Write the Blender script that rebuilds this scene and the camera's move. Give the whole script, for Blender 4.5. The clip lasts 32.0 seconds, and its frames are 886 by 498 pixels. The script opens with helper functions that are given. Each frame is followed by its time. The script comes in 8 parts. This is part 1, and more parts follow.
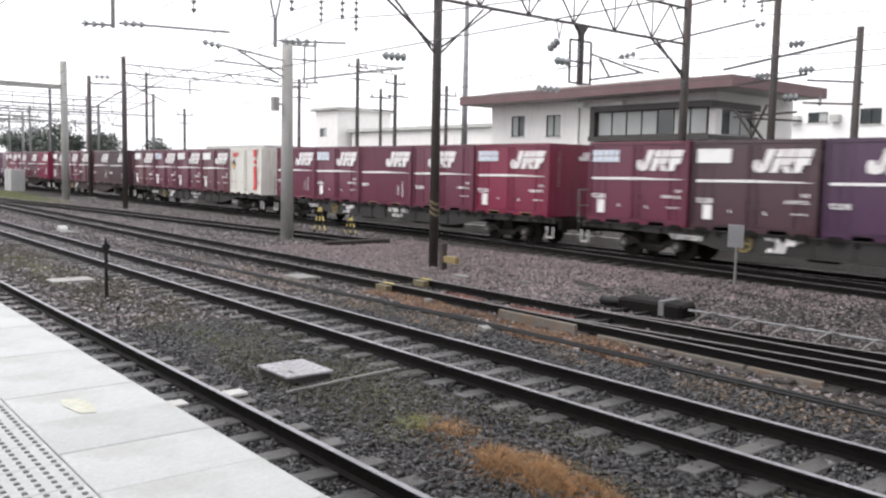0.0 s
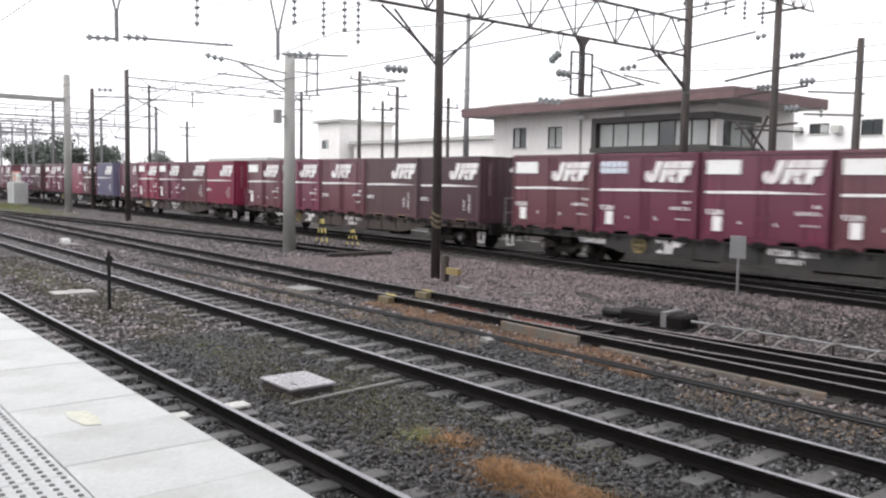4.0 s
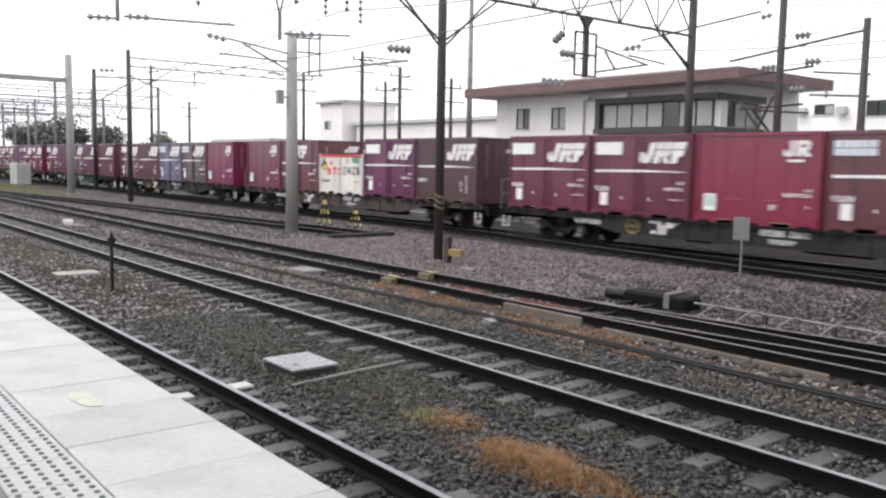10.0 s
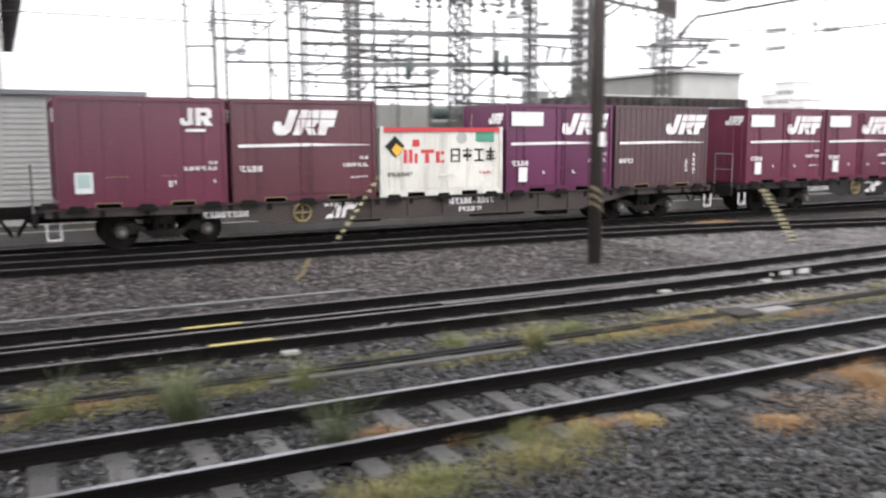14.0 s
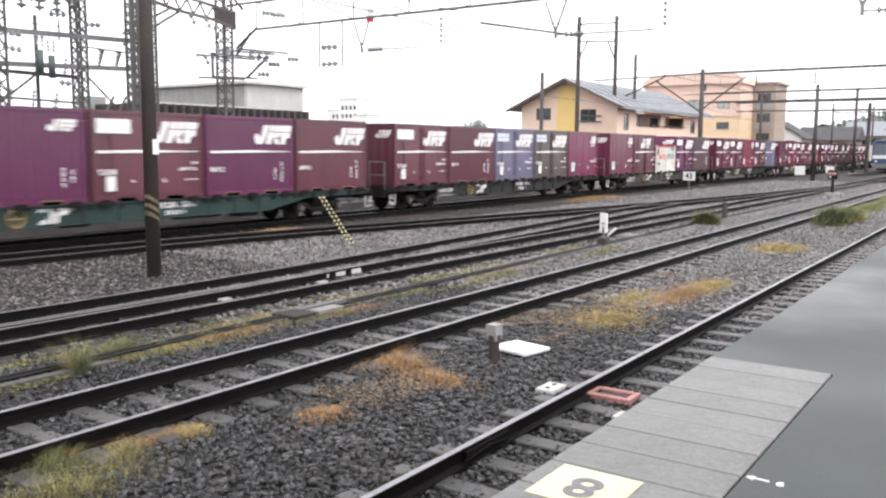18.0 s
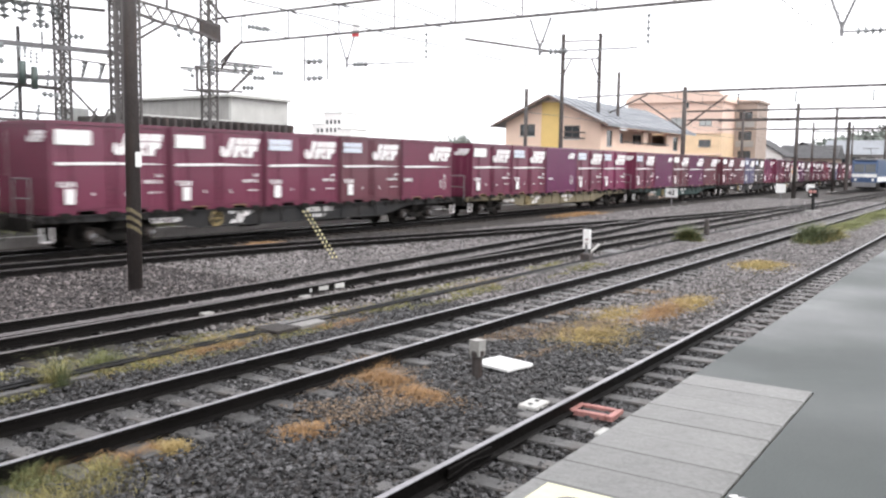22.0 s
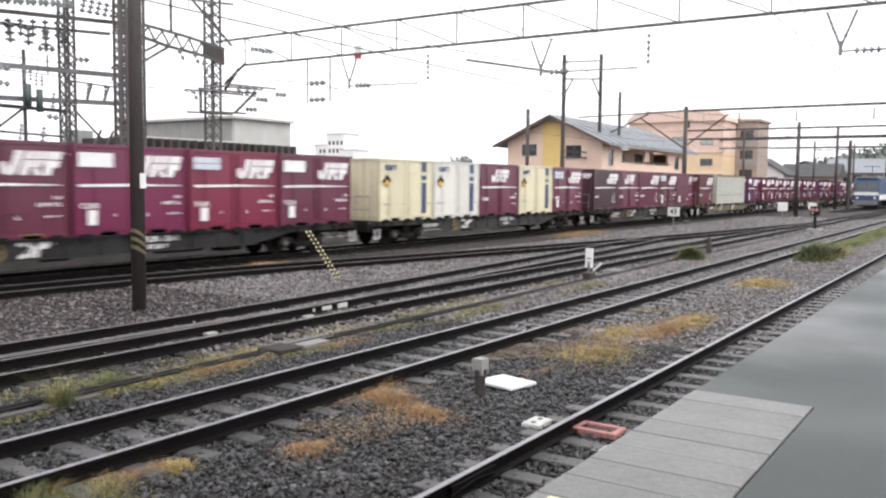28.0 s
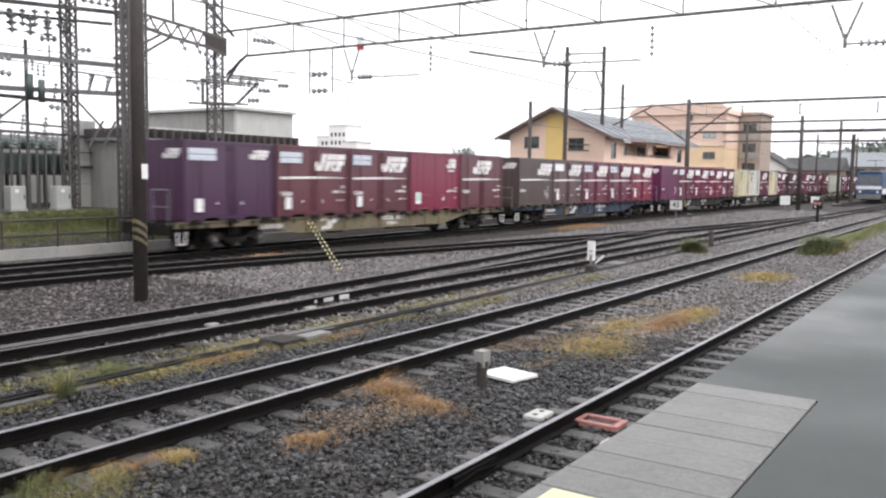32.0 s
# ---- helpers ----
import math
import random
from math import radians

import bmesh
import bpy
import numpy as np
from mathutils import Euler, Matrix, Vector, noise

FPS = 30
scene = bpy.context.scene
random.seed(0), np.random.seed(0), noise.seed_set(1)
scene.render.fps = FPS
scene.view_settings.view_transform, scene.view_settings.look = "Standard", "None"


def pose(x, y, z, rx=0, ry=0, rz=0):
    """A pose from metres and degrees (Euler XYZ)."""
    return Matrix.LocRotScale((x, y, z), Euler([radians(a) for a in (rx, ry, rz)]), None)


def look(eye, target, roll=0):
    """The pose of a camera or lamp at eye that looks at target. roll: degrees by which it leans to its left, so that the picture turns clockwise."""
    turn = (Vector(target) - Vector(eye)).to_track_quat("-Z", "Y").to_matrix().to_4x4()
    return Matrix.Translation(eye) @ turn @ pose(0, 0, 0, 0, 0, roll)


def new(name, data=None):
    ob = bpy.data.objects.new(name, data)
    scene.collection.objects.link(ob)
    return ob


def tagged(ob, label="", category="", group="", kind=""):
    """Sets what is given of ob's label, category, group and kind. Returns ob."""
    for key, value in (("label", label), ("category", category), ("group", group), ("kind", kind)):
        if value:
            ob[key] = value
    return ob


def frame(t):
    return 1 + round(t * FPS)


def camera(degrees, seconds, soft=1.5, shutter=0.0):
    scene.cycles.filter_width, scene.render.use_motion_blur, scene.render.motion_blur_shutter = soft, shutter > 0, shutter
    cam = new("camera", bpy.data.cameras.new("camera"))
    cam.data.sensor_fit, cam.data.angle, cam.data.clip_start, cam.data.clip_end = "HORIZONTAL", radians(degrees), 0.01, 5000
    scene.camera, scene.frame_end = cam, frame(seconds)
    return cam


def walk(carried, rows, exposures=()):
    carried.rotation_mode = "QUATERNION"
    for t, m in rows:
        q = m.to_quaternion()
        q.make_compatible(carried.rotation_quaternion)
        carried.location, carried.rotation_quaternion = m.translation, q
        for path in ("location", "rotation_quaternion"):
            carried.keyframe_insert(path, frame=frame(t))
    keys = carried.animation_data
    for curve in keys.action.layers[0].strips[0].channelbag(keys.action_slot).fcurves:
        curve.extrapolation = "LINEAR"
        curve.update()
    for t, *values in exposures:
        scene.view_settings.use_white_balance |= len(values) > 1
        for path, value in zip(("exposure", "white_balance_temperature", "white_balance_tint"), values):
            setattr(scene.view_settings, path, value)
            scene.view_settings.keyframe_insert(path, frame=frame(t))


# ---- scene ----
# The camera: handheld on the platform, one slow look from up the line to down the line.
cam = camera(55.31, 32.0, soft=2.3, shutter=0.5)
PATH = [
    (0, (-0.411, 0.240, 2.466), (-1.956, 1.497, 2.281), 1.16),
    (0.5, (-0.415, 0.236, 2.467), (-1.960, 1.492, 2.282), 1.12),
    (1, (-0.431, 0.245, 2.463), (-1.974, 1.505, 2.283), 1.17),
    (1.5, (-0.416, 0.235, 2.469), (-1.960, 1.494, 2.292), 1.34),
    (2, (-0.417, 0.219, 2.467), (-1.967, 1.471, 2.296), 1.22),
    (2.5, (-0.416, 0.232, 2.463), (-1.962, 1.488, 2.289), 1.11),
    (3, (-0.399, 0.227, 2.471), (-1.949, 1.480, 2.307), 1.07),
    (3.5, (-0.397, 0.218, 2.472), (-1.946, 1.474, 2.315), 1.07),
    (5.5, (-0.401, 0.232, 2.462), (-1.955, 1.481, 2.297), 0.83),
    (6, (-0.399, 0.222, 2.469), (-1.948, 1.476, 2.300), 0.94),
    (6.5, (-0.409, 0.225, 2.459), (-1.961, 1.475, 2.288), 1.29),
    (7, (-0.412, 0.236, 2.463), (-1.965, 1.483, 2.287), 1.20),
    (7.5, (-0.425, 0.234, 2.464), (-1.977, 1.483, 2.285), 1.38),
    (8, (-0.418, 0.234, 2.461), (-1.972, 1.481, 2.281), 1.33),
    (8.5, (-0.424, 0.240, 2.458), (-1.976, 1.489, 2.277), 1.25),
    (9, (-0.422, 0.228, 2.464), (-1.973, 1.477, 2.275), 1.28),
    (9.5, (-0.426, 0.251, 2.452), (-1.980, 1.495, 2.257), 1.04),
    (10, (-0.419, 0.241, 2.468), (-1.969, 1.488, 2.266), 1.08),
    (10.5, (-0.418, 0.265, 2.461), (-1.940, 1.546, 2.256), 0.64),
    (11, (-0.369, 0.292, 2.462), (-1.823, 1.650, 2.262), 0.31),
    (11.5, (-0.326, 0.368, 2.461), (-1.604, 1.893, 2.251), 0.05),
    (12, (-0.170, 0.420, 2.500), (-1.100, 2.178, 2.286), 0.05),
    (12.5, (-0.075, 0.480, 2.483), (-0.515, 2.419, 2.262), -0.87),
    (13, (0.060, 0.640, 2.480), (0.141, 2.624, 2.237), -0.65),
    (13.5, (0.110, 0.599, 2.560), (0.677, 2.497, 2.287), -0.63),
    (14, (0.146, 0.585, 2.538), (1.061, 2.344, 2.274), -0.16),
    (14.5, (0.170, 0.571, 2.580), (1.335, 2.170, 2.286), 0.30),
    (15, (0.324, 0.601, 2.494), (1.640, 2.080, 2.209), 0.59),
    (15.5, (0.351, 0.533, 2.502), (1.805, 1.880, 2.234), 0.96),
    (17.5, (0.499, 0.373, 2.473), (2.125, 1.512, 2.234), 0.45),
    (18, (0.493, 0.365, 2.474), (2.130, 1.491, 2.238), 0.38),
    (18.5, (0.489, 0.352, 2.474), (2.135, 1.463, 2.242), 0.48),
    (19, (0.490, 0.355, 2.477), (2.140, 1.460, 2.241), 0.68),
    (19.5, (0.512, 0.370, 2.463), (2.161, 1.479, 2.232), 0.66),
    (20, (0.549, 0.404, 2.458), (2.198, 1.512, 2.231), 0.72),
    (20.5, (0.492, 0.356, 2.466), (2.144, 1.461, 2.242), 0.61),
    (21, (0.492, 0.366, 2.470), (2.145, 1.471, 2.257), 0.68),
    (21.5, (0.477, 0.352, 2.473), (2.134, 1.452, 2.260), 0.75),
    (22, (0.498, 0.369, 2.482), (2.159, 1.465, 2.281), 0.88),
    (22.5, (0.485, 0.360, 2.464), (2.144, 1.462, 2.273), 0.91),
    (23, (0.470, 0.353, 2.472), (2.129, 1.454, 2.286), 1.05),
    (23.5, (0.471, 0.343, 2.474), (2.132, 1.441, 2.285), 1.11),
    (24, (0.491, 0.369, 2.468), (2.156, 1.461, 2.277), 1.13),
    (24.5, (0.476, 0.349, 2.478), (2.141, 1.440, 2.289), 1.11),
    (25, (0.486, 0.357, 2.468), (2.155, 1.444, 2.290), 1.07),
    (25.5, (0.464, 0.337, 2.483), (2.129, 1.430, 2.311), 0.91),
    (27.5, (0.451, 0.344, 2.478), (2.116, 1.441, 2.323), 0.80),
    (28, (0.441, 0.332, 2.476), (2.102, 1.436, 2.322), 0.61),
    (28.5, (0.456, 0.346, 2.472), (2.116, 1.451, 2.317), 0.66),
    (29, (0.437, 0.326, 2.473), (2.094, 1.435, 2.313), 0.49),
    (29.5, (0.465, 0.354, 2.472), (2.121, 1.464, 2.311), 0.83),
    (30, (0.446, 0.339, 2.479), (2.104, 1.448, 2.323), 1.04),
    (30.5, (0.430, 0.333, 2.476), (2.087, 1.443, 2.321), 1.00),
    (31, (0.452, 0.347, 2.469), (2.109, 1.455, 2.304), 0.86),
    (31.5, (0.443, 0.340, 2.469), (2.099, 1.449, 2.303), 0.86),
    (32, (0.461, 0.351, 2.466), (2.118, 1.457, 2.294), 0.84),
]
walk(cam, [(t, look(eye, target, roll)) for t, eye, target, roll in PATH],
     exposures=[(0, 0.33), (9.5, 0.28), (11, 0.28), (12, 0.7), (13, 0.65), (14, 0.62), (18, 0.71), (26, 0.69), (28, 0.46), (32, 0.40)])

# ---- world: an even overcast sky, with a broad weak sun behind the cloud ----
SUN_HEIGHT, SUN_TURN = radians(52), radians(200)
world = bpy.data.worlds.new("overcast")
scene.world = world
world.use_nodes = True
wn, wl = world.node_tree.nodes, world.node_tree.links
wn.clear()
sky = wn.new("ShaderNodeTexSky")
sky.sky_type, sky.sun_disc = "NISHITA", False
sky.sun_elevation, sky.sun_rotation, sky.dust_density = SUN_HEIGHT, SUN_TURN, 6.0
grey = wn.new("ShaderNodeHueSaturation")
grey.inputs["Saturation"].default_value = 0.12
wl.new(sky.outputs[0], grey.inputs["Color"])
clear = wn.new("ShaderNodeBackground")
clear.inputs["Strength"].default_value = 0.05
wl.new(grey.outputs[0], clear.inputs[0])
cloud = wn.new("ShaderNodeBackground")
cloud.inputs[0].default_value, cloud.inputs[1].default_value = (0.978, 0.970, 1.015, 1), 1.12
both = wn.new("ShaderNodeAddShader")
wout = wn.new("ShaderNodeOutputWorld")
wl.new(clear.outputs[0], both.inputs[0])
wl.new(cloud.outputs[0], both.inputs[1])
wl.new(both.outputs[0], wout.inputs[0])
sun_data = bpy.data.lights.new("sun", "SUN")
sun_data.energy, sun_data.angle, sun_data.color = 0.6, radians(25), (1.0, 0.97, 0.93)
sun = new("sun", sun_data)
sun.matrix_basis = look((0, 0, 60), (math.sin(SUN_TURN) * -40, math.cos(SUN_TURN) * -40, 60 - 40 * math.tan(SUN_HEIGHT)))

rng = random.Random(7)


# ---- materials ----
def material(name, color, rough=0.7, metal=0.0, var=0.25, grain=30.0, big=1.2, bump=0.0, bump_scale=60.0, rand=0.0, streak=0.0,
             dirt=None, dirt_amount=0.0, spec=0.5, island=0.0, rough_var=0.1, rough_scale=None, skew=False):
    """Base colour broken up by fine grain and large stains, with upright streaks and dirt where asked for."""
    m = bpy.data.materials.new(name)
    m.use_nodes = True
    n, l = m.node_tree.nodes, m.node_tree.links
    b = n["Principled BSDF"]
    b.inputs["Metallic"].default_value = metal
    b.inputs["Specular IOR Level"].default_value = spec
    co = n.new("ShaderNodeTexCoord").outputs["Object"]

    def noise_of(scale, detail=4.0, stretch=None):
        t = n.new("ShaderNodeTexNoise")
        t.inputs["Scale"].default_value, t.inputs["Detail"].default_value = scale, detail
        src = co
        if stretch:
            mp = n.new("ShaderNodeMapping")
            mp.inputs["Scale"].default_value = stretch
            l.new(co, mp.inputs[0])
            src = mp.outputs[0]
        l.new(src, t.inputs["Vector"])
        return t.outputs[0]

    def ramp(src, a, b_, lo, hi):
        r = n.new("ShaderNodeMapRange")
        l.new(src, r.inputs[0])
        for k, v in enumerate((a, b_, lo, hi)):
            r.inputs[k + 1].default_value = v
        return r.outputs[0]

    def math2(op, x, y):
        q = n.new("ShaderNodeMath")
        q.operation = op
        for k, v in enumerate((x, y)):
            if isinstance(v, float):
                q.inputs[k].default_value = v
            else:
                l.new(v, q.inputs[k])
        return q.outputs[0]

    value = math2("MULTIPLY", ramp(noise_of(grain), 0.25, 0.75, 1 - var, 1 + var), ramp(noise_of(big, 5.0), 0.3, 0.7, 1 - var * 0.8, 1 + var * 0.6))
    if rand:
        info = n.new("ShaderNodeObjectInfo").outputs["Random"]
        value = math2("MULTIPLY", value, ramp(info, 0.0, 1.0, 1 - rand, 1 + rand))
    if island:
        geo = n.new("ShaderNodeNewGeometry").outputs["Random Per Island"]
        if skew:
            value = math2("MULTIPLY", value, math2("ADD", math2("MULTIPLY", math2("POWER", geo, 2.2), 2.5), 0.22))
        else:
            value = math2("MULTIPLY", value, ramp(geo, 0.0, 1.0, 1 - island, 1 + island))
    hsv = n.new("ShaderNodeHueSaturation")
    hsv.inputs["Color"].default_value = (*color, 1)
    l.new(value, hsv.inputs["Value"])
    col = hsv.outputs[0]
    mask = None
    if streak:
        mask = ramp(noise_of(3.0, 6.0, (2.2, 2.2, 0.22)), 0.5, 0.78, 0.0, streak)
    if dirt_amount:
        spot = ramp(noise_of(2.2, 8.0), 0.5, 0.72, 0.0, dirt_amount)
        mask = spot if mask is None else math2("MAXIMUM", mask, spot)
    if mask is not None:
        mix = n.new("ShaderNodeMix")
        mix.data_type = "RGBA"
        l.new(mask, mix.inputs[0])
        l.new(col, mix.inputs[6])
        mix.inputs[7].default_value = (*(dirt or (0.08, 0.065, 0.055)), 1)
        col = mix.outputs[2]
    l.new(col, b.inputs["Base Color"])
    l.new(ramp(noise_of(rough_scale or grain * 0.4), 0.3 if rough_scale else 0.2, 0.7 if rough_scale else 0.8, max(rough - rough_var, 0.02), min(rough + rough_var, 1.0)), b.inputs["Roughness"])
    if bump:
        bp = n.new("ShaderNodeBump")
        bp.inputs["Strength"].default_value, bp.inputs["Distance"].default_value = bump, 0.02
        l.new(noise_of(bump_scale, 6.0), bp.inputs["Height"])
        l.new(bp.outputs[0], b.inputs["Normal"])
    return m


def ballast_material(name, tones, scale, bump):
    """Crushed stone seen as a mass: cells of several tones with crevice shade painted in the gaps, damp, with broad
    rusty and grey areas.
    """
    m = bpy.data.materials.new(name)
    m.use_nodes = True
    n, l = m.node_tree.nodes, m.node_tree.links
    b = n["Principled BSDF"]
    co = n.new("ShaderNodeTexCoord").outputs["Object"]
    cell = n.new("ShaderNodeTexVoronoi")
    cell.inputs["Scale"].default_value = scale
    l.new(co, cell.inputs["Vector"])
    tone = n.new("ShaderNodeValToRGB")
    for k, c in enumerate(tones):
        e = tone.color_ramp.elements[k] if k < 2 else tone.color_ramp.elements.new(k / (len(tones) - 1))
        e.position, e.color = k / (len(tones) - 1), (*c, 1)
    sep = n.new("ShaderNodeSeparateColor")
    l.new(cell.outputs["Color"], sep.inputs[0])
    l.new(sep.outputs[0], tone.inputs[0])
    gap = n.new("ShaderNodeMapRange")
    for k, v in enumerate((0.25, 0.75, 1.0, 0.3)):
        gap.inputs[k + 1].default_value = v
    l.new(cell.outputs["Distance"], gap.inputs[0])
    broad = n.new("ShaderNodeTexNoise")
    broad.inputs["Scale"].default_value, broad.inputs["Detail"].default_value = 0.35, 5.0
    l.new(co, broad.inputs["Vector"])
    br = n.new("ShaderNodeMapRange")
    for k, v in enumerate((0.3, 0.7, 0.65, 1.35)):
        br.inputs[k + 1].default_value = v
    l.new(broad.outputs[0], br.inputs[0])
    mul = n.new("ShaderNodeMath")
    mul.operation = "MULTIPLY"
    l.new(gap.outputs[0], mul.inputs[0])
    l.new(br.outputs[0], mul.inputs[1])
    hsv = n.new("ShaderNodeHueSaturation")
    l.new(tone.outputs[0], hsv.inputs["Color"])
    l.new(mul.outputs[0], hsv.inputs["Value"])
    # rusty soil shows through in broad drifts
    soil = n.new("ShaderNodeTexNoise")
    soil.inputs["Scale"].default_value, soil.inputs["Detail"].default_value = 0.8, 6.0
    l.new(co, soil.inputs["Vector"])
    sr = n.new("ShaderNodeMapRange")
    for k, v in enumerate((0.52, 0.72, 0.0, 0.55)):
        sr.inputs[k + 1].default_value = v
    l.new(soil.outputs[0], sr.inputs[0])
    mix = n.new("ShaderNodeMix")
    mix.data_type = "RGBA"
    l.new(sr.outputs[0], mix.inputs[0])
    l.new(hsv.outputs[0], mix.inputs[6])
    mix.inputs[7].default_value = (0.085, 0.068, 0.048, 1)
    l.new(mix.outputs[2], b.inputs["Base Color"])
    b.inputs["Roughness"].default_value = 0.75
    b.inputs["Specular IOR Level"].default_value = 0.2
    bp = n.new("ShaderNodeBump")
    bp.inputs["Strength"].default_value, bp.inputs["Distance"].default_value = bump, 0.03
    bp.invert = True
    l.new(cell.outputs["Distance"], bp.inputs["Height"])
    l.new(bp.outputs[0], b.inputs["Normal"])
    return m


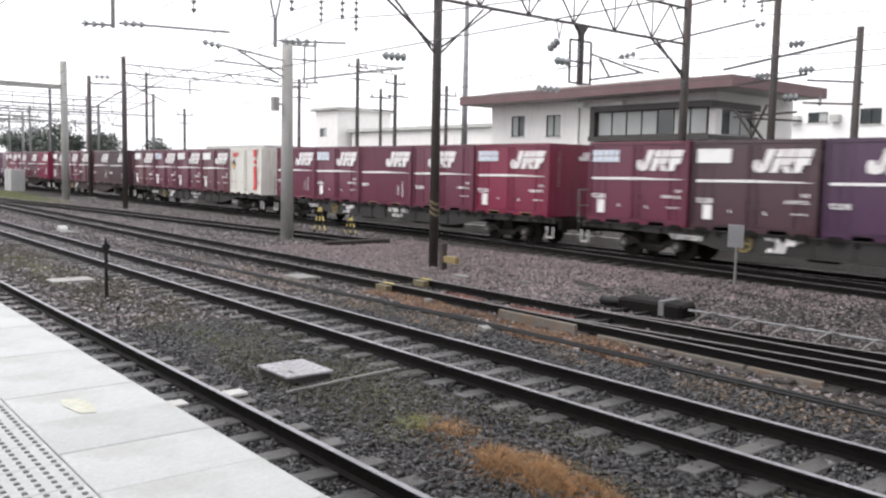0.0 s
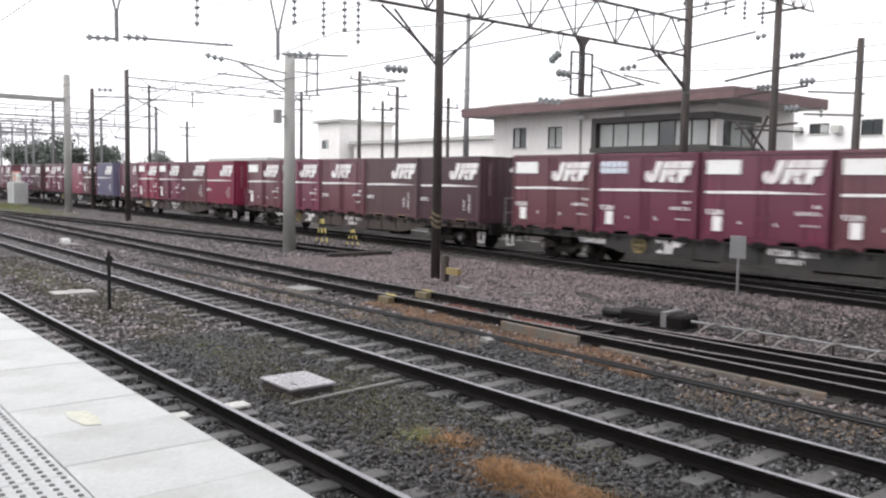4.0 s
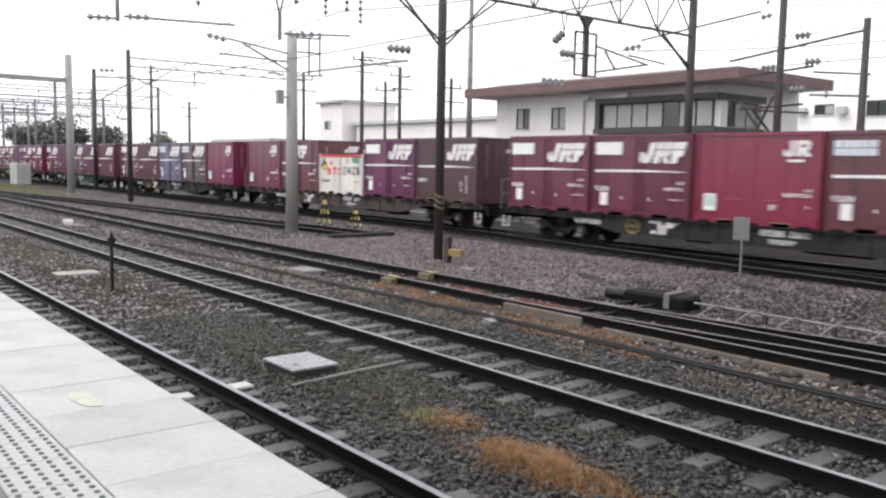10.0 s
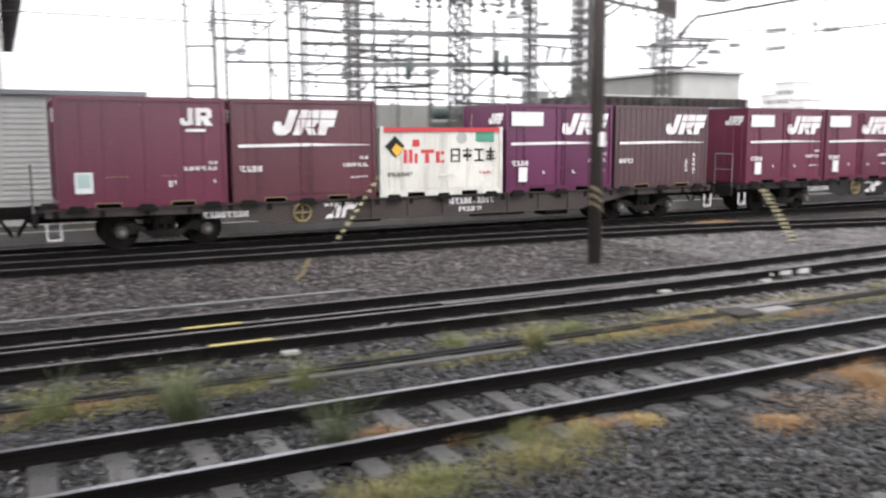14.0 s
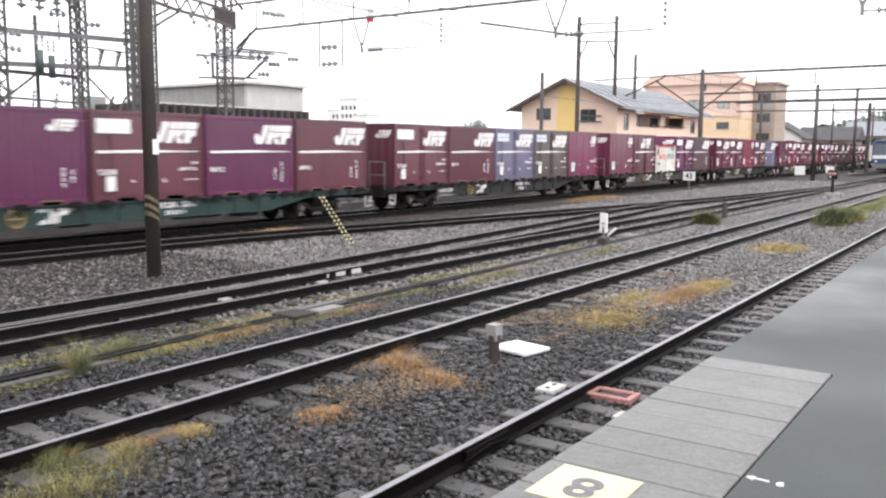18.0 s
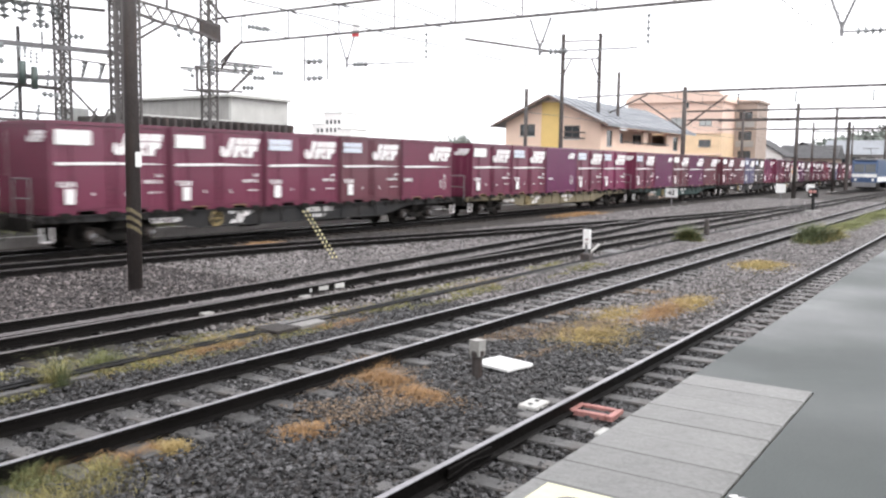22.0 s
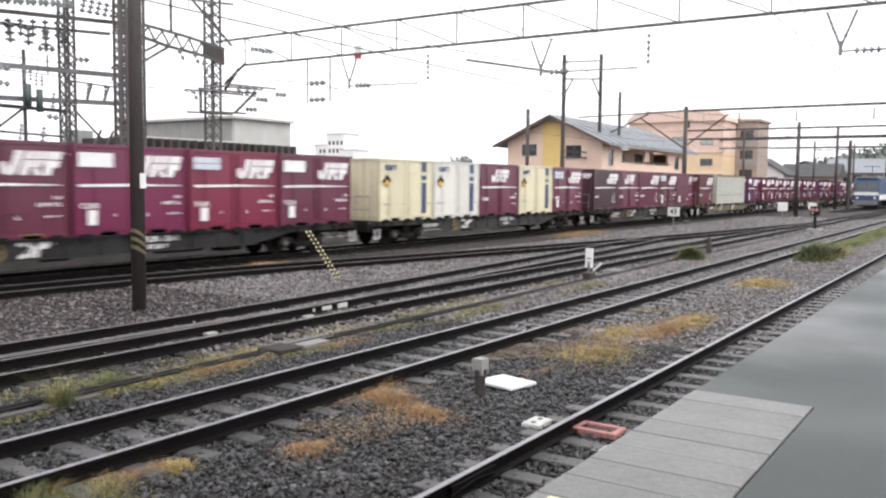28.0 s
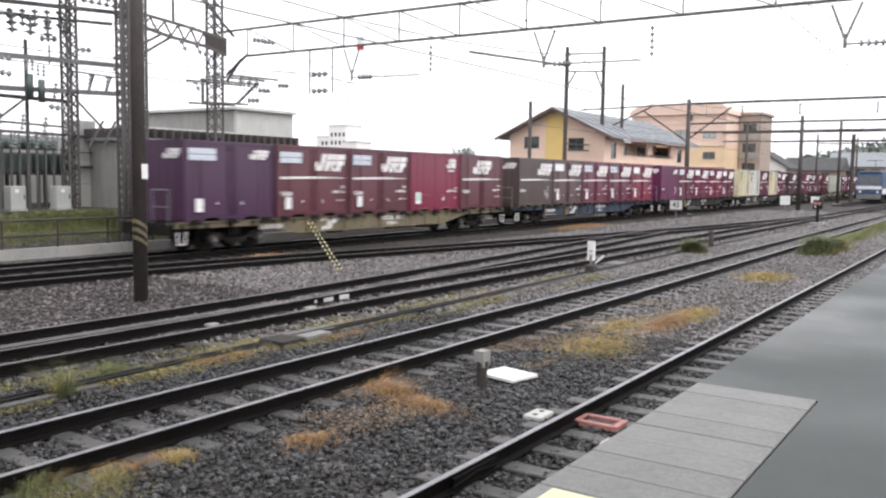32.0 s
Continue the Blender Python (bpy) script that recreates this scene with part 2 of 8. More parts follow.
M = {
    "ballast": ballast_material("damp_ballast", [(0.020, 0.018, 0.018), (0.048, 0.044, 0.043), (0.085, 0.078, 0.075), (0.16, 0.147, 0.142)], 17.0, 0.9),
    # one ballast in several tones: shade near, brightness far, put into the colour
    "stone": material("damp_shade_toned_stone", (0.034, 0.033, 0.034), 0.34, skew=True, spec=0.45, var=0.4, grain=40, island=0.9, bump=0.3, bump_scale=80),
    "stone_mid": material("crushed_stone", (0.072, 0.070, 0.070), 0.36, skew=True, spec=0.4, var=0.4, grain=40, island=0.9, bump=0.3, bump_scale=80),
    "stone_far": material("light_toned_crushed_stone", (0.182, 0.168, 0.166), 0.42, spec=0.4, var=0.35, grain=40, island=0.55, bump=0.3, bump_scale=80),
    "stone_soil": material("mossy_brown_grit", (0.085, 0.080, 0.056), 0.8, spec=0.2, var=0.4, grain=40, island=0.6),
    "stone_tan": material("rusty_tan_gravel", (0.185, 0.138, 0.100), 0.75, spec=0.2, var=0.35, grain=40, island=0.6),
    "stone_rust": material("rust_stained_gravel", (0.200, 0.122, 0.078), 0.8, spec=0.2, var=0.4, grain=30, island=0.6),
    "stone_red": material("red_stained_gravel", (0.210, 0.090, 0.072), 0.8, spec=0.2, var=0.4, grain=30, island=0.6),
    "stone_moss": material("yellow_green_mossy_grit", (0.175, 0.165, 0.070), 0.85, spec=0.15, var=0.45, grain=30, island=0.6),
    "stone_brown": material("dull_brown_crushed_stone", (0.092, 0.080, 0.079), 0.45, skew=True, spec=0.35, var=0.35, grain=40, island=0.6, bump=0.3, bump_scale=80),
    # mauve stone made paler, the far stretch's sheen put into its colour
    "stone_lilac": material("light_toned_mauve_stone", (0.135, 0.118, 0.120), 0.5, skew=True, spec=0.35, var=0.35, grain=40, island=0.6, bump=0.3, bump_scale=80),
    "band_dull": material("dull_warning_paint", (0.13, 0.105, 0.055), 0.65, var=0.35, dirt_amount=0.6),
    "stone_pink": material("brownish_crushed_stone", (0.172, 0.134, 0.136), 0.5, var=0.3, grain=40, island=0.6, bump=0.3, bump_scale=80),
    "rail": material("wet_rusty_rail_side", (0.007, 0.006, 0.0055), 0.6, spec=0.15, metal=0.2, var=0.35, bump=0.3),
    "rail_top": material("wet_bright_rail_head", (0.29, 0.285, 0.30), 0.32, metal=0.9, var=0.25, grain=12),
    "rail_dull": material("dull_rail_head", (0.19, 0.175, 0.175), 0.45, metal=0.6, var=0.3, grain=12),
    "sleeper": material("concrete_sleeper", (0.082, 0.080, 0.078), 0.42, spec=0.3, var=0.25, rand=0.25, bump=0.25, dirt_amount=0.6),
    "sleeper_pale": material("damp_weathered_concrete", (0.20, 0.195, 0.185), 0.5, var=0.25, bump=0.2, dirt_amount=0.6),
    "wet_lid": material("wet_pale_steel_lid", (0.26, 0.25, 0.265), 0.28, var=0.15, dirt=(0.12, 0.11, 0.11), dirt_amount=0.5),
    "sleeper_wood": material("oily_timber_sleeper", (0.036, 0.031, 0.028), 0.7, spec=0.3, var=0.35, rand=0.3, bump=0.4),
    "slab_light": material("pale_concrete_slab", (0.43, 0.44, 0.435), 0.45, var=0.10, rand=0.07, grain=60, bump=0.1, dirt=(0.30, 0.30, 0.275), dirt_amount=0.6),
    "slab": material("damp_concrete_slab", (0.160, 0.160, 0.154), 0.46, var=0.2, rand=0.07, grain=60, bump=0.12, dirt=(0.16, 0.16, 0.16), dirt_amount=0.4),
    "asphalt": material("wet_asphalt", (0.066, 0.075, 0.073), 0.52, spec=0.32, var=0.2, grain=110, big=0.6, bump=0.10, bump_scale=160, rough_var=0.20, rough_scale=0.55, dirt=(0.100, 0.108, 0.106), dirt_amount=0.5),
    "tactile": material("grey_tactile_paving", (0.46, 0.47, 0.47), 0.55, var=0.12, dirt_amount=0.2),
    "stud": material("grimy_tactile_stud", (0.12, 0.12, 0.12), 0.6, var=0.2),
    "concrete": material("weathered_concrete", (0.33, 0.325, 0.31), 0.8, var=0.15, bump=0.2, streak=0.35, dirt=(0.16, 0.15, 0.14)),
    "concrete_stained": material("rust_stained_concrete", (0.135, 0.118, 0.102), 0.8, var=0.3, bump=0.2, dirt=(0.16, 0.095, 0.055), dirt_amount=0.7),
    "concrete_pale": material("pale_concrete", (0.50, 0.50, 0.48), 0.8, var=0.12, bump=0.15, streak=0.25, dirt=(0.30, 0.29, 0.27)),
    "steel_dark": material("dark_painted_steel", (0.052, 0.044, 0.042), 0.6, metal=0.1, var=0.3, bump=0.15, streak=0.4, dirt=(0.10, 0.055, 0.035)),
    "steel_grey": material("galvanised_steel", (0.20, 0.20, 0.205), 0.5, metal=0.4, var=0.2, streak=0.35, dirt=(0.09, 0.075, 0.06)),
    "steel_lattice": material("weathered_lattice_steel", (0.105, 0.098, 0.095), 0.6, metal=0.2, var=0.3),
    "porcelain": material("grey_green_porcelain", (0.25, 0.27, 0.272), 0.25, var=0.1),
    "wire": material("overhead_wire", (0.10, 0.10, 0.10), 0.6, metal=0.3, var=0.1),
    "black": material("black_steel", (0.012, 0.012, 0.013), 0.5, spec=0.3, var=0.25, grain=12),
    "under": material("grimy_running_gear", (0.013, 0.012, 0.011), 0.85, spec=0.15, var=0.4, bump=0.3, dirt=(0.045, 0.036, 0.030), dirt_amount=0.5),
    "white": material("white_paint", (0.78, 0.78, 0.77), 0.55, var=0.07, dirt=(0.45, 0.43, 0.41), dirt_amount=0.35),
    "panel_blue": material("pale_blue_white_panel", (0.62, 0.66, 0.74), 0.5, var=0.08),
    "white_mark": material("worn_white_lettering", (0.78, 0.76, 0.76), 0.55, var=0.10, dirt=(0.35, 0.22, 0.24), dirt_amount=0.35),
    "dim_mark": material("faded_lettering", (0.33, 0.22, 0.23), 0.6, var=0.2),
    "yellow": material("yellow_paint", (0.58, 0.48, 0.16), 0.55, var=0.15, dirt_amount=0.4),
    "yellow_pale": material("faded_yellow_sleeve", (0.60, 0.54, 0.30), 0.55, var=0.2, dirt_amount=0.4),
    "yellow_edge": material("grimy_yellow_edging", (0.24, 0.18, 0.075), 0.6, var=0.25, dirt_amount=0.55),
    "red_paint": material("red_paint", (0.55, 0.05, 0.06), 0.5, var=0.12),
    "rust_red": material("faded_red_primer", (0.44, 0.21, 0.19), 0.65, var=0.2, dirt_amount=0.3),
    "green_label": material("green_label", (0.08, 0.30, 0.20), 0.5, var=0.1),
    "label_teal": material("pale_teal_label", (0.42, 0.54, 0.52), 0.5, var=0.1),
    "roof_dark": material("dark_tile_roof", (0.085, 0.085, 0.088), 0.85, spec=0.2, var=0.2),
    "roof_grey": material("weathered_grey_roof", (0.19, 0.195, 0.20), 0.8, spec=0.2, var=0.2),
    "orange_mark": material("orange_mark", (0.75, 0.42, 0.05), 0.5, var=0.1),
    "glass": material("dark_window_glass", (0.035, 0.042, 0.046), 0.06, var=0.15, spec=0.8, rough_var=0.03),
    "blind": material("pale_blind_lit_pane", (0.42, 0.44, 0.43), 0.6, var=0.1),
    "frame_dark": material("brown_window_frame", (0.055, 0.050, 0.048), 0.5, var=0.15),
    "frame_grey": material("aluminium_window_frame", (0.32, 0.33, 0.34), 0.4, metal=0.4, var=0.1),
    "plaster": material("pale_rendered_wall", (0.82, 0.80, 0.785), 0.85, var=0.06, bump=0.1, streak=0.2, dirt=(0.45, 0.43, 0.41)),
    "plaster_white": material("white_rendered_wall", (0.90, 0.895, 0.89), 0.85, var=0.02),
    "fascia": material("dull_red_fascia", (0.165, 0.102, 0.106), 0.7, var=0.15, streak=0.3, dirt=(0.14, 0.08, 0.08)),
    "tan_wall": material("peach_rendered_wall", (0.80, 0.60, 0.48), 0.85, var=0.06, streak=0.15, dirt=(0.62, 0.46, 0.34)),
    "gold_wall": material("golden_rendered_wall", (0.78, 0.56, 0.22), 0.85, var=0.06),
    "apt_wall": material("pinkish_apricot_tile_wall", (0.75, 0.56, 0.47), 0.8, var=0.06, streak=0.2, dirt=(0.60, 0.45, 0.36)),
    "apt_low": material("golden_apricot_tile_wall", (0.74, 0.55, 0.36), 0.8, var=0.08, streak=0.2, dirt=(0.60, 0.43, 0.27)),
    "brown_wall": material("brown_tile_wall", (0.37, 0.30, 0.255), 0.8, var=0.12),
    "roof_grey": material("grey_metal_roof", (0.23, 0.245, 0.265), 0.45, metal=0.2, var=0.12),
    "roof_brown": material("brown_roof_edge", (0.13, 0.085, 0.07), 0.6, var=0.15),
    "green_tank": material("green_transformer_paint", (0.075, 0.105, 0.098), 0.5, var=0.2, streak=0.4),
    "cabinet_grey": material("pale_grey_cabinet", (0.42, 0.43, 0.42), 0.5, var=0.08, streak=0.25),
    "green_bright": material("green_sheet_metal", (0.24, 0.43, 0.32), 0.5, var=0.1),
    # foliage lightened and greyed: distance haze put into the base colour
    "leaf": material("hazed_foliage", (0.115, 0.135, 0.115), 0.7, var=0.4, grain=3, island=0.5),
    "grass_green": material("green_grass", (0.175, 0.19, 0.075), 0.7, var=0.3, island=0.45),
    "grass_dark": material("dark_green_weed", (0.085, 0.105, 0.045), 0.7, var=0.3, island=0.45),
    "grass_dry": material("dry_rusty_grass", (0.37, 0.225, 0.11), 0.75, var=0.3, island=0.4),
    "grass_olive": material("olive_yellow_grass", (0.265, 0.235, 0.095), 0.75, var=0.3, island=0.5),
    "grass_rust": material("rusty_brown_dead_grass", (0.275, 0.150, 0.065), 0.75, var=0.3, island=0.45),
    "grass_yellow": material("yellowing_grass", (0.40, 0.300, 0.125), 0.75, var=0.3, island=0.4),
    "bark": material("bark", (0.07, 0.055, 0.045), 0.9, var=0.3),
    "hill": material("distant_wooded_hill", (0.08, 0.095, 0.085), 0.9, var=0.4, grain=0.4, big=0.05, island=0.4),
    "loco_blue": material("locomotive_blue", (0.035, 0.068, 0.145), 0.4, var=0.12),
    "chimney": material("pale_grey_steel_column", (0.72, 0.70, 0.66), 0.6, var=0.1, streak=0.35, dirt=(0.55, 0.47, 0.41)),
}
PAINT = {
    "maroon": (0.125, 0.020, 0.042), "red": (0.185, 0.016, 0.042), "brown": (0.112, 0.028, 0.040), "purple": (0.115, 0.019, 0.060), "dark": (0.066, 0.026, 0.034),
    "grey": (0.088, 0.066, 0.064), "umber": (0.092, 0.052, 0.058), "blue": (0.150, 0.138, 0.215), "white": (0.70, 0.69, 0.64), "cream": (0.70, 0.645, 0.46), "pale": (0.52, 0.53, 0.47), "crimson": (0.155, 0.014, 0.050), "plum": (0.062, 0.020, 0.050),
}
for key, colour in PAINT.items():
    colour = tuple(min(0.74, c * k) for c, k in zip(colour, (1.02, 1.32, 1.26))) if colour[0] > 2 * colour[1] else colour
    M["box_" + key] = material(key + "_container_paint", colour, 0.21, spec=0.65, rough_var=0.08, var=0.12, grain=25, big=0.7, rand=0.12, streak=0.42, dirt_amount=0.12,
                               dirt=(0.30, 0.22, 0.14) if key in ("white", "cream", "pale") else tuple(0.45 * c + 0.012 for c in colour))
FRAME_PAINT = {"black": (0.020, 0.020, 0.021), "grey": (0.036, 0.035, 0.034), "brown": (0.060, 0.048, 0.045), "blue": (0.030, 0.045, 0.070), "olive": (0.165, 0.140, 0.090), "green": (0.022, 0.045, 0.042)}
for key, colour in FRAME_PAINT.items():
    M["frame_" + key] = material(key + "_wagon_frame_paint", colour, 0.6, spec=0.25, var=0.25, streak=0.5, dirt=(0.06, 0.05, 0.043), dirt_amount=0.35)


# ---- mesh building ----
class Geo:
    """Collects boxes, prisms, tubes and sheets, and turns them into one mesh."""

    def __init__(self):
        self.v, self.f = [], []

    def add(self, verts, faces):
        k = len(self.v)
        self.v += [tuple(p) for p in verts]
        self.f += [tuple(i + k for i in f) for f in faces]
        return self

    def box(self, x0, x1, y0, y1, z0, z1, chamfer=0.0):
        if chamfer:
            c = chamfer
            ring = [(x0 + c, y0), (x1 - c, y0), (x1, y0 + c), (x1, y1 - c), (x1 - c, y1), (x0 + c, y1), (x0, y1 - c), (x0, y0 + c)]
            top = [(min(max(x, x0 + c), x1 - c), min(max(y, y0 + c), y1 - c)) for x, y in ring]
            v = [(*p, z0) for p in ring] + [(*p, z1 - c) for p in ring] + [(*p, z1) for p in top]
            f = [(7, 6, 5, 4, 3, 2, 1, 0), tuple(range(16, 24))]
            for r in (0, 8):
                f += [(r + i, r + (i + 1) % 8, r + 8 + (i + 1) % 8, r + 8 + i) for i in range(8)]
            return self.add(v, f)
        v = [(x, y, z) for z in (z0, z1) for x, y in ((x0, y0), (x1, y0), (x1, y1), (x0, y1))]
        return self.add(v, [(3, 2, 1, 0), (4, 5, 6, 7), (0, 1, 5, 4), (1, 2, 6, 5), (2, 3, 7, 6), (3, 0, 4, 7)])

    def prism(self, shape, a, b, axis="y"):
        """shape: outline in the two other axes (x, z for y; y, z for x; x, y for z), drawn from a to b along axis."""
        put = {"y": lambda p, q: (p[0], q, p[1]), "x": lambda p, q: (q, p[0], p[1]), "z": lambda p, q: (p[0], p[1], q)}[axis]
        n = len(shape)
        area = sum(shape[i][0] * shape[(i + 1) % n][1] - shape[(i + 1) % n][0] * shape[i][1] for i in range(n))
        if (area > 0) == (axis == "y"):
            shape = shape[::-1]
        if b < a:
            a, b = b, a
        v = [put(p, a) for p in shape] + [put(p, b) for p in shape]
        f = [tuple(range(n))[::-1], tuple(range(n, 2 * n))] + [(i, (i + 1) % n, n + (i + 1) % n, n + i) for i in range(n)]
        return self.add(v, f)

    def tube(self, p, q, r, r2=None, n=8, caps=True):
        p, q = Vector(p), Vector(q)
        d = (q - p).normalized()
        u = d.orthogonal().normalized()
        w = d.cross(u)
        r2 = r if r2 is None else r2
        ring = [(math.cos(2 * math.pi * i / n), math.sin(2 * math.pi * i / n)) for i in range(n)]
        v = [p + (u * c + w * s) * r for c, s in ring] + [q + (u * c + w * s) * r2 for c, s in ring]
        f = [(i, (i + 1) % n, n + (i + 1) % n, n + i) for i in range(n)]
        if caps:
            f += [tuple(range(n))[::-1], tuple(range(n, 2 * n))]
        return self.add(v, f)

    def path(self, pts, r, n=6):
        """One bent tube through all the points."""
        pts = [Vector(p) for p in pts]
        ring = [(math.cos(2 * math.pi * i / n), math.sin(2 * math.pi * i / n)) for i in range(n)]
        v, u = [], None
        for i, p in enumerate(pts):
            d = (pts[min(i + 1, len(pts) - 1)] - pts[max(i - 1, 0)]).normalized()
            u = d.orthogonal().normalized() if u is None else (u - d * u.dot(d)).normalized()
            w = d.cross(u)
            v += [p + (u * c + w * s) * r for c, s in ring]
        f = [(k * n + i, k * n + (i + 1) % n, (k + 1) * n + (i + 1) % n, (k + 1) * n + i) for k in range(len(pts) - 1) for i in range(n)]
        return self.add(v, f + [tuple(range(n))[::-1], tuple(range((len(pts) - 1) * n, len(pts) * n))])

    def bar(self, p, q, w, h=None):
        """A square bar from p to q."""
        return self.tube(p, q, w * 0.7071, n=4)

    def weld(self):
        """Joins corners that lie on one another."""
        seen, at, v = {}, [], []
        for p in self.v:
            k = tuple(round(c, 4) for c in p)
            if k not in seen:
                seen[k] = len(v)
                v.append(p)
            at.append(seen[k])
        self.v, self.f = v, [tuple(at[i] for i in f) for f in self.f]
        return self

    def mesh(self, name, mat, smooth=False):
        me = bpy.data.meshes.new(name)
        me.from_pydata(self.v, [], self.f)
        me.materials.append(mat)
        if smooth:
            me.polygons.foreach_set("use_smooth", [True] * len(me.polygons))
        me.update()
        return me


def part(name, geo, mat, parent=None, label="", at=None, smooth=False):
    """One mesh object, under a thing or under a part. geo: a Geo or a ready mesh."""
    ob = new(name, geo.mesh(name, mat, smooth) if isinstance(geo, Geo) else geo)
    if parent is not None:
        ob.parent = parent
    if at is not None:
        ob.matrix_basis = at
    if label:
        tagged(ob, label)
    return ob


def thing(name, label, category, group="", kind="", at=None):
    ob = new(name)
    ob.empty_display_size = 0.2
    if at is not None:
        ob.matrix_basis = at
    return tagged(ob, label, category, group, kind)


def each(name, boxes, mat, owner, label=""):
    """One part for every box given."""
    for b in boxes:
        part(name, Geo().box(*b), mat, owner, label)


CACHE = {}


def cached(key, make, mat, smooth=False):
    """The mesh of a repeated piece, built once."""
    if key not in CACHE:
        CACHE[key] = make().mesh(key[0] if isinstance(key, tuple) else key, mat, smooth)
    return CACHE[key]


# ---- ground and tracks ----
GROUND = -0.20
ground = tagged(part("ground", Geo().add([(-3000, -1500, GROUND), (3000, -1500, GROUND), (3000, 3000, GROUND), (-3000, 3000, GROUND)], [(0, 1, 2, 3)]), M["ballast"]),
                "damp grey ballast and soil of the station yard", "ground", kind="structure")


def along(line, xs, lift=0.0, side=0.0):
    """Points of a line y = line(x), shifted sideways."""
    out = []
    for x in xs:
        k = (line(x + 0.05) - line(x - 0.05)) / 0.1
        s = side / math.hypot(1, k)
        out.append((x - k * s, line(x) + s, lift))
    return out


def extrude(geo, pts, shape):
    """A section (across, up) carried along a run of points that goes mainly along x."""
    n = len(shape)
    rings = []
    for i, p in enumerate(pts):
        a, b = Vector(pts[max(i - 1, 0)]), Vector(pts[min(i + 1, len(pts) - 1)])
        d = (b - a).normalized()
        across = Vector((-d.y, d.x, 0)).normalized()
        rings += [(p[0] + across.x * s, p[1] + across.y * s, p[2] + h) for s, h in shape]
    f = [(r * n + i, r * n + (i + 1) % n, (r + 1) * n + (i + 1) % n, (r + 1) * n + i) for r in range(len(pts) - 1) for i in range(n)]
    f += [tuple(range(n))[::-1], tuple(range((len(pts) - 1) * n, len(pts) * n))]
    return geo.add(rings, [g[::-1] for g in f])


RAIL = [(-0.064, -0.153), (0.064, -0.153), (0.064, -0.143), (0.010, -0.125), (0.010, -0.045), (0.033, -0.035), (0.033, -0.006), (-0.033, -0.006), (-0.033, -0.035), (-0.010, -0.045), (-0.010, -0.125), (-0.064, -0.143)]
HEAD = [(-0.031, -0.005), (0.031, -0.005), (0.024, 0.0), (-0.024, 0.0)]
HALF = 0.566


def steps(x0, x1, step):
    n = max(1, int(round((x1 - x0) / step)))
    return [x0 + (x1 - x0) * i / n for i in range(n + 1)]


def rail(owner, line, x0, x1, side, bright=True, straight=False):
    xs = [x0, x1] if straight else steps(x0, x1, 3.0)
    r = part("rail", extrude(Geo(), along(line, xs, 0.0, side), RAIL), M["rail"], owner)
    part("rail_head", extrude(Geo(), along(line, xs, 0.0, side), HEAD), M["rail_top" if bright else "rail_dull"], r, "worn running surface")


def track(label, line, x0, x1, near, sleeper="concrete", bright=True, straight=True, pitch=0.62):
    """near: the stretch of x in which each sleeper is a piece of its own; the rest are joined."""
    t = thing("track", label, "railway track", "yard tracks", "structure")
    for side in (-HALF, HALF):
        rail(t, line, x0, x1, side, bright, straight)
    wood = sleeper == "wood"
    mat = M["sleeper_wood" if wood else "sleeper"]

    def one():
        g = Geo()
        h = 0.115 if wood else 0.11
        return g.box(-h, h, -1.02, 1.02, -0.30, -0.150, 0.012)

    far = Geo()
    x = x0 + 0.3
    while x < x1:
        y, k = line(x), (line(x + 0.1) - line(x - 0.1)) / 0.2
        if near[0] <= x <= near[1]:
            part("sleeper", cached(("sleeper", wood), one, mat), mat, t, at=pose(x + rng.uniform(-0.03, 0.03), y + rng.uniform(-0.02, 0.02), rng.uniform(-0.006, 0.004), 0, 0, math.degrees(k) + rng.uniform(-1.2, 1.2)))
        else:
            far.box(x - 0.11, x + 0.11, y - 1.02, y + 1.02, -0.28, -0.152)
        x += pitch
    if far.v:
        tagged(part("sleepers", far, mat, t), kind="stuff")
    return t


Y1, Y2, Y3, Y4, YT = 3.528, 7.567, 11.42, 19.1, 21.70
track("platform track with worn rails on concrete sleepers in ballast", lambda x: Y1, -160, 260, (-14, 60))
track("through track with bright rails on concrete sleepers", lambda x: Y2, -160, 260, (-26, 50))
track("yard track with dull rails on dark timber sleepers", lambda x: Y3, -160, 260, (-30, 40), "wood", False)
track("goods track under the passing train", lambda x: YT, -400, 420, (-2, -2), "wood")


def curve_of(pts):
    """A smooth line y(x) through a few points."""
    px, py = [p[0] for p in pts], [p[1] for p in pts]
    sl = [(py[min(i + 1, len(pts) - 1)] - py[max(i - 1, 0)]) / (px[min(i + 1, len(pts) - 1)] - px[max(i - 1, 0)]) for i in range(len(pts))]

    def y(x):
        if x <= px[0]:
            return py[0]
        if x >= px[-1]:
            return py[-1]
        i = max(k for k in range(len(px) - 1) if px[k] <= x)
        h = px[i + 1] - px[i]
        t = (x - px[i]) / h
        return (2 * t**3 - 3 * t**2 + 1) * py[i] + (t**3 - 2 * t**2 + t) * h * sl[i] + (3 * t**2 - 2 * t**3) * py[i + 1] + (t**3 - t**2) * h * sl[i + 1]

    return y


CROSS = curve_of([(-26, 21.70), (-12, 20.2), (0, 19.35), (12, 19.05), (18, 18.4), (26, 16.8), (40, 14.4), (56, 12.4), (68, 11.5), (80, 11.42)])
DIVERGE = curve_of([(-11, 11.42), (-8, 11.75), (-4, 12.2), (0, 12.27), (7, 12.27), (12, 12.35), (20, 12.86), (28, 13.45), (40, 14.4)])
SIDING = curve_of([(-84, 11.42), (-74, 11.8), (-62, 12.9), (-49, 14.6), (-37, 15.6), (-26, 16.6)])
track("crossover track curving from the goods track to the yard track", CROSS, -26, 80, (-4, 40), "wood", False, False)
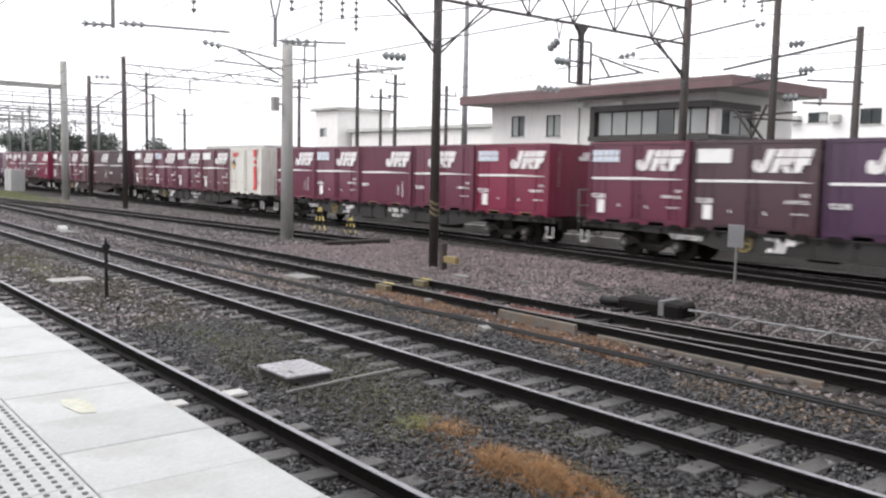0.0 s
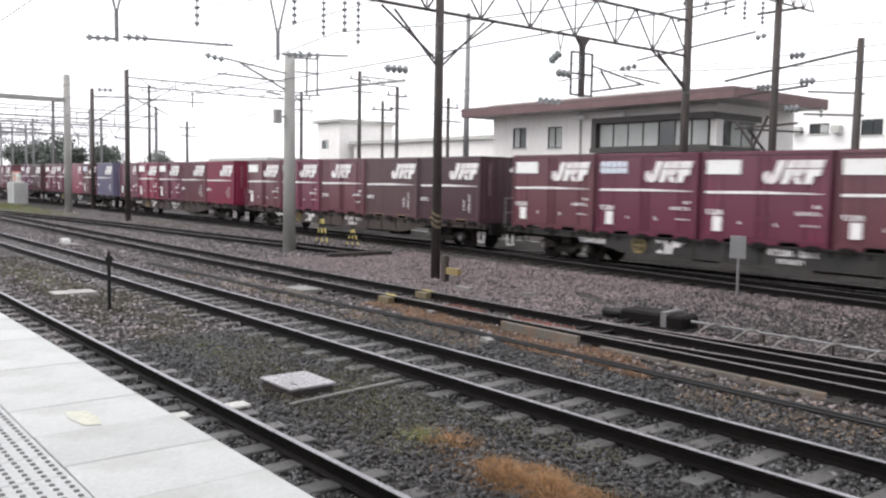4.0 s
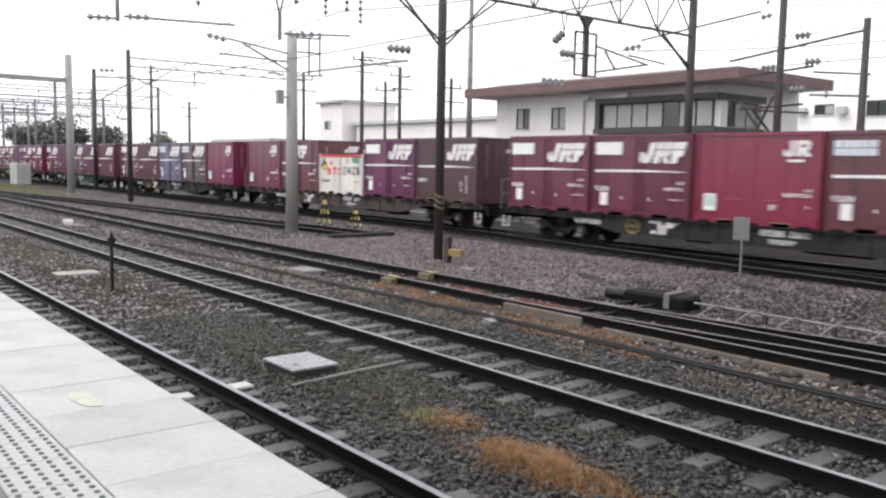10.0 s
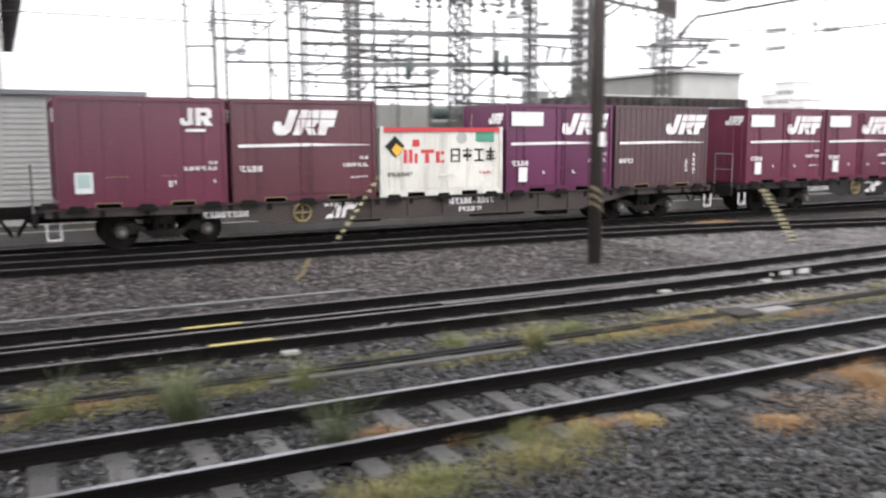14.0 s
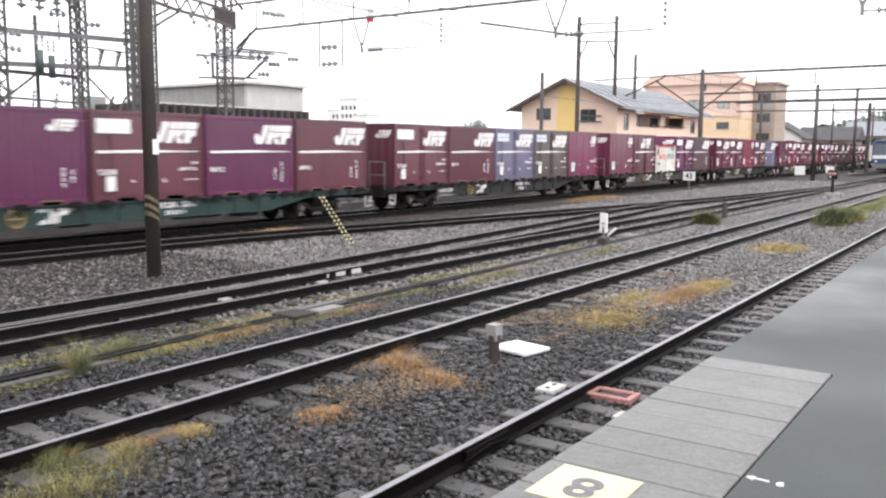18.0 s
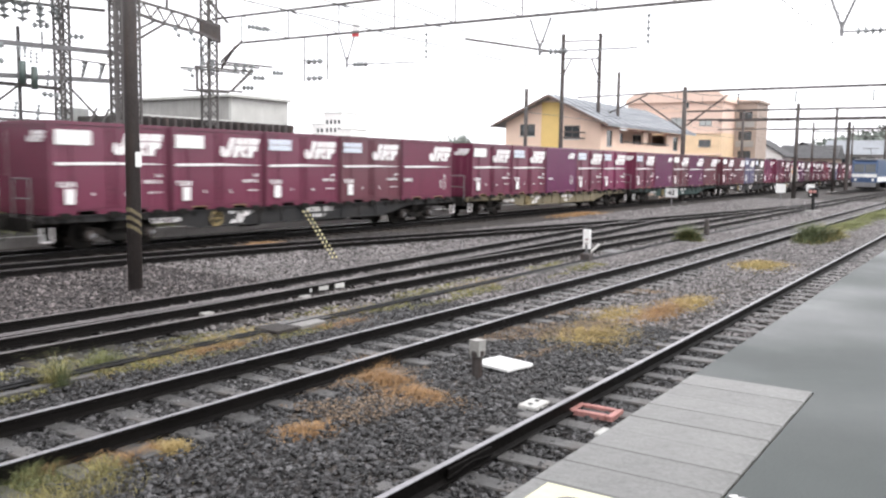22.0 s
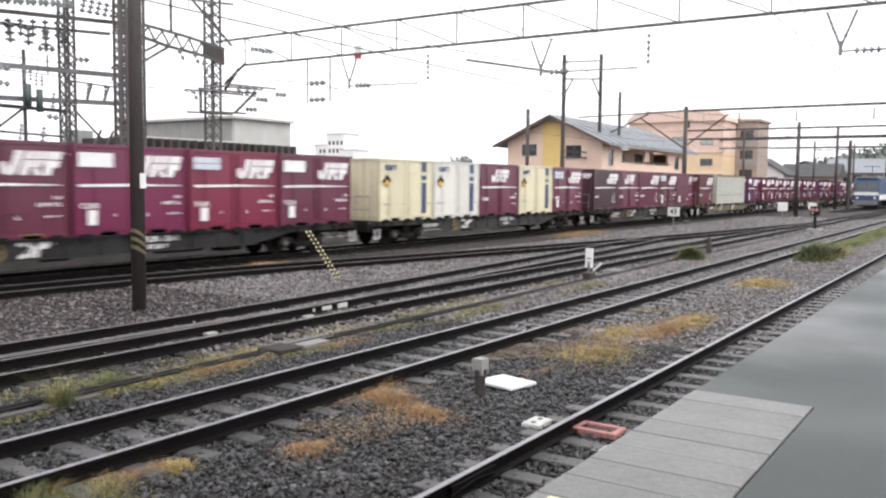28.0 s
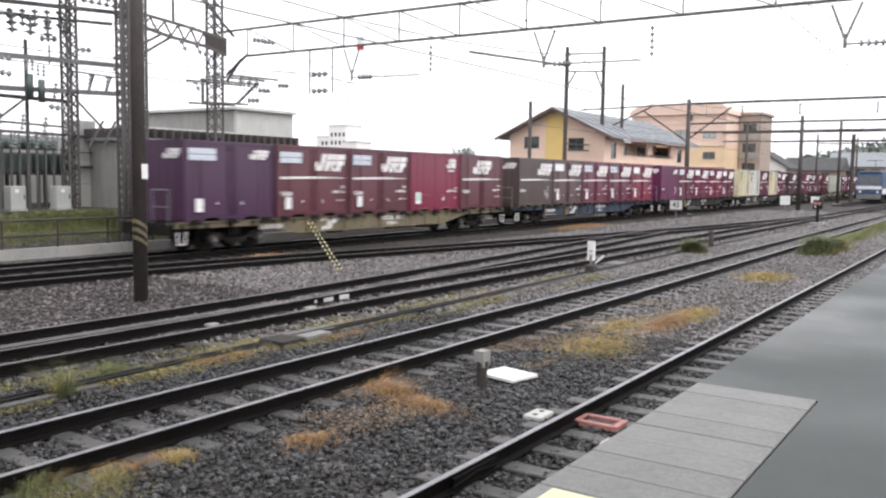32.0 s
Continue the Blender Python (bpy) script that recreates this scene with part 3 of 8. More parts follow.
track("stub siding that ends at striped stop posts", SIDING, -84, -25.5, (-50, -25.5), "wood", False, False)
track("far track on which a locomotive stands", lambda x: 15.5, 100, 300, (0, 0), "wood", False)
points_track = thing("turnout", "dark turnout rails leading off the yard track", "railway track", "yard tracks", "structure")
for side in (-HALF, HALF):
    rail(points_track, DIVERGE, -10.6, 40, side, False)
rail(points_track, lambda x: Y3, 6, 13, HALF - 0.11, False, True)
rail(points_track, lambda x: Y3, 14, 19, -HALF + 0.11, False, True)


def stones(name, label, x0, x1, y0, y1, count, size, mat, seed, keep=None, z=-0.168):
    """Loose crushed stones as one mass of small lumps."""
    r = np.random.RandomState(seed)
    xs, ys = r.uniform(x0, x1, count), r.uniform(y0, y1, count)
    if keep is not None:
        m = keep(xs, ys)
        xs, ys = xs[m], ys[m]
    n = len(xs)
    base = np.array([(1, 0, 0), (-0.5, 0.87, 0), (-0.5, -0.87, 0), (0.45, 0.5, 0.48), (-0.70, 0.05, 0.42), (0.45, -0.55, 0.38)])
    faces = np.array([(0, 1, 3), (1, 4, 3), (1, 2, 4), (2, 5, 4), (2, 0, 5), (0, 3, 5), (3, 4, 5)])
    sc = size * r.uniform(0.55, 1.25, (n, 1, 1)) * r.uniform(0.7, 1.3, (n, 1, 3))
    v = base[None] * sc + r.normal(0, size * 0.22, (n, 6, 3))
    a = r.uniform(0, 6.283, n)
    ca, sa = np.cos(a)[:, None], np.sin(a)[:, None]
    v = np.stack([v[:, :, 0] * ca - v[:, :, 1] * sa + xs[:, None], v[:, :, 0] * sa + v[:, :, 1] * ca + ys[:, None], v[:, :, 2] + z + r.uniform(-0.03, 0.012, (n, 1))], -1)
    f = (faces[None] + 6 * np.arange(n)[:, None, None]).reshape(-1)
    me = bpy.data.meshes.new(name)
    me.vertices.add(6 * n)
    me.vertices.foreach_set("co", v.reshape(-1))
    me.loops.add(len(f))
    me.loops.foreach_set("vertex_index", f.astype(np.int32))
    me.polygons.add(len(f) // 3)
    me.polygons.foreach_set("loop_start", np.arange(0, len(f), 3, dtype=np.int32))
    me.update(calc_edges=True)
    me.materials.append(mat)
    return tagged(new(name, me), label, "ballast", kind="stuff")


def off_rails(xs, ys):
    ok = np.ones(len(xs), bool)
    for yc in (Y1, Y2, Y3):
        for s in (-HALF, HALF):
            ok &= abs(ys - yc - s) > 0.075
    return ok


# stone tones imitate the light: darkened by the platform, brightened further along
stones("ballast_stones", "loose damp grey crushed stones between the tracks, darkened for shade", -14, 3, 2.0, 10.2, 70000, 0.033, M["stone"], 1, off_rails, -0.176)
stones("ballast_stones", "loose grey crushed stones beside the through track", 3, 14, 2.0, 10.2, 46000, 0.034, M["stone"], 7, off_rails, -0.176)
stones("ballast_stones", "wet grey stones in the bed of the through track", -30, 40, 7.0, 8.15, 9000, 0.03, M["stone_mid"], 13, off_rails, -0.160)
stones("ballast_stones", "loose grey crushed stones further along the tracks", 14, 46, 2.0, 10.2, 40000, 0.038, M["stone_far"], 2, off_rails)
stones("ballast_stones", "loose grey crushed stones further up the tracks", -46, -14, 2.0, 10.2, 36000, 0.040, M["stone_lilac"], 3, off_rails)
stones("ballast_stones", "brownish crushed stones before the goods track", -26, -6, 12.9, 19.3, 30000, 0.037, M["stone_pink"], 4, lambda xs, ys: xs < -10 + 2.2 * np.sin(ys * 1.1) + 1.5 * np.sin(ys * 2.7 + 1) + 2.0 * np.sin(xs * 3 + ys * 5))
stones("ballast_stones", "dark grey crushed stones before the goods track", -13, 14, 13.0, 19.3, 40000, 0.037, M["stone_brown"], 6)
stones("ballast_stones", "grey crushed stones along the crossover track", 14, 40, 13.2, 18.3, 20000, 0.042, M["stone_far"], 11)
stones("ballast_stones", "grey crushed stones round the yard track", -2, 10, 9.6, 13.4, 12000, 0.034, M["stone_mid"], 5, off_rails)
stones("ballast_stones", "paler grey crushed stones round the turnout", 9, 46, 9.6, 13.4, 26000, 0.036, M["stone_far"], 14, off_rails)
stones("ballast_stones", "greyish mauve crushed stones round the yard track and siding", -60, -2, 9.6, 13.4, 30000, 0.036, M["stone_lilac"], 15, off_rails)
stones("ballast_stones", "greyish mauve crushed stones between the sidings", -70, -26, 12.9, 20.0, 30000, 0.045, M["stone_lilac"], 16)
stones("gravel", "rust-stained gravel beside the yard track", -15.6, -7.5, 9.45, 10.85, 16000, 0.017, M["stone_rust"], 17, lambda xs, ys: abs(ys - 10.35 + 0.10 * (xs + 12) + 0.15 * np.sin(xs * 2.3)) < 0.36 + 0.16 * np.sin(xs * 1.3 + 1), -0.150)
stones("gravel", "red-stained gravel between the yard rails", -14.3, -10.6, 11.05, 11.8, 4200, 0.018, M["stone_red"], 18, lambda xs, ys: np.sin(xs * 2.1) + np.sin(xs * 4.7 + ys * 5) > -0.2, -0.150)
stones("gravel", "yellow-green mossy grit along the cable run", 0, 22, 9.15, 10.5, 26000, 0.017, M["stone_moss"], 19, lambda xs, ys: np.sin(xs * 0.9 + 1) + np.sin(xs * 2.3 + ys * 3) + np.sin(ys * 7 - xs * 1.3) > 0.15, -0.155)
stones("gravel", "rusty tan gravel along the cable run", -24, -4, 9.0, 10.3, 9000, 0.022, M["stone_tan"], 8, lambda xs, ys: np.sin(xs * 0.9) + np.sin(xs * 2.3 + ys * 3) > -0.2)
stones("gravel", "mossy brown grit between the platform and through tracks", -30, -3, 4.9, 6.8, 26000, 0.018, M["stone_soil"], 10, lambda xs, ys: np.sin(xs * 0.7 + 2) + np.sin(xs * 1.9 + ys * 3) + np.sin(ys * 6 - xs) > -0.3, -0.155)
stones("gravel", "rusty tan gravel near the platform end", 7, 18, 5.6, 6.9, 15000, 0.017, M["stone_tan"], 9, lambda xs, ys: np.sin(xs * 1.1) + np.sin(xs * 2.1 + ys * 4) > 0.2, -0.152)

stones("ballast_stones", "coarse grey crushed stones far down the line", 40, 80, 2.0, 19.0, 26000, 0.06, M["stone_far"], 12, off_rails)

# ---- platform ----
PZ, PY = 1.26, 1.835
platform = thing("platform", "station platform of pale concrete edge slabs and asphalt", "platform", kind="structure")
each("platform_wall", [(-200, 300, 1.60, 1.72, -0.3, PZ - 0.16), (-200, 300, 1.50, PY - 0.005, PZ - 0.16, PZ - 0.10)], M["concrete"], platform)
each("asphalt_surface", [(-200, 5.447, -9.0, 1.162, 0.2, PZ - 0.006), (5.447, 300, -9.0, PY - 0.002, 0.2, PZ - 0.006)], M["asphalt"], platform, "wet dark asphalt")


SLAB = 0.2565


def edge_slab():
    return Geo().box(-0.1265, 0.1265, 1.172, PY, PZ - 0.10, PZ, 0.005)


def edge_slab_long():
    return Geo().box(-0.2555, 0.2555, 1.172, PY, PZ - 0.10, PZ, 0.005)


x = 5.44 - SLAB / 2
while x > -1.5:
    m = "slab" if x > 0 else "slab_light"
    part("edge_slab", cached(("edge_slab", m), edge_slab, M[m]), M[m], platform, at=pose(x, 0, rng.uniform(-0.0015, 0.0015), 0, 0, rng.uniform(-0.15, 0.15)))
    x -= SLAB
x -= SLAB / 2
while x > -60:
    part("edge_slab", cached("edge_slab_pale", edge_slab_long, M["slab_light"]), M["slab_light"], platform, at=pose(x, 0, rng.uniform(-0.002, 0.002), 0, 0, rng.uniform(-0.15, 0.15)))
    x -= 2 * SLAB
part("edge_slabs", Geo().box(-200, x + 0.2, 1.165, PY, PZ - 0.1, PZ), M["slab_light"], platform)


def tactile_tile():
    return Geo().box(-0.148, 0.148, 0.868, 1.165, PZ - 0.05, PZ - 0.002, 0.004)


def tactile_studs():
    g = Geo()
    for i in range(5):
        for j in range(5):
            cx, cy = -0.118 + 0.059 * i, 0.896 + 0.059 * j
            g.box(cx - 0.011, cx + 0.011, cy - 0.010, cy + 0.010, PZ - 0.004, PZ + 0.004, 0.003)
    return g


x = -2.9
while x > -14:
    tile = part("tactile_tile", cached("tactile_tile", tactile_tile, M["tactile"]), M["tactile"], platform, at=pose(x, 0, 0))
    tagged(part("studs", cached("studs", tactile_studs, M["stud"]), M["stud"], tile), kind="stuff")
    x -= 0.30
part("inner_paving", Geo().box(-60, -1.0, -2.0, 0.862, PZ - 0.05, PZ - 0.001), M["slab"], platform)


# ---- the goods train ----
# the driver's pace is a little uneven: seconds, metres ahead of the even run
PACE = [(0, -0.25), (1, -0.33), (2, -0.35), (3, -0.33), (4.5, -0.05), (6, 0.13), (7, -0.26), (8, -0.32), (9, -0.12), (10, -0.07), (11, 0.42), (12, 0.38), (13, 0.2), (14, -0.04), (15, -0.24), (18, -0.1),
        (19, 0.1), (20, 0.18), (22, -0.06), (24, 0.0), (28, 0.0), (29, 0.08), (30, 0.15), (31, 0.32), (32, 0.38)]


def train_at(t):
    """How far the train has come after t seconds."""
    return 1.346 + 8.936 * t + 0.092 * t * t - 0.00059 * t ** 3 + float(np.interp(t, [p[0] for p in PACE], [p[1] for p in PACE]))


WAGON, SLOT = 20.4, 3.76
LEAD = -132.3          # middle of the wagon with the advertising container, at the start
CL, CW, CH = 3.64, 2.45, 2.43
moving = []


def quad_shape(g, pts, y, depth=0.006):
    """A flat raised mark on the near side, from its outline in x and z."""
    return g.prism(pts, y - depth, y + 0.002, "y")


def slant(x0, x1, z0, z1, lean):
    return [(x0, z0), (x1, z0), (x1 + lean, z1), (x0 + lean, z1)]


def side_panel(kind):
    """The shell of a container as one pressed skin; ribs and grooves as the kind has them."""
    h, e = CW / 2 - 0.05, CL / 2 - 0.03
    near = []
    if kind == "ribbed":
        x = -e + 0.12
        while x < e - 0.14:
            near += [(x, 0.0), (x + 0.03, 0.04), (x + 0.09, 0.04), (x + 0.12, 0.0)]
            x += 0.205
    else:
        for x in (-1.45, -0.93, -0.62, 0.62, 0.93, 1.45) if kind != "smooth" else (-1.3, -0.85, 0.0, 0.85, 1.3):
            near += [(x - 0.02, 0.0), (x - 0.012, 0.016), (x + 0.012, 0.016), (x + 0.02, 0.0)]
    end = []
    for k in range(6):
        y = -0.95 + 0.38 * k
        end += [(y - 0.05, 0.0), (y - 0.03, 0.015), (y + 0.03, 0.015), (y + 0.05, 0.0)]
    out = [(-e, -h)] + [(x, -h - d) for x, d in near] + [(e, -h)] + [(e + d, y) for y, d in end] + [(e, h)] + [(x, h + d) for x, d in near[::-1]] + [(-e, h)] + [(-e - d, y) for y, d in end[::-1]]
    return Geo().prism(out, 0.12, CH - 0.03, "z")


def box_frame():
    g = Geo()
    h = CW / 2
    for sx in (-1, 1):
        for sy in (-1, 1):
            g.box(sx * CL / 2 - (0.09 if sx > 0 else 0), sx * CL / 2 + (0.09 if sx < 0 else 0), sy * h - (0.09 if sy > 0 else 0), sy * h + (0.09 if sy < 0 else 0), 0, CH, 0.008)
        g.box(sx * CL / 2 - (0.06 if sx > 0 else 0), sx * CL / 2 + (0.06 if sx < 0 else 0), -h + 0.09, h - 0.09, 0.0, 0.16)
        g.box(sx * CL / 2 - (0.06 if sx > 0 else 0), sx * CL / 2 + (0.06 if sx < 0 else 0), -h + 0.09, h - 0.09, CH - 0.10, CH)
    for sy in (-1, 1):
        y0, y1 = sorted((sy * h, sy * (h - 0.07)))
        g.box(-CL / 2 + 0.09, CL / 2 - 0.09, y0, y1, CH - 0.09, CH)
        for a, b in ((-CL / 2 + 0.09, -1.05), (-0.55, 0.55), (1.05, CL / 2 - 0.09)):
            g.box(a, b, y0, y1, 0.0, 0.15)
        g.box(-1.05, 1.05, y0, y1, 0.10, 0.15)
    return g


def door_leaf():
    g = Geo()
    y = -CW / 2 + 0.045
    g.box(-0.60, 0.60, y - 0.018, y + 0.02, 0.17, CH - 0.11, 0.006)
    g.box(-0.56, -0.50, y - 0.034, y - 0.016, 0.20, CH - 0.14)
    g.box(0.50, 0.56, y - 0.034, y - 0.016, 0.20, CH - 0.14)
    for z in (0.45, 1.05, 1.65, 2.2):
        g.box(-0.64, -0.52, y - 0.042, y - 0.012, z - 0.04, z + 0.04)
    return g


def lock_rod():
    y = -CW / 2 + 0.0
    g = Geo().tube((0, y, 0.14), (0, y, CH - 0.1), 0.016, n=6)
    for z in (0.3, 0.8, 1.5, 2.2):
        g.box(-0.04, 0.04, y - 0.022, y + 0.03, z - 0.03, z + 0.03)
    g.box(-0.03, 0.26, y - 0.028, y - 0.012, 0.62, 0.66)
    return g


def pocket():
    y = -CW / 2
    g = Geo()
    g.box(-0.27, 0.27, y - 0.006, y + 0.02, 0.085, 0.105)
    g.box(-0.27, -0.25, y - 0.006, y + 0.02, 0.0, 0.085)
    g.box(0.25, 0.27, y - 0.006, y + 0.02, 0.0, 0.085)
    return g


EMBLEM = [[(0.04, 0.32), (0.0, 0.18), (0.02, 0.06), (0.10, 0.0), (0.30, 0.0), (0.43, 0.09), (0.63, 0.60), (0.41, 0.60), (0.28, 0.23), (0.22, 0.21), (0.20, 0.32)]]
SLABS = [[(0.48, 0.0), (0.69, 0.0), (0.90, 0.60), (0.69, 0.60)], [(0.78, 0.19), (1.02, 0.19), (1.14, 0.32), (1.18, 0.60), (0.92, 0.60)],
         [(0.80, 0.17), (0.88, 0.0), (1.07, 0.0), (1.01, 0.17)], [(1.11, 0.0), (1.31, 0.0), (1.38, 0.20), (1.52, 0.20), (1.64, 0.60), (1.21, 0.60), (1.18, 0.42)]]


def band_of(poly, lo, hi):
    """The part of a convex outline between two heights."""
    for keep, level in ((lambda q: q >= lo, lo), (lambda q: q <= hi, hi)):
        out = []
        for (xa, za), (xb, zb) in zip(poly, poly[1:] + poly[:1]):
            if keep(za):
                out.append((xa, za))
            if keep(za) != keep(zb):
                k = (level - za) / (zb - za)
                out.append((xa + (xb - xa) * k, level))
        poly = out
    return poly


for slab in SLABS:
    EMBLEM += [p for p in (band_of(slab, 0.0, 0.375), band_of(slab, 0.40, 0.60)) if len(p) > 2]


def emblem(x, z, k=1.0, y=-CW / 2 - 0.001):
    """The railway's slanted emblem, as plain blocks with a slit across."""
    g = Geo()
    for pts in EMBLEM:
        quad_shape(g, [(x + p * k, z + q * k) for p, q in pts], y)
    return g


def small_emblem(x, z, k=1.0):
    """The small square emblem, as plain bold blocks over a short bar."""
    g, y = Geo(), -CW / 2 - 0.001
    for p0, p1, q0, q1 in ((0.0, 0.08, 0.03, 0.15), (0.03, 0.20, 0.0, 0.085), (0.15, 0.26, 0.02, 0.36), (0.31, 0.42, 0.0, 0.36), (0.42, 0.60, 0.27, 0.36), (0.53, 0.64, 0.16, 0.33), (0.42, 0.58, 0.12, 0.20), (0.10, 0.50, -0.13, -0.07)):
        quad_shape(g, slant(x + p0 * k, x + p1 * k, z + q0 * k, z + q1 * k, 0.0), y)
    return quad_shape(g, [(x + 0.50 * k, z), (x + 0.66 * k, z), (x + 0.56 * k, z + 0.14 * k), (x + 0.42 * k, z + 0.14 * k)], y)


def stripe():
    y = -CW / 2 - 0.001
    return quad_shape(Geo(), [(-1.66, 1.29), (1.66, 1.33), (1.66, 1.345), (0.0, 1.385), (-1.66, 1.36)], y)


def bars(rows, y=-CW / 2 - 0.001):
    """Rows of small broken strokes where writing cannot be read."""
    g = Geo()
    for x0, x1, z0, z1 in rows:
        tall = z1 - z0 > 2 * (x1 - x0)
        length, across = (z1 - z0, x1 - x0) if tall else (x1 - x0, z1 - z0)
        n = max(1, int(length / 0.075))
        w = length / n
        for i in range(n):
            a = i * w
            strokes = [(a, a + w * 0.26, 0, across), (a + w * 0.26, a + w * 0.74, 0, across * 0.24), (a + w * 0.26, a + w * 0.74, across * 0.76, across), (a + w * 0.48, a + w * 0.74, across * 0.24, across * 0.76)]
            for k, (p0, p1, q0, q1) in enumerate(strokes):
                if (i * 5 + k * 3 + n) % 7 in (0, 3):
                    continue
                if tall:
                    quad_shape(g, slant(x0 + q0, x0 + q1, z0 + p0, z0 + p1, 0.0), y)
                else:
                    quad_shape(g, slant(x0 + p0, x0 + p1, z0 + q0, z0 + q1, 0.0), y)
    return g


def mark(name, key, make, mat, owner, label=""):
    ob = part(name, cached(key, make, mat), mat, owner, label)
    if name in ("lettering", "tag") or "cells" in label:
        tagged(ob, kind="stuff")


WORDS = {"maroon": "maroon", "red": "bright crimson", "brown": "weathered brownish red", "purple": "purplish maroon", "dark": "dark grimy maroon", "grey": "faded greyish brown",
         "blue": "faded blue-violet", "white": "white", "cream": "cream yellow", "pale": "pale grey", "umber": "dull purplish brown", "plum": "dark plum", "crimson": "deep crimson"}


def container(kind, paint, u, ry=1.0):
    """A twelve-foot goods container riding on its wagon; u: its middle along the train."""
    p = M["box_" + paint]
    word = WORDS[paint]
    how = {"panel": "steel container with white slanted emblem and name panel", "plain": "steel container with white slanted emblem and stripe", "ribbed": "ribbed steel container with white slanted emblem",
           "letters": "smooth steel container with a small white emblem", "quiet": "ribbed steel container with a small emblem", "tail": "plain container with white name panel and small emblem", "tank": "private container with a dark diamond mark",
           "advert": "low container with red lettering and a diamond mark"}[kind]
    c = thing("container", f"{word} {how}", "container", "containers on the train")
    body = {"ribbed": "ribbed", "quiet": "ribbed", "letters": "smooth"}.get(kind, "door")
    part("body", cached(("body", body, paint), lambda: side_panel(body), p), p, c)
    part("frame", cached(("frame", paint), box_frame, p), p, c)
    if body == "door":
        for x in (-0.02 - 0.62, 0.02 + 0.62):
            d = part("door", cached(("door", paint), door_leaf, p), p, c, at=pose(x, 0, 0))
            part("lock_rod", cached(("lock_rod", paint), lock_rod, p), p, d, at=pose(0.5 if x < 0 else -0.5, 0, 0))
    trim = M["yellow_edge"] if kind in ("ribbed", "quiet", "letters") or rng.random() < 0.3 else M["under"]
    for x in (-0.80, 0.80):
        part("fork_pocket", cached(("fork_pocket", trim.name), pocket, trim), trim, c, at=pose(x, 0, 0))
    w = M["white_mark"]
    if kind in ("panel", "plain", "ribbed"):
        ex = {"panel": 0.02, "plain": -0.82, "ribbed": 0.10}[kind]
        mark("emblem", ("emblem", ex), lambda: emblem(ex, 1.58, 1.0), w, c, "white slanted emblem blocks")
        mark("stripe", "stripe", stripe, w, c, "thin white tapering stripe")
        mark("lettering", ("lettering", kind), lambda: bars([(-1.66, -1.10, 0.72, 0.86), (0.95, 1.62, 0.80, 0.89), (1.36, 1.62, 0.98, 1.06), (1.15, 1.6, 0.52, 0.56)] if kind != "ribbed" else
                                                           [(-1.66, -1.14, 0.74, 0.87), (0.92, 1.0, 0.45, 0.85), (1.22, 1.30, 0.38, 1.05)]), M["white_mark"], c, "faded white lettering")
    if kind != "tank":
        for turn in (90, -90):
            e = part("end_emblem", cached("end_emblem", lambda: emblem(0.25, 1.88, 0.48, -CL / 2 + 0.012), w), w, c, "small white emblem on the end wall", at=pose(0, 0, 0, 0, 0, turn))
            tagged(part("end_number", cached("end_number", lambda: bars([(-0.78, -0.70, 1.0, 2.2)], -CL / 2 + 0.012), M["dim_mark"]), M["dim_mark"], c, "faded upright number", at=pose(0, 0, 0, 0, 0, turn)), kind="stuff")
    if kind == "tail":
        mark("emblem", "tail_emblem", lambda: emblem(0.75, 1.9, 0.5), w, c, "small white slanted emblem")
    if kind in ("panel", "tail"):
        if rng.random() < 0.45 and paint != "purple":
            mark("name_panel", "name_panel_blue", lambda: bars_solid([(-1.66 + 0.21 * i, -1.48 + 0.21 * i, 1.83 + 0.19 * j, 2.00 + 0.19 * j) for i in range(5) for j in range(2)]), M["panel_blue"], c, "pale blue-white panel in small cells")
        else:
            mark("name_panel", "name_panel", lambda: quad_shape(Geo(), slant(-1.66, -0.62, 1.82, 2.20, 0.0), -CW / 2 - 0.001), M["white"], c, "plain white name panel")
        mark("label", "label", lambda: quad_shape(Geo(), slant(-1.42, -1.14, 0.28, 0.68, 0.0), -CW / 2 - 0.001), w, c, "pale label")
        mark("tag", "tag", lambda: bars([(-0.62, -0.5, 0.5, 0.58), (0.4, 0.53, 0.48, 0.58)]), w, c)
    if kind == "letters":
        mark("emblem", "small_emblem", lambda: small_emblem(0.80, 1.80, 1.10), w, c, "small white emblem blocks")
        mark("label", "label_green", lambda: quad_shape(Geo(), slant(-1.42, -1.15, 0.44, 0.74, 0.0), -CW / 2 - 0.005), M["label_teal"], c, "pale teal patch of a label")
        mark("label", "label_white", lambda: quad_shape(Geo(), slant(-1.47, -1.10, 0.32, 0.78, 0.0), -CW / 2 - 0.001), M["white"], c)
        mark("lettering", "letters_bars", lambda: bars([(0.82, 1.6, 0.78, 0.87), (1.38, 1.62, 0.92, 0.99), (0.5, 0.68, 0.42, 0.56), (1.5, 1.58, 0.50, 0.58)]), w, c)
        mark("tag", "letters_tag", lambda: bars([(-0.85, -0.35, 0.66, 0.68), (0.35, 0.72, 0.66, 0.68)]), M["yellow_edge"], c)
    if kind == "quiet":
        mark("emblem", "quiet_emblem", lambda: emblem(0.75, 1.85, 0.5), w, c, "small white slanted emblem")
        mark("lettering", "quiet_bars", lambda: bars([(-1.55, -1.1, 0.72, 0.82), (1.1, 1.18, 0.4, 0.95), (1.35, 1.43, 0.55, 0.9)]), w, c)
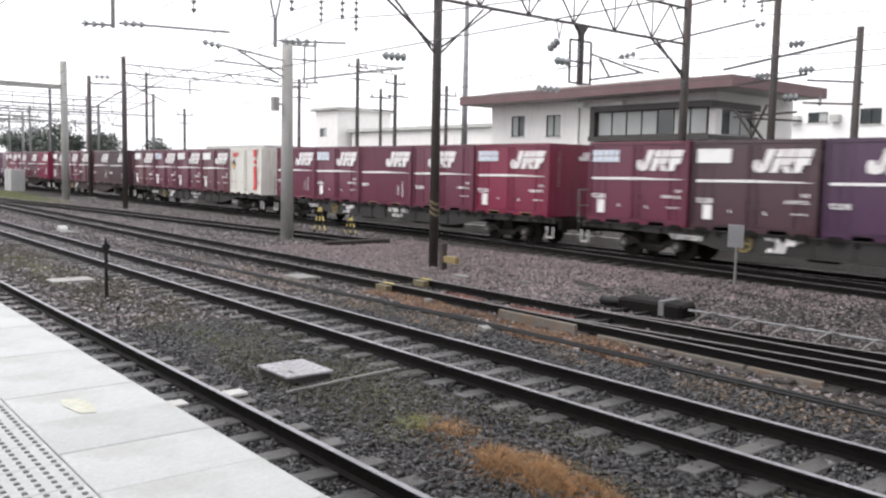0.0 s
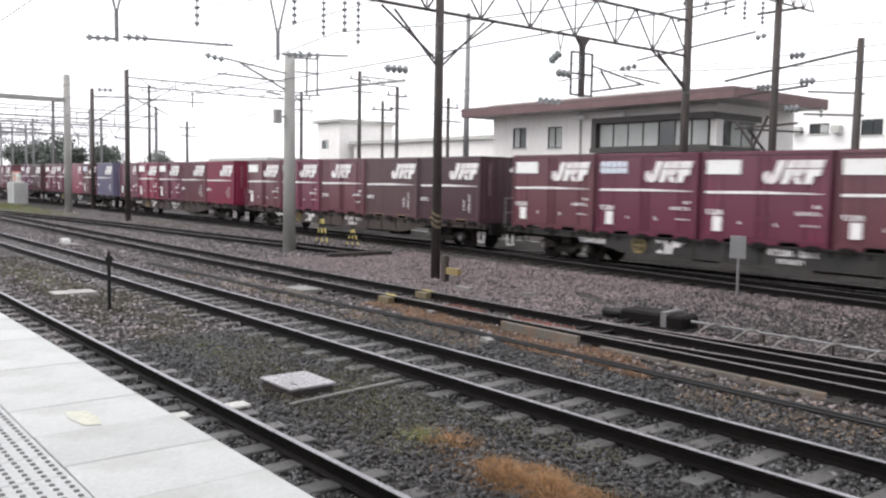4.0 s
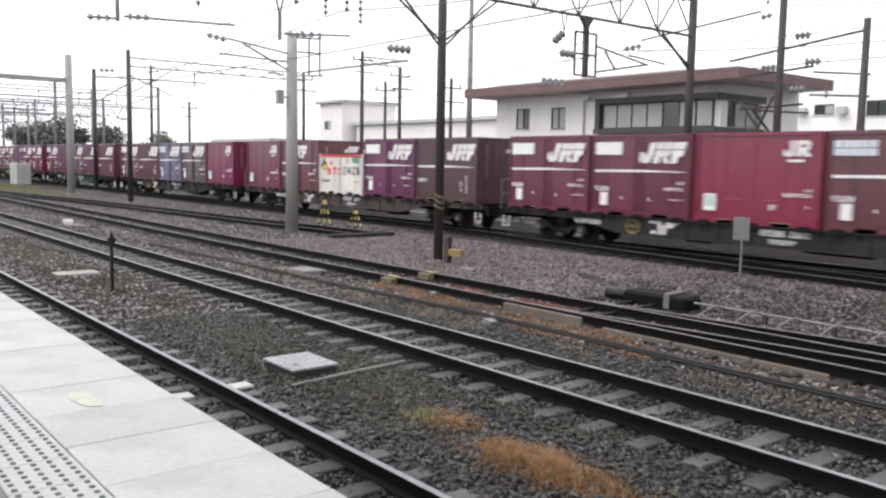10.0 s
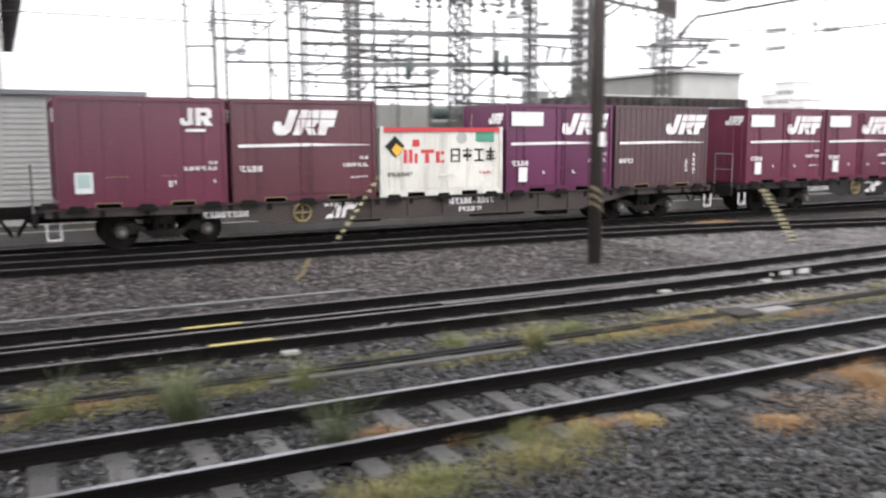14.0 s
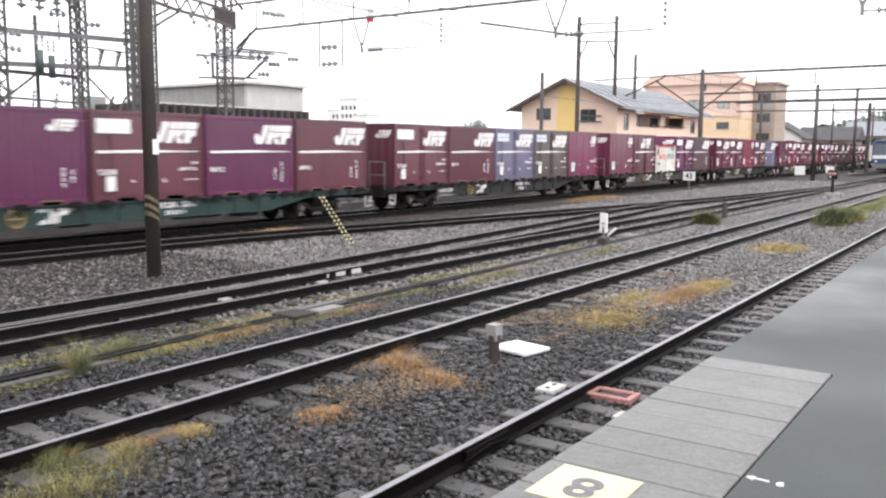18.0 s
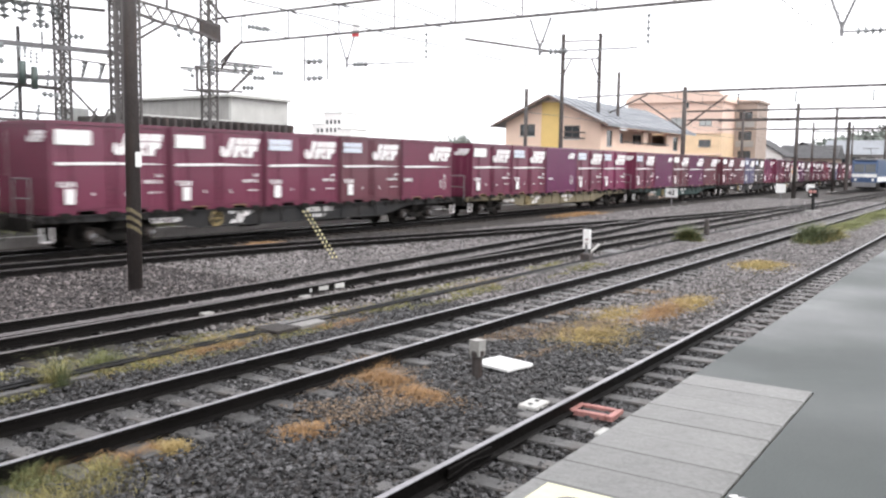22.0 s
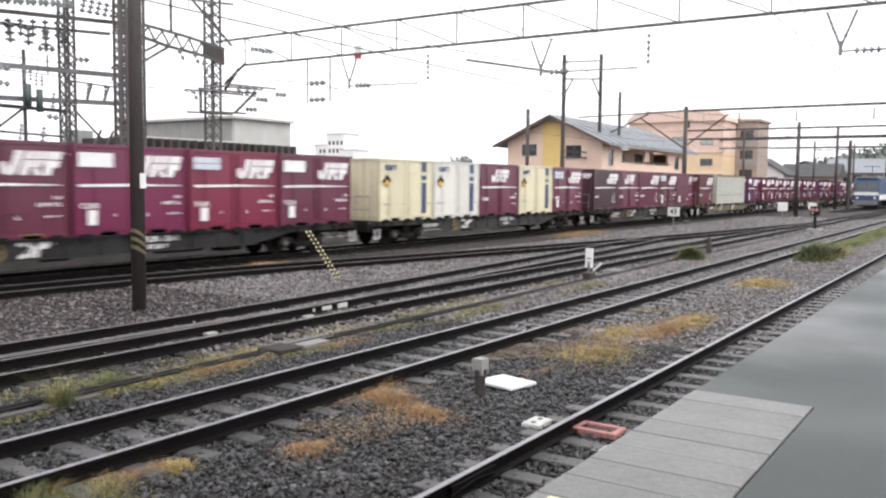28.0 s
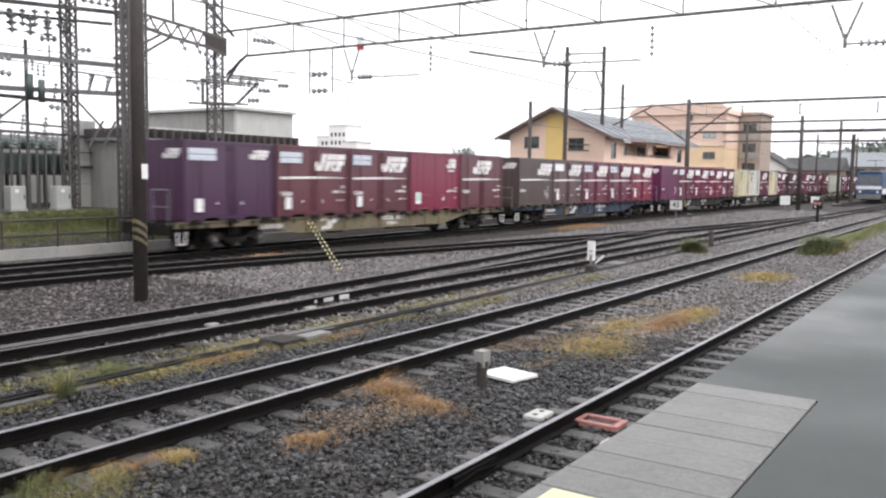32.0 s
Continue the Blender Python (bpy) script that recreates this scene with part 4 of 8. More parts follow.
    if kind == "tank":
        mark("diamond", "diamond", lambda: quad_shape(Geo(), [(-1.35, 1.30), (-1.08, 1.57), (-1.35, 1.84), (-1.62, 1.57)], -CW / 2 - 0.001, 0.004), M["black"], c, "dark diamond mark")
        mark("diamond", "diamond_half", lambda: quad_shape(Geo(), [(-1.35, 1.34), (-1.20, 1.49), (-1.35, 1.64), (-1.50, 1.49)], -CW / 2 - 0.004, 0.004), M["orange_mark"], c)
        band = M["red_paint"] if u > -100 else M["loco_blue"]
        mark("band", ("band", band.name), lambda: bars_solid([(1.0, 1.32, 0.25, 1.5), (1.0, 1.32, 1.62, 1.8), (1.0, 1.32, 1.95, 2.35)]), band, c, "upright coloured band")
        mark("emblem", ("tank_word", band.name), lambda: bars_solid([(-1.45, -1.30, 1.98, 2.2), (-1.22, -1.0, 1.98, 2.2), (-0.94, -0.72, 2.14, 2.2), (-0.86, -0.8, 1.98, 2.14)]), band, c, "plain coloured blocks")
        mark("lettering", "tank_bars", lambda: bars([(-1.6, -1.0, 0.62, 0.68), (-0.4, 0.3, 0.62, 0.66), (1.4, 1.62, 0.6, 0.7)]), M["dim_mark"], c)
    c["u"] = u
    moving.append((c, u, 1.0))
    return c


def bars_solid(rows, y=-CW / 2 - 0.001):
    g = Geo()
    for x0, x1, z0, z1 in rows:
        quad_shape(g, slant(x0, x1, z0, z1, 0.0), y)
    return g


def mark_blocks(k, x):
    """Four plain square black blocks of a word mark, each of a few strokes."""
    stem = (x + 0.12, x + 0.17, 0.88, 1.24)
    return [[(x, x + 0.05, 0.86, 1.22), (x + 0.23, x + 0.28, 0.86, 1.22), (x + 0.06, x + 0.22, 1.17, 1.22), (x + 0.06, x + 0.22, 1.02, 1.06), (x + 0.06, x + 0.22, 0.86, 0.90)],
            [(x, x + 0.11, 1.14, 1.18), (x + 0.18, x + 0.29, 1.14, 1.18), (x + 0.02, x + 0.11, 0.98, 1.08), (x + 0.18, x + 0.27, 0.98, 1.08), stem],
            [(x, x + 0.29, 1.16, 1.21), (x, x + 0.29, 0.87, 0.92), (x + 0.12, x + 0.17, 0.92, 1.16)],
            [(x, x + 0.29, 1.11, 1.15), (x + 0.03, x + 0.11, 1.0, 1.04), (x + 0.18, x + 0.26, 1.0, 1.04), (x, x + 0.11, 0.92, 0.96), (x + 0.18, x + 0.29, 0.92, 0.96), stem]][k]


def advert_container(u):
    """The low white container with red top edge, diamond and red and black blocks."""
    c = thing("container", "low white container with red lettering blocks and a dark diamond", "container", "containers on the train")
    h, H = CW / 2, 1.77
    p = M["box_white"]
    g = Geo().box(-CL / 2 + 0.03, CL / 2 - 0.03, -h + 0.05, h - 0.05, 0.12, H - 0.03)
    for k in range(9):
        x = -1.55 + 0.3875 * k
        g.box(x - 0.012, x + 0.012, -h + 0.03, -h + 0.06, 0.18, H - 0.15)
    part("body", g, p, c)
    g = Geo()
    for sx in (-1, 1):
        for sy in (-1, 1):
            g.box(sx * CL / 2 - (0.10 if sx > 0 else 0), sx * CL / 2 + (0.10 if sx < 0 else 0), sy * h - (0.10 if sy > 0 else 0), sy * h + (0.10 if sy < 0 else 0), 0, H + 0.02, 0.008)
    for sy in (-1, 1):
        y0, y1 = sorted((sy * h, sy * (h - 0.08)))
        for a, b in ((-CL / 2 + 0.10, -1.05), (-0.55, 0.55), (1.05, CL / 2 - 0.10)):
            g.box(a, b, y0, y1, 0.0, 0.16)
        g.box(-1.05, 1.05, y0, y1, 0.10, 0.16)
    part("frame", g, p, c)
    part("top_rail", Geo().box(-CL / 2 + 0.1, CL / 2 - 0.1, -h - 0.004, -h + 0.08, H - 0.11, H), M["red_paint"], c, "red painted top rail")
    for x in (-0.62, 0.62):
        d = part("door", Geo().box(x - 0.59, x + 0.59, -h + 0.024, -h + 0.05, 0.19, H - 0.13, 0.006), p, c)
        part("lock_rod", Geo().tube((x * 0.15, -h + 0.0, 0.15), (x * 0.15, -h + 0.0, H - 0.12), 0.014, n=6).box(x * 0.15 - 0.05, x * 0.15 + 0.2, -h - 0.012, -h + 0.01, 0.5, 0.56), p, d)
    Z = -h + 0.022
    part("diamond", quad_shape(Geo(), [(-1.40, 1.02), (-1.13, 1.29), (-1.40, 1.56), (-1.67, 1.29)], Z, 0.008), M["black"], c, "dark diamond mark")
    part("diamond", quad_shape(Geo(), [(-1.36, 1.02), (-1.16, 1.22), (-1.36, 1.36), (-1.50, 1.20)], Z - 0.009, 0.004), M["orange_mark"], c)
    part("lettering", bars_solid([(-1.16, -1.06, 0.85, 1.2), (-1.0, -0.9, 0.85, 1.2), (-0.84, -0.76, 0.85, 1.1), (-0.66, -0.28, 1.11, 1.2), (-0.54, -0.42, 0.85, 1.1), (-0.22, -0.12, 0.85, 1.15), (-0.12, 0.02, 1.07, 1.15), (-0.12, 0.02, 0.85, 0.92), (-0.9, -0.7, 1.28, 1.46)], Z), M["red_paint"], c, "red brand blocks")
    blocks = []
    for k in range(4):
        x = 0.22 + 0.36 * k
        blocks += mark_blocks(k, x)
    tagged(part("lettering", bars_solid(blocks, Z), M["black"], c, "black brand blocks"), kind="stuff")
    part("label", bars_solid([(0.98, 1.55, 1.40, 1.66)], Z), M["green_label"], c, "green label")
    part("label", quad_shape(Geo(), [(0.55 + 0.16 * math.cos(a), 1.50 + 0.16 * math.sin(a)) for a in [math.pi * 2 * k / 12 for k in range(12)]], Z), M["cabinet_grey"], c, "round grey-green mark")
    part("lettering", bars([(-1.6, -0.9, 0.52, 0.62)], Z), M["black"], c)
    part("lettering", bars([(1.1, 1.5, 0.55, 0.61)], Z), M["red_paint"], c)
    moving.append((c, u, 1.0))


def long_container(u):
    """The long pale grey corrugated container."""
    L, H, h = 8.8, 2.46, 1.23
    c = thing("container", "long pale grey corrugated steel container with a yellowed roof edge", "container", "containers on the train")
    g = Geo().box(-L / 2 + 0.04, L / 2 - 0.04, -h + 0.07, h - 0.07, 0.15, H - 0.04)
    x = -L / 2 + 0.2
    while x < L / 2 - 0.25:
        for s in (-1, 1):
            ya, yb = s * (h - 0.075), s * (h - 0.03)
            for z0, z1 in ((0.2, 0.78), (0.98, H - 0.14)):
                g.add([(x, ya, z0), (x + 0.04, yb, z0), (x + 0.12, yb, z0), (x + 0.16, ya, z0), (x, ya, z1), (x + 0.04, yb, z1), (x + 0.12, yb, z1), (x + 0.16, ya, z1)],
                      [(0, 1, 5, 4), (1, 2, 6, 5), (2, 3, 7, 6), (4, 5, 6, 7), (0, 3, 2, 1)])
        x += 0.27
    part("body", g, M["box_pale"], c)
    g = Geo()
    for sx in (-1, 1):
        for sy in (-1, 1):
            g.box(sx * L / 2 - (0.14 if sx > 0 else 0), sx * L / 2 + (0.14 if sx < 0 else 0), sy * h - (0.12 if sy > 0 else 0), sy * h + (0.12 if sy < 0 else 0), 0, H, 0.01)
    for sy in (-1, 1):
        y0, y1 = sorted((sy * h, sy * (h - 0.09)))
        g.box(-L / 2 + 0.14, L / 2 - 0.14, y0, y1, 0, 0.17)
        g.box(-L / 2 + 0.14, L / 2 - 0.14, y0, y1, 0.80, 0.95)
    part("frame", g, M["box_pale"], c)
    part("roof_rail", Geo().box(-L / 2, L / 2, -h - 0.004, -h + 0.09, H - 0.10, H + 0.004).box(-L / 2, L / 2, h - 0.09, h + 0.004, H - 0.10, H + 0.004), M["yellow_edge"], c, "yellowed roof rail")
    part("lettering", bars([(-3.9, -2.9, 1.9, 1.96), (-3.2, -2.6, 1.4, 1.46), (3.4, 3.9, 0.5, 0.6)], -h + 0.026), M["dim_mark"], c)
    part("diamond", quad_shape(Geo(), [(-3.6, 1.45), (-3.4, 1.65), (-3.6, 1.85), (-3.8, 1.65)], -h + 0.026), M["dim_mark"], c)
    moving.append((c, u, 1.0))


FLOOR = 1.0


def sill():
    """A fish-bellied side sill: deep in the middle, cut up over the bogies."""
    return [(-9.6, 0.98), (9.6, 0.98), (9.6, 0.80), (6.3, 0.78), (4.6, 0.46), (-4.6, 0.46), (-6.3, 0.78), (-9.6, 0.80)]


def wheelset():
    g = Geo().tube((0, -0.62, 0.405), (0, 0.62, 0.405), 0.07, n=8)
    for s in (-1, 1):
        g.tube((0, s * 0.50, 0.405), (0, s * 0.57, 0.405), 0.405, n=20).tube((0, s * 0.47, 0.405), (0, s * 0.50, 0.405), 0.435, n=20)
        g.tube((0, s * 0.57, 0.405), (0, s * 0.60, 0.405), 0.12, n=10)
    return g


def bogie_frame():
    g = Geo()
    for s in (-1, 1):
        y0, y1 = sorted((s * 0.92, s * 0.72))
        g.prism([(-1.18, 0.46), (-1.05, 0.62), (-0.6, 0.60), (-0.35, 0.42), (0.35, 0.42), (0.6, 0.60), (1.05, 0.62), (1.18, 0.46), (1.15, 0.34), (0.78, 0.34), (0.55, 0.42), (0.3, 0.24), (-0.3, 0.24), (-0.55, 0.42), (-0.78, 0.34), (-1.15, 0.34)], y0, y1, "y")
        for x in (-0.18, 0.0, 0.18):
            g.tube((x, s * 0.82, 0.28), (x, s * 0.82, 0.62), 0.065, n=8)
    g.box(-0.22, 0.22, -0.9, 0.9, 0.55, 0.78)
    return g


def axle_box():
    return Geo().tube((0, -1.0, 0.405), (0, -0.70, 0.405), 0.145, n=10).tube((0, -1.03, 0.405), (0, -1.0, 0.405), 0.085, n=10)


def wagon(u, paint, index):
    w = thing("container_wagon", f"{'black grimy' if paint == 'black' else paint} flat container wagon on two bogies", "wagon", "wagons of the train")
    p = M["frame_" + paint]
    part("side_sill", cached(("side_sill", paint), lambda: Geo().prism(sill(), -1.14, -1.06, "y"), p), p, w)
    part("side_sill", cached(("side_sill_far", paint), lambda: Geo().prism(sill(), 1.06, 1.14, "y"), p), p, w)

    def deck():
        g = Geo().box(-9.75, 9.75, -1.05, 1.05, 0.86, 0.93).box(-9.9, 9.9, -0.25, 0.25, 0.62, 0.86)
        x = -9.4
        while x < 9.5:
            g.box(x - 0.06, x + 0.06, -1.16, 1.16, 0.80, 0.97)
            x += 0.94
        return g

    part("deck", cached("deck", deck, M["under"]), M["under"], w)

    def flange():
        g = Geo().box(-9.6, 9.6, -1.20, -1.05, 0.95, 0.985).box(-4.6, 4.6, -1.19, -1.05, 0.445, 0.47)
        for k in range(-4, 5):
            g.box(k * 1.02 - 0.02, k * 1.02 + 0.02, -1.185, -1.14, 0.47, 0.95)
        return g

    part("flange", cached(("flange", paint), flange, p), p, w)
    for x in (-7.1, 7.1):
        b = part("bogie", cached("bogie", bogie_frame, M["under"]), M["under"], w, "grimy cast bogie", at=pose(x, 0, 0))
        for dx in (-0.95, 0.95):
            part("wheelset", cached("wheelset", wheelset, M["under"]), M["under"], b, at=pose(dx, 0, 0))
            part("axle_cap", cached("axle_cap", lambda: Geo().tube((0, -1.045, 0.405), (0, -1.03, 0.405), 0.07, n=10), M["steel_grey"]), M["steel_grey"], b, at=pose(dx, 0, 0))
            part("axle_box", cached("axle_box", axle_box, M["steel_dark"]), M["steel_dark"], b, at=pose(dx, 0, 0))
    for s in (-1, 1):
        part("coupler", cached(("coupler", s), lambda: Geo().box(min(s * 9.7, s * 10.2), max(s * 9.7, s * 10.2), -0.12, 0.12, 0.72, 1.0).box(min(s * 9.75, s * 9.85), max(s * 9.75, s * 9.85), -1.1, 1.1, 0.6, 0.95).tube((s * 9.9, -0.35, 0.75), (s * 10.15, -0.3, 0.35), 0.025, n=6).tube((s * 9.9, 0.35, 0.75), (s * 10.15, 0.3, 0.35), 0.025, n=6), M["under"]), M["under"], w)
        part("step", cached(("step", s), lambda: Geo().box(s * 9.45 - 0.15, s * 9.45 + 0.15, -1.22, -1.17, 0.32, 0.35).box(s * 9.45 - 0.15, s * 9.45 - 0.125, -1.22, -1.17, 0.35, 0.70).box(s * 9.45 + 0.125, s * 9.45 + 0.15, -1.22, -1.17, 0.35, 0.70), M["white_mark"]), M["white_mark"], w, "white painted step")

    part("air_reservoir", cached("air_reservoir", lambda: Geo().tube((1.2, -0.55, 0.52), (2.9, -0.55, 0.52), 0.2, n=12), M["under"]), M["under"], w)
    part("brake_cylinder", cached("brake_cylinder", lambda: Geo().tube((-2.4, -0.6, 0.5), (-1.6, -0.6, 0.5), 0.17, n=12).box(-1.6, -1.2, -0.68, -0.52, 0.42, 0.58), M["under"]), M["under"], w)
    part("equipment_box", cached("equipment_box", lambda: Geo().box(3.4, 4.2, -1.0, -0.4, 0.30, 0.74, 0.03), M["under"]), M["under"], w)

    def handrail():
        g = Geo()
        for y in (-1.1, -0.35):
            g.tube((-9.82, y, 0.9), (-9.82, y, 1.95), 0.018, n=6)
        g.tube((-9.82, -1.1, 1.95), (-9.82, -0.35, 1.95), 0.018, n=6).tube((-9.82, -1.1, 1.45), (-9.82, -0.35, 1.45), 0.014, n=6)
        return g

    part("handrail", cached("handrail", handrail, M["steel_grey"]), M["steel_grey"], w, "pale tubular end handrail")

    def bracket():
        return Geo().prism([(-0.22, 0.90), (0.22, 0.90), (0.14, 1.06), (-0.14, 1.06)], -1.29, -1.20, "y")

    for k in range(5):
        for dx in (-1.45, 0.0, 1.45):
            part("securing_bracket", cached("securing_bracket", bracket, M["under"]), M["under"], w, at=pose((k - 2) * SLOT + dx, 0, 0))

    def brake_wheel():
        g, n = Geo(), 16
        ring = [(-3.9 + 0.22 * math.cos(a), -1.20, 0.70 + 0.22 * math.sin(a)) for a in [2 * math.pi * i / n for i in range(n + 1)]]
        g.path(ring, 0.03)
        for i in range(0, n, 4):
            g.tube(ring[i], (-3.9, -1.20, 0.70), 0.022, n=5)
        return g

    part("brake_wheel", cached("brake_wheel", brake_wheel, M["yellow_edge"]), M["yellow_edge"], w, "yellow brake handwheel")
    part("lettering", cached("wagon_marks", lambda: bars([(-6.3, -5.2, 0.66, 0.80), (0.2, 1.6, 0.74, 0.90), (0.5, 1.2, 0.54, 0.66), (-3.3, -2.3, 0.82, 0.90)], -1.146).add(*emblem_at(-3.3, 0.52, 0.52, -1.147)), M["white_mark"]), M["white_mark"], w, "white fleet lettering")["kind"] = "stuff"
    moving.append((w, u, 0.0))


def emblem_at(x, z, k, y):
    g = Geo()
    for a, b, c, d in ((0, 0.25, 0, 0.2), (0.3, 0.42, 0, 0.62), (0.5, 0.7, 0, 0.62), (0.8, 1.0, 0, 0.62), (1.06, 1.5, 0.4, 0.62)):
        quad_shape(g, slant(x + a * k, x + b * k, z + c * k, z + d * k, 0.18 * k), y)
    return g.v, g.f


# from the front of the train to its tail; each wagon from its front slot backwards
P_, L_, R_, J_, Q_, T_ = "panel", "plain", "ribbed", "letters", "quiet", "tank"
CONSIST = [
    ("black", [(P_, "maroon"), (L_, "brown"), (P_, "maroon"), (P_, "dark"), (R_, "maroon")]),
    ("grey", [(P_, "maroon"), (P_, "brown"), (L_, "maroon"), (R_, "brown"), (P_, "maroon")]),
    ("grey", [(R_, "brown"), (L_, "maroon"), (L_, "plum"), (P_, "dark"), (P_, "maroon")]),
    ("grey", [(P_, "red"), (L_, "maroon"), (R_, "maroon"), (P_, "maroon"), (R_, "maroon")]),
    ("grey", [(T_, "white"), (P_, "brown"), (P_, "maroon"), (P_, "maroon"), (P_, "brown")]),
    ("brown", [(R_, "dark"), (R_, "umber"), (L_, "brown"), (P_, "maroon"), (P_, "brown")]),
    ("brown", [(R_, "red"), (R_, "brown"), (P_, "maroon"), (P_, "red"), (J_, "maroon")]),
    ("black", [(R_, "blue"), (P_, "brown"), (J_, "red"), (P_, "maroon"), (P_, "maroon")]),
    ("brown", [(R_, "umber"), (P_, "purple"), ("advert", ""), (L_, "brown"), (J_, "maroon")]),
    ("black", [(J_, "crimson"), (P_, "grey"), (P_, "blue"), (R_, "brown"), (P_, "brown")]),
    ("green", [(R_, "brown"), (R_, "purple"), (P_, "brown"), (Q_, "purple"), (P_, "maroon")]),
    ("olive", [(P_, "crimson"), (P_, "maroon"), (Q_, "purple"), (P_, "maroon"), (P_, "maroon")]),
    ("black", [(R_, "maroon"), (P_, "brown"), (P_, "maroon"), (P_, "maroon"), (P_, "maroon")]),
    ("olive", [(P_, "purple"), ("long", ""), (R_, "brown")]),
    ("grey", [(J_, "maroon"), (P_, "brown"), (R_, "maroon"), (L_, "maroon"), (R_, "dark")]),
    ("grey", [(P_, "maroon"), (T_, "cream"), (L_, "maroon"), (T_, "white"), (T_, "cream")]),
    ("black", [(P_, "maroon"), (P_, "red"), (P_, "crimson"), (P_, "maroon"), (Q_, "purple")]),
    ("blue", [(P_, "red"), (P_, "maroon"), (P_, "maroon"), (P_, "umber"), (R_, "grey")]),
    ("olive", [(L_, "brown"), (J_, "red"), (P_, "brown"), (P_, "brown"), ("tail", "plum")]),
]
for index, (frame_paint, load) in enumerate(CONSIST):
    middle = LEAD + (8 - index) * WAGON
    wagon(middle, frame_paint, index)
    if len(load) == 3:
        container(*load[0], middle + 2 * SLOT)
        long_container(middle)
        container(*load[2], middle - 2 * SLOT)
        continue
    for slot, (kind, paint) in enumerate(load):
        u = middle + (2 - slot) * SLOT
        if kind == "advert":
            advert_container(u)
        else:
            container(kind, paint, u)


def motions():
    times = [0, 0.5] + list(range(1, 32)) + [31.5, 32]
    for ob, u, up in moving:
        walk(ob, [(t, pose(u + train_at(t), YT, FLOOR * up)) for t in times])


# ---- poles, gantries and wires ----
def insulator(owner, p, q, r=0.11, discs=3):
    """A string of porcelain discs between two points."""
    g, p, q = Geo(), Vector(p), Vector(q)
    g.tube(p, q, r * 0.25, n=6)
    d = q - p
    for i in range(discs):
        a = p + d * ((i + 0.35) / discs)
        b = p + d * ((i + 0.7) / discs)
        g.tube(a, b, r, r * 0.55, n=10)
    part("insulator", g, M["porcelain"], owner, "grey porcelain insulator")


def pole(name, label, x, y, top, r0=0.14, r1=0.10, mat="steel_dark", sides=10, base=True, category="pole"):
    p = thing(name, label, category, "line poles", at=pose(x, y, GROUND))
    part("shaft", Geo().tube((0, 0, -0.3), (0, 0, top - GROUND), r0, r1, n=sides), M[mat], p, smooth=sides > 8)
    if base:
        part("footing", Geo().box(-r0 * 2.2, r0 * 2.2, -r0 * 2.2, r0 * 2.2, -0.3, 0.05, 0.03), M["concrete"], p)
    return p


def arms(p, rows, mat="steel_dark", w=0.05):
    """Crossarms and braces of a pole, from point to point, each its own part; z over the rails."""
    for a, b in rows:
        part("crossarm", Geo().bar((a[0], a[1], a[2] - GROUND), (b[0], b[1], b[2] - GROUND), w), M[mat], p)


def truss(owner, y0, y1, z0, z1, x=0.0, step=1.9, w=0.07, mat="steel_dark", single=False):
    """A lattice beam along y between heights z0 and z1."""
    up = -GROUND
    part("lower_chord", Geo().bar((x, y0, z0 + up), (x, y1, z0 + up), w), M[mat], owner)
    part("upper_chord", Geo().bar((x, y0, z1 + up), (x, y1, z1 + up), w), M[mat], owner)
    n = max(2, int(abs(y1 - y0) / step))
    for i in range(n):
        a, b = y0 + (y1 - y0) * i / n, y0 + (y1 - y0) * (i + 1) / n
        m = (a + b) / 2
        if single:
            part("web_brace", Geo().bar((x, a, z1 + up), (x, b, z0 + up), w * 0.45), M[mat], owner)
        else:
            part("web_brace", Geo().bar((x, a, z0 + up), (x, m, z1 + up), w * 0.55), M[mat], owner)
            part("web_brace", Geo().bar((x, m, z1 + up), (x, b, z0 + up), w * 0.55), M[mat], owner)
        part("web_post", Geo().bar((x, a, z0 + up), (x, a, z1 + up), w * 0.45), M[mat], owner)


def stripes(owner, r, z0, z1, n=5):
    """Yellow and black warning bands round a pole."""
    g = Geo()
    for i in range(n):
        a = z0 + (z1 - z0) * i / n
        b = a + (z1 - z0) / n * 0.5
        for k in range(12):
            p, q = 2 * math.pi * k / 12, 2 * math.pi * (k + 1) / 12
            u, v = -0.7 * r * math.cos(p), -0.7 * r * math.cos(q)
            g.add([(r * math.cos(p), r * math.sin(p), a + u - GROUND), (r * math.cos(q), r * math.sin(q), a + v - GROUND), (r * math.cos(q), r * math.sin(q), b + v - GROUND), (r * math.cos(p), r * math.sin(p), b + u - GROUND)], [(0, 1, 2, 3)])
    tagged(part("warning_band", g, M["band_dull"], owner, "worn yellow warning bands"), kind="stuff")


# gantry over the yard beside the signal office
pa = pole("catenary_pole", "dark steel catenary pole carrying a lattice gantry", -18.5, 14.62, 10.5, 0.13, 0.11, base=False)
stripes(pa, 0.143, 1.3, 1.75, 3)
arms(pa, [((0, 0.1, 5.75), (0, 1.94, 7.0)), ((0, -0.1, 5.75), (0, -1.9, 6.95)), ((0, 0.1, 5.6), (0, 1.6, 6.95)), ((0, -0.1, 5.6), (0, -1.5, 6.9))], w=0.045)
truss(pa, -12.0, 11.1, 7.03, 8.25)
for yy in (4.7, 5.6):
    part("hanger", Geo().tube((0, yy - 0.12, 7.2), (0, yy, 6.7), 0.02, n=5).tube((0, yy + 0.12, 7.2), (0, yy, 6.7), 0.02, n=5), M["steel_grey"], pa)
insulator(pa, (0.1, 4.55, 6.62), (0.1, 4.15, 6.3), 0.13, 3)
insulator(pa, (0, 5.6, 6.7), (0, 5.6, 5.9), 0.07, 5)
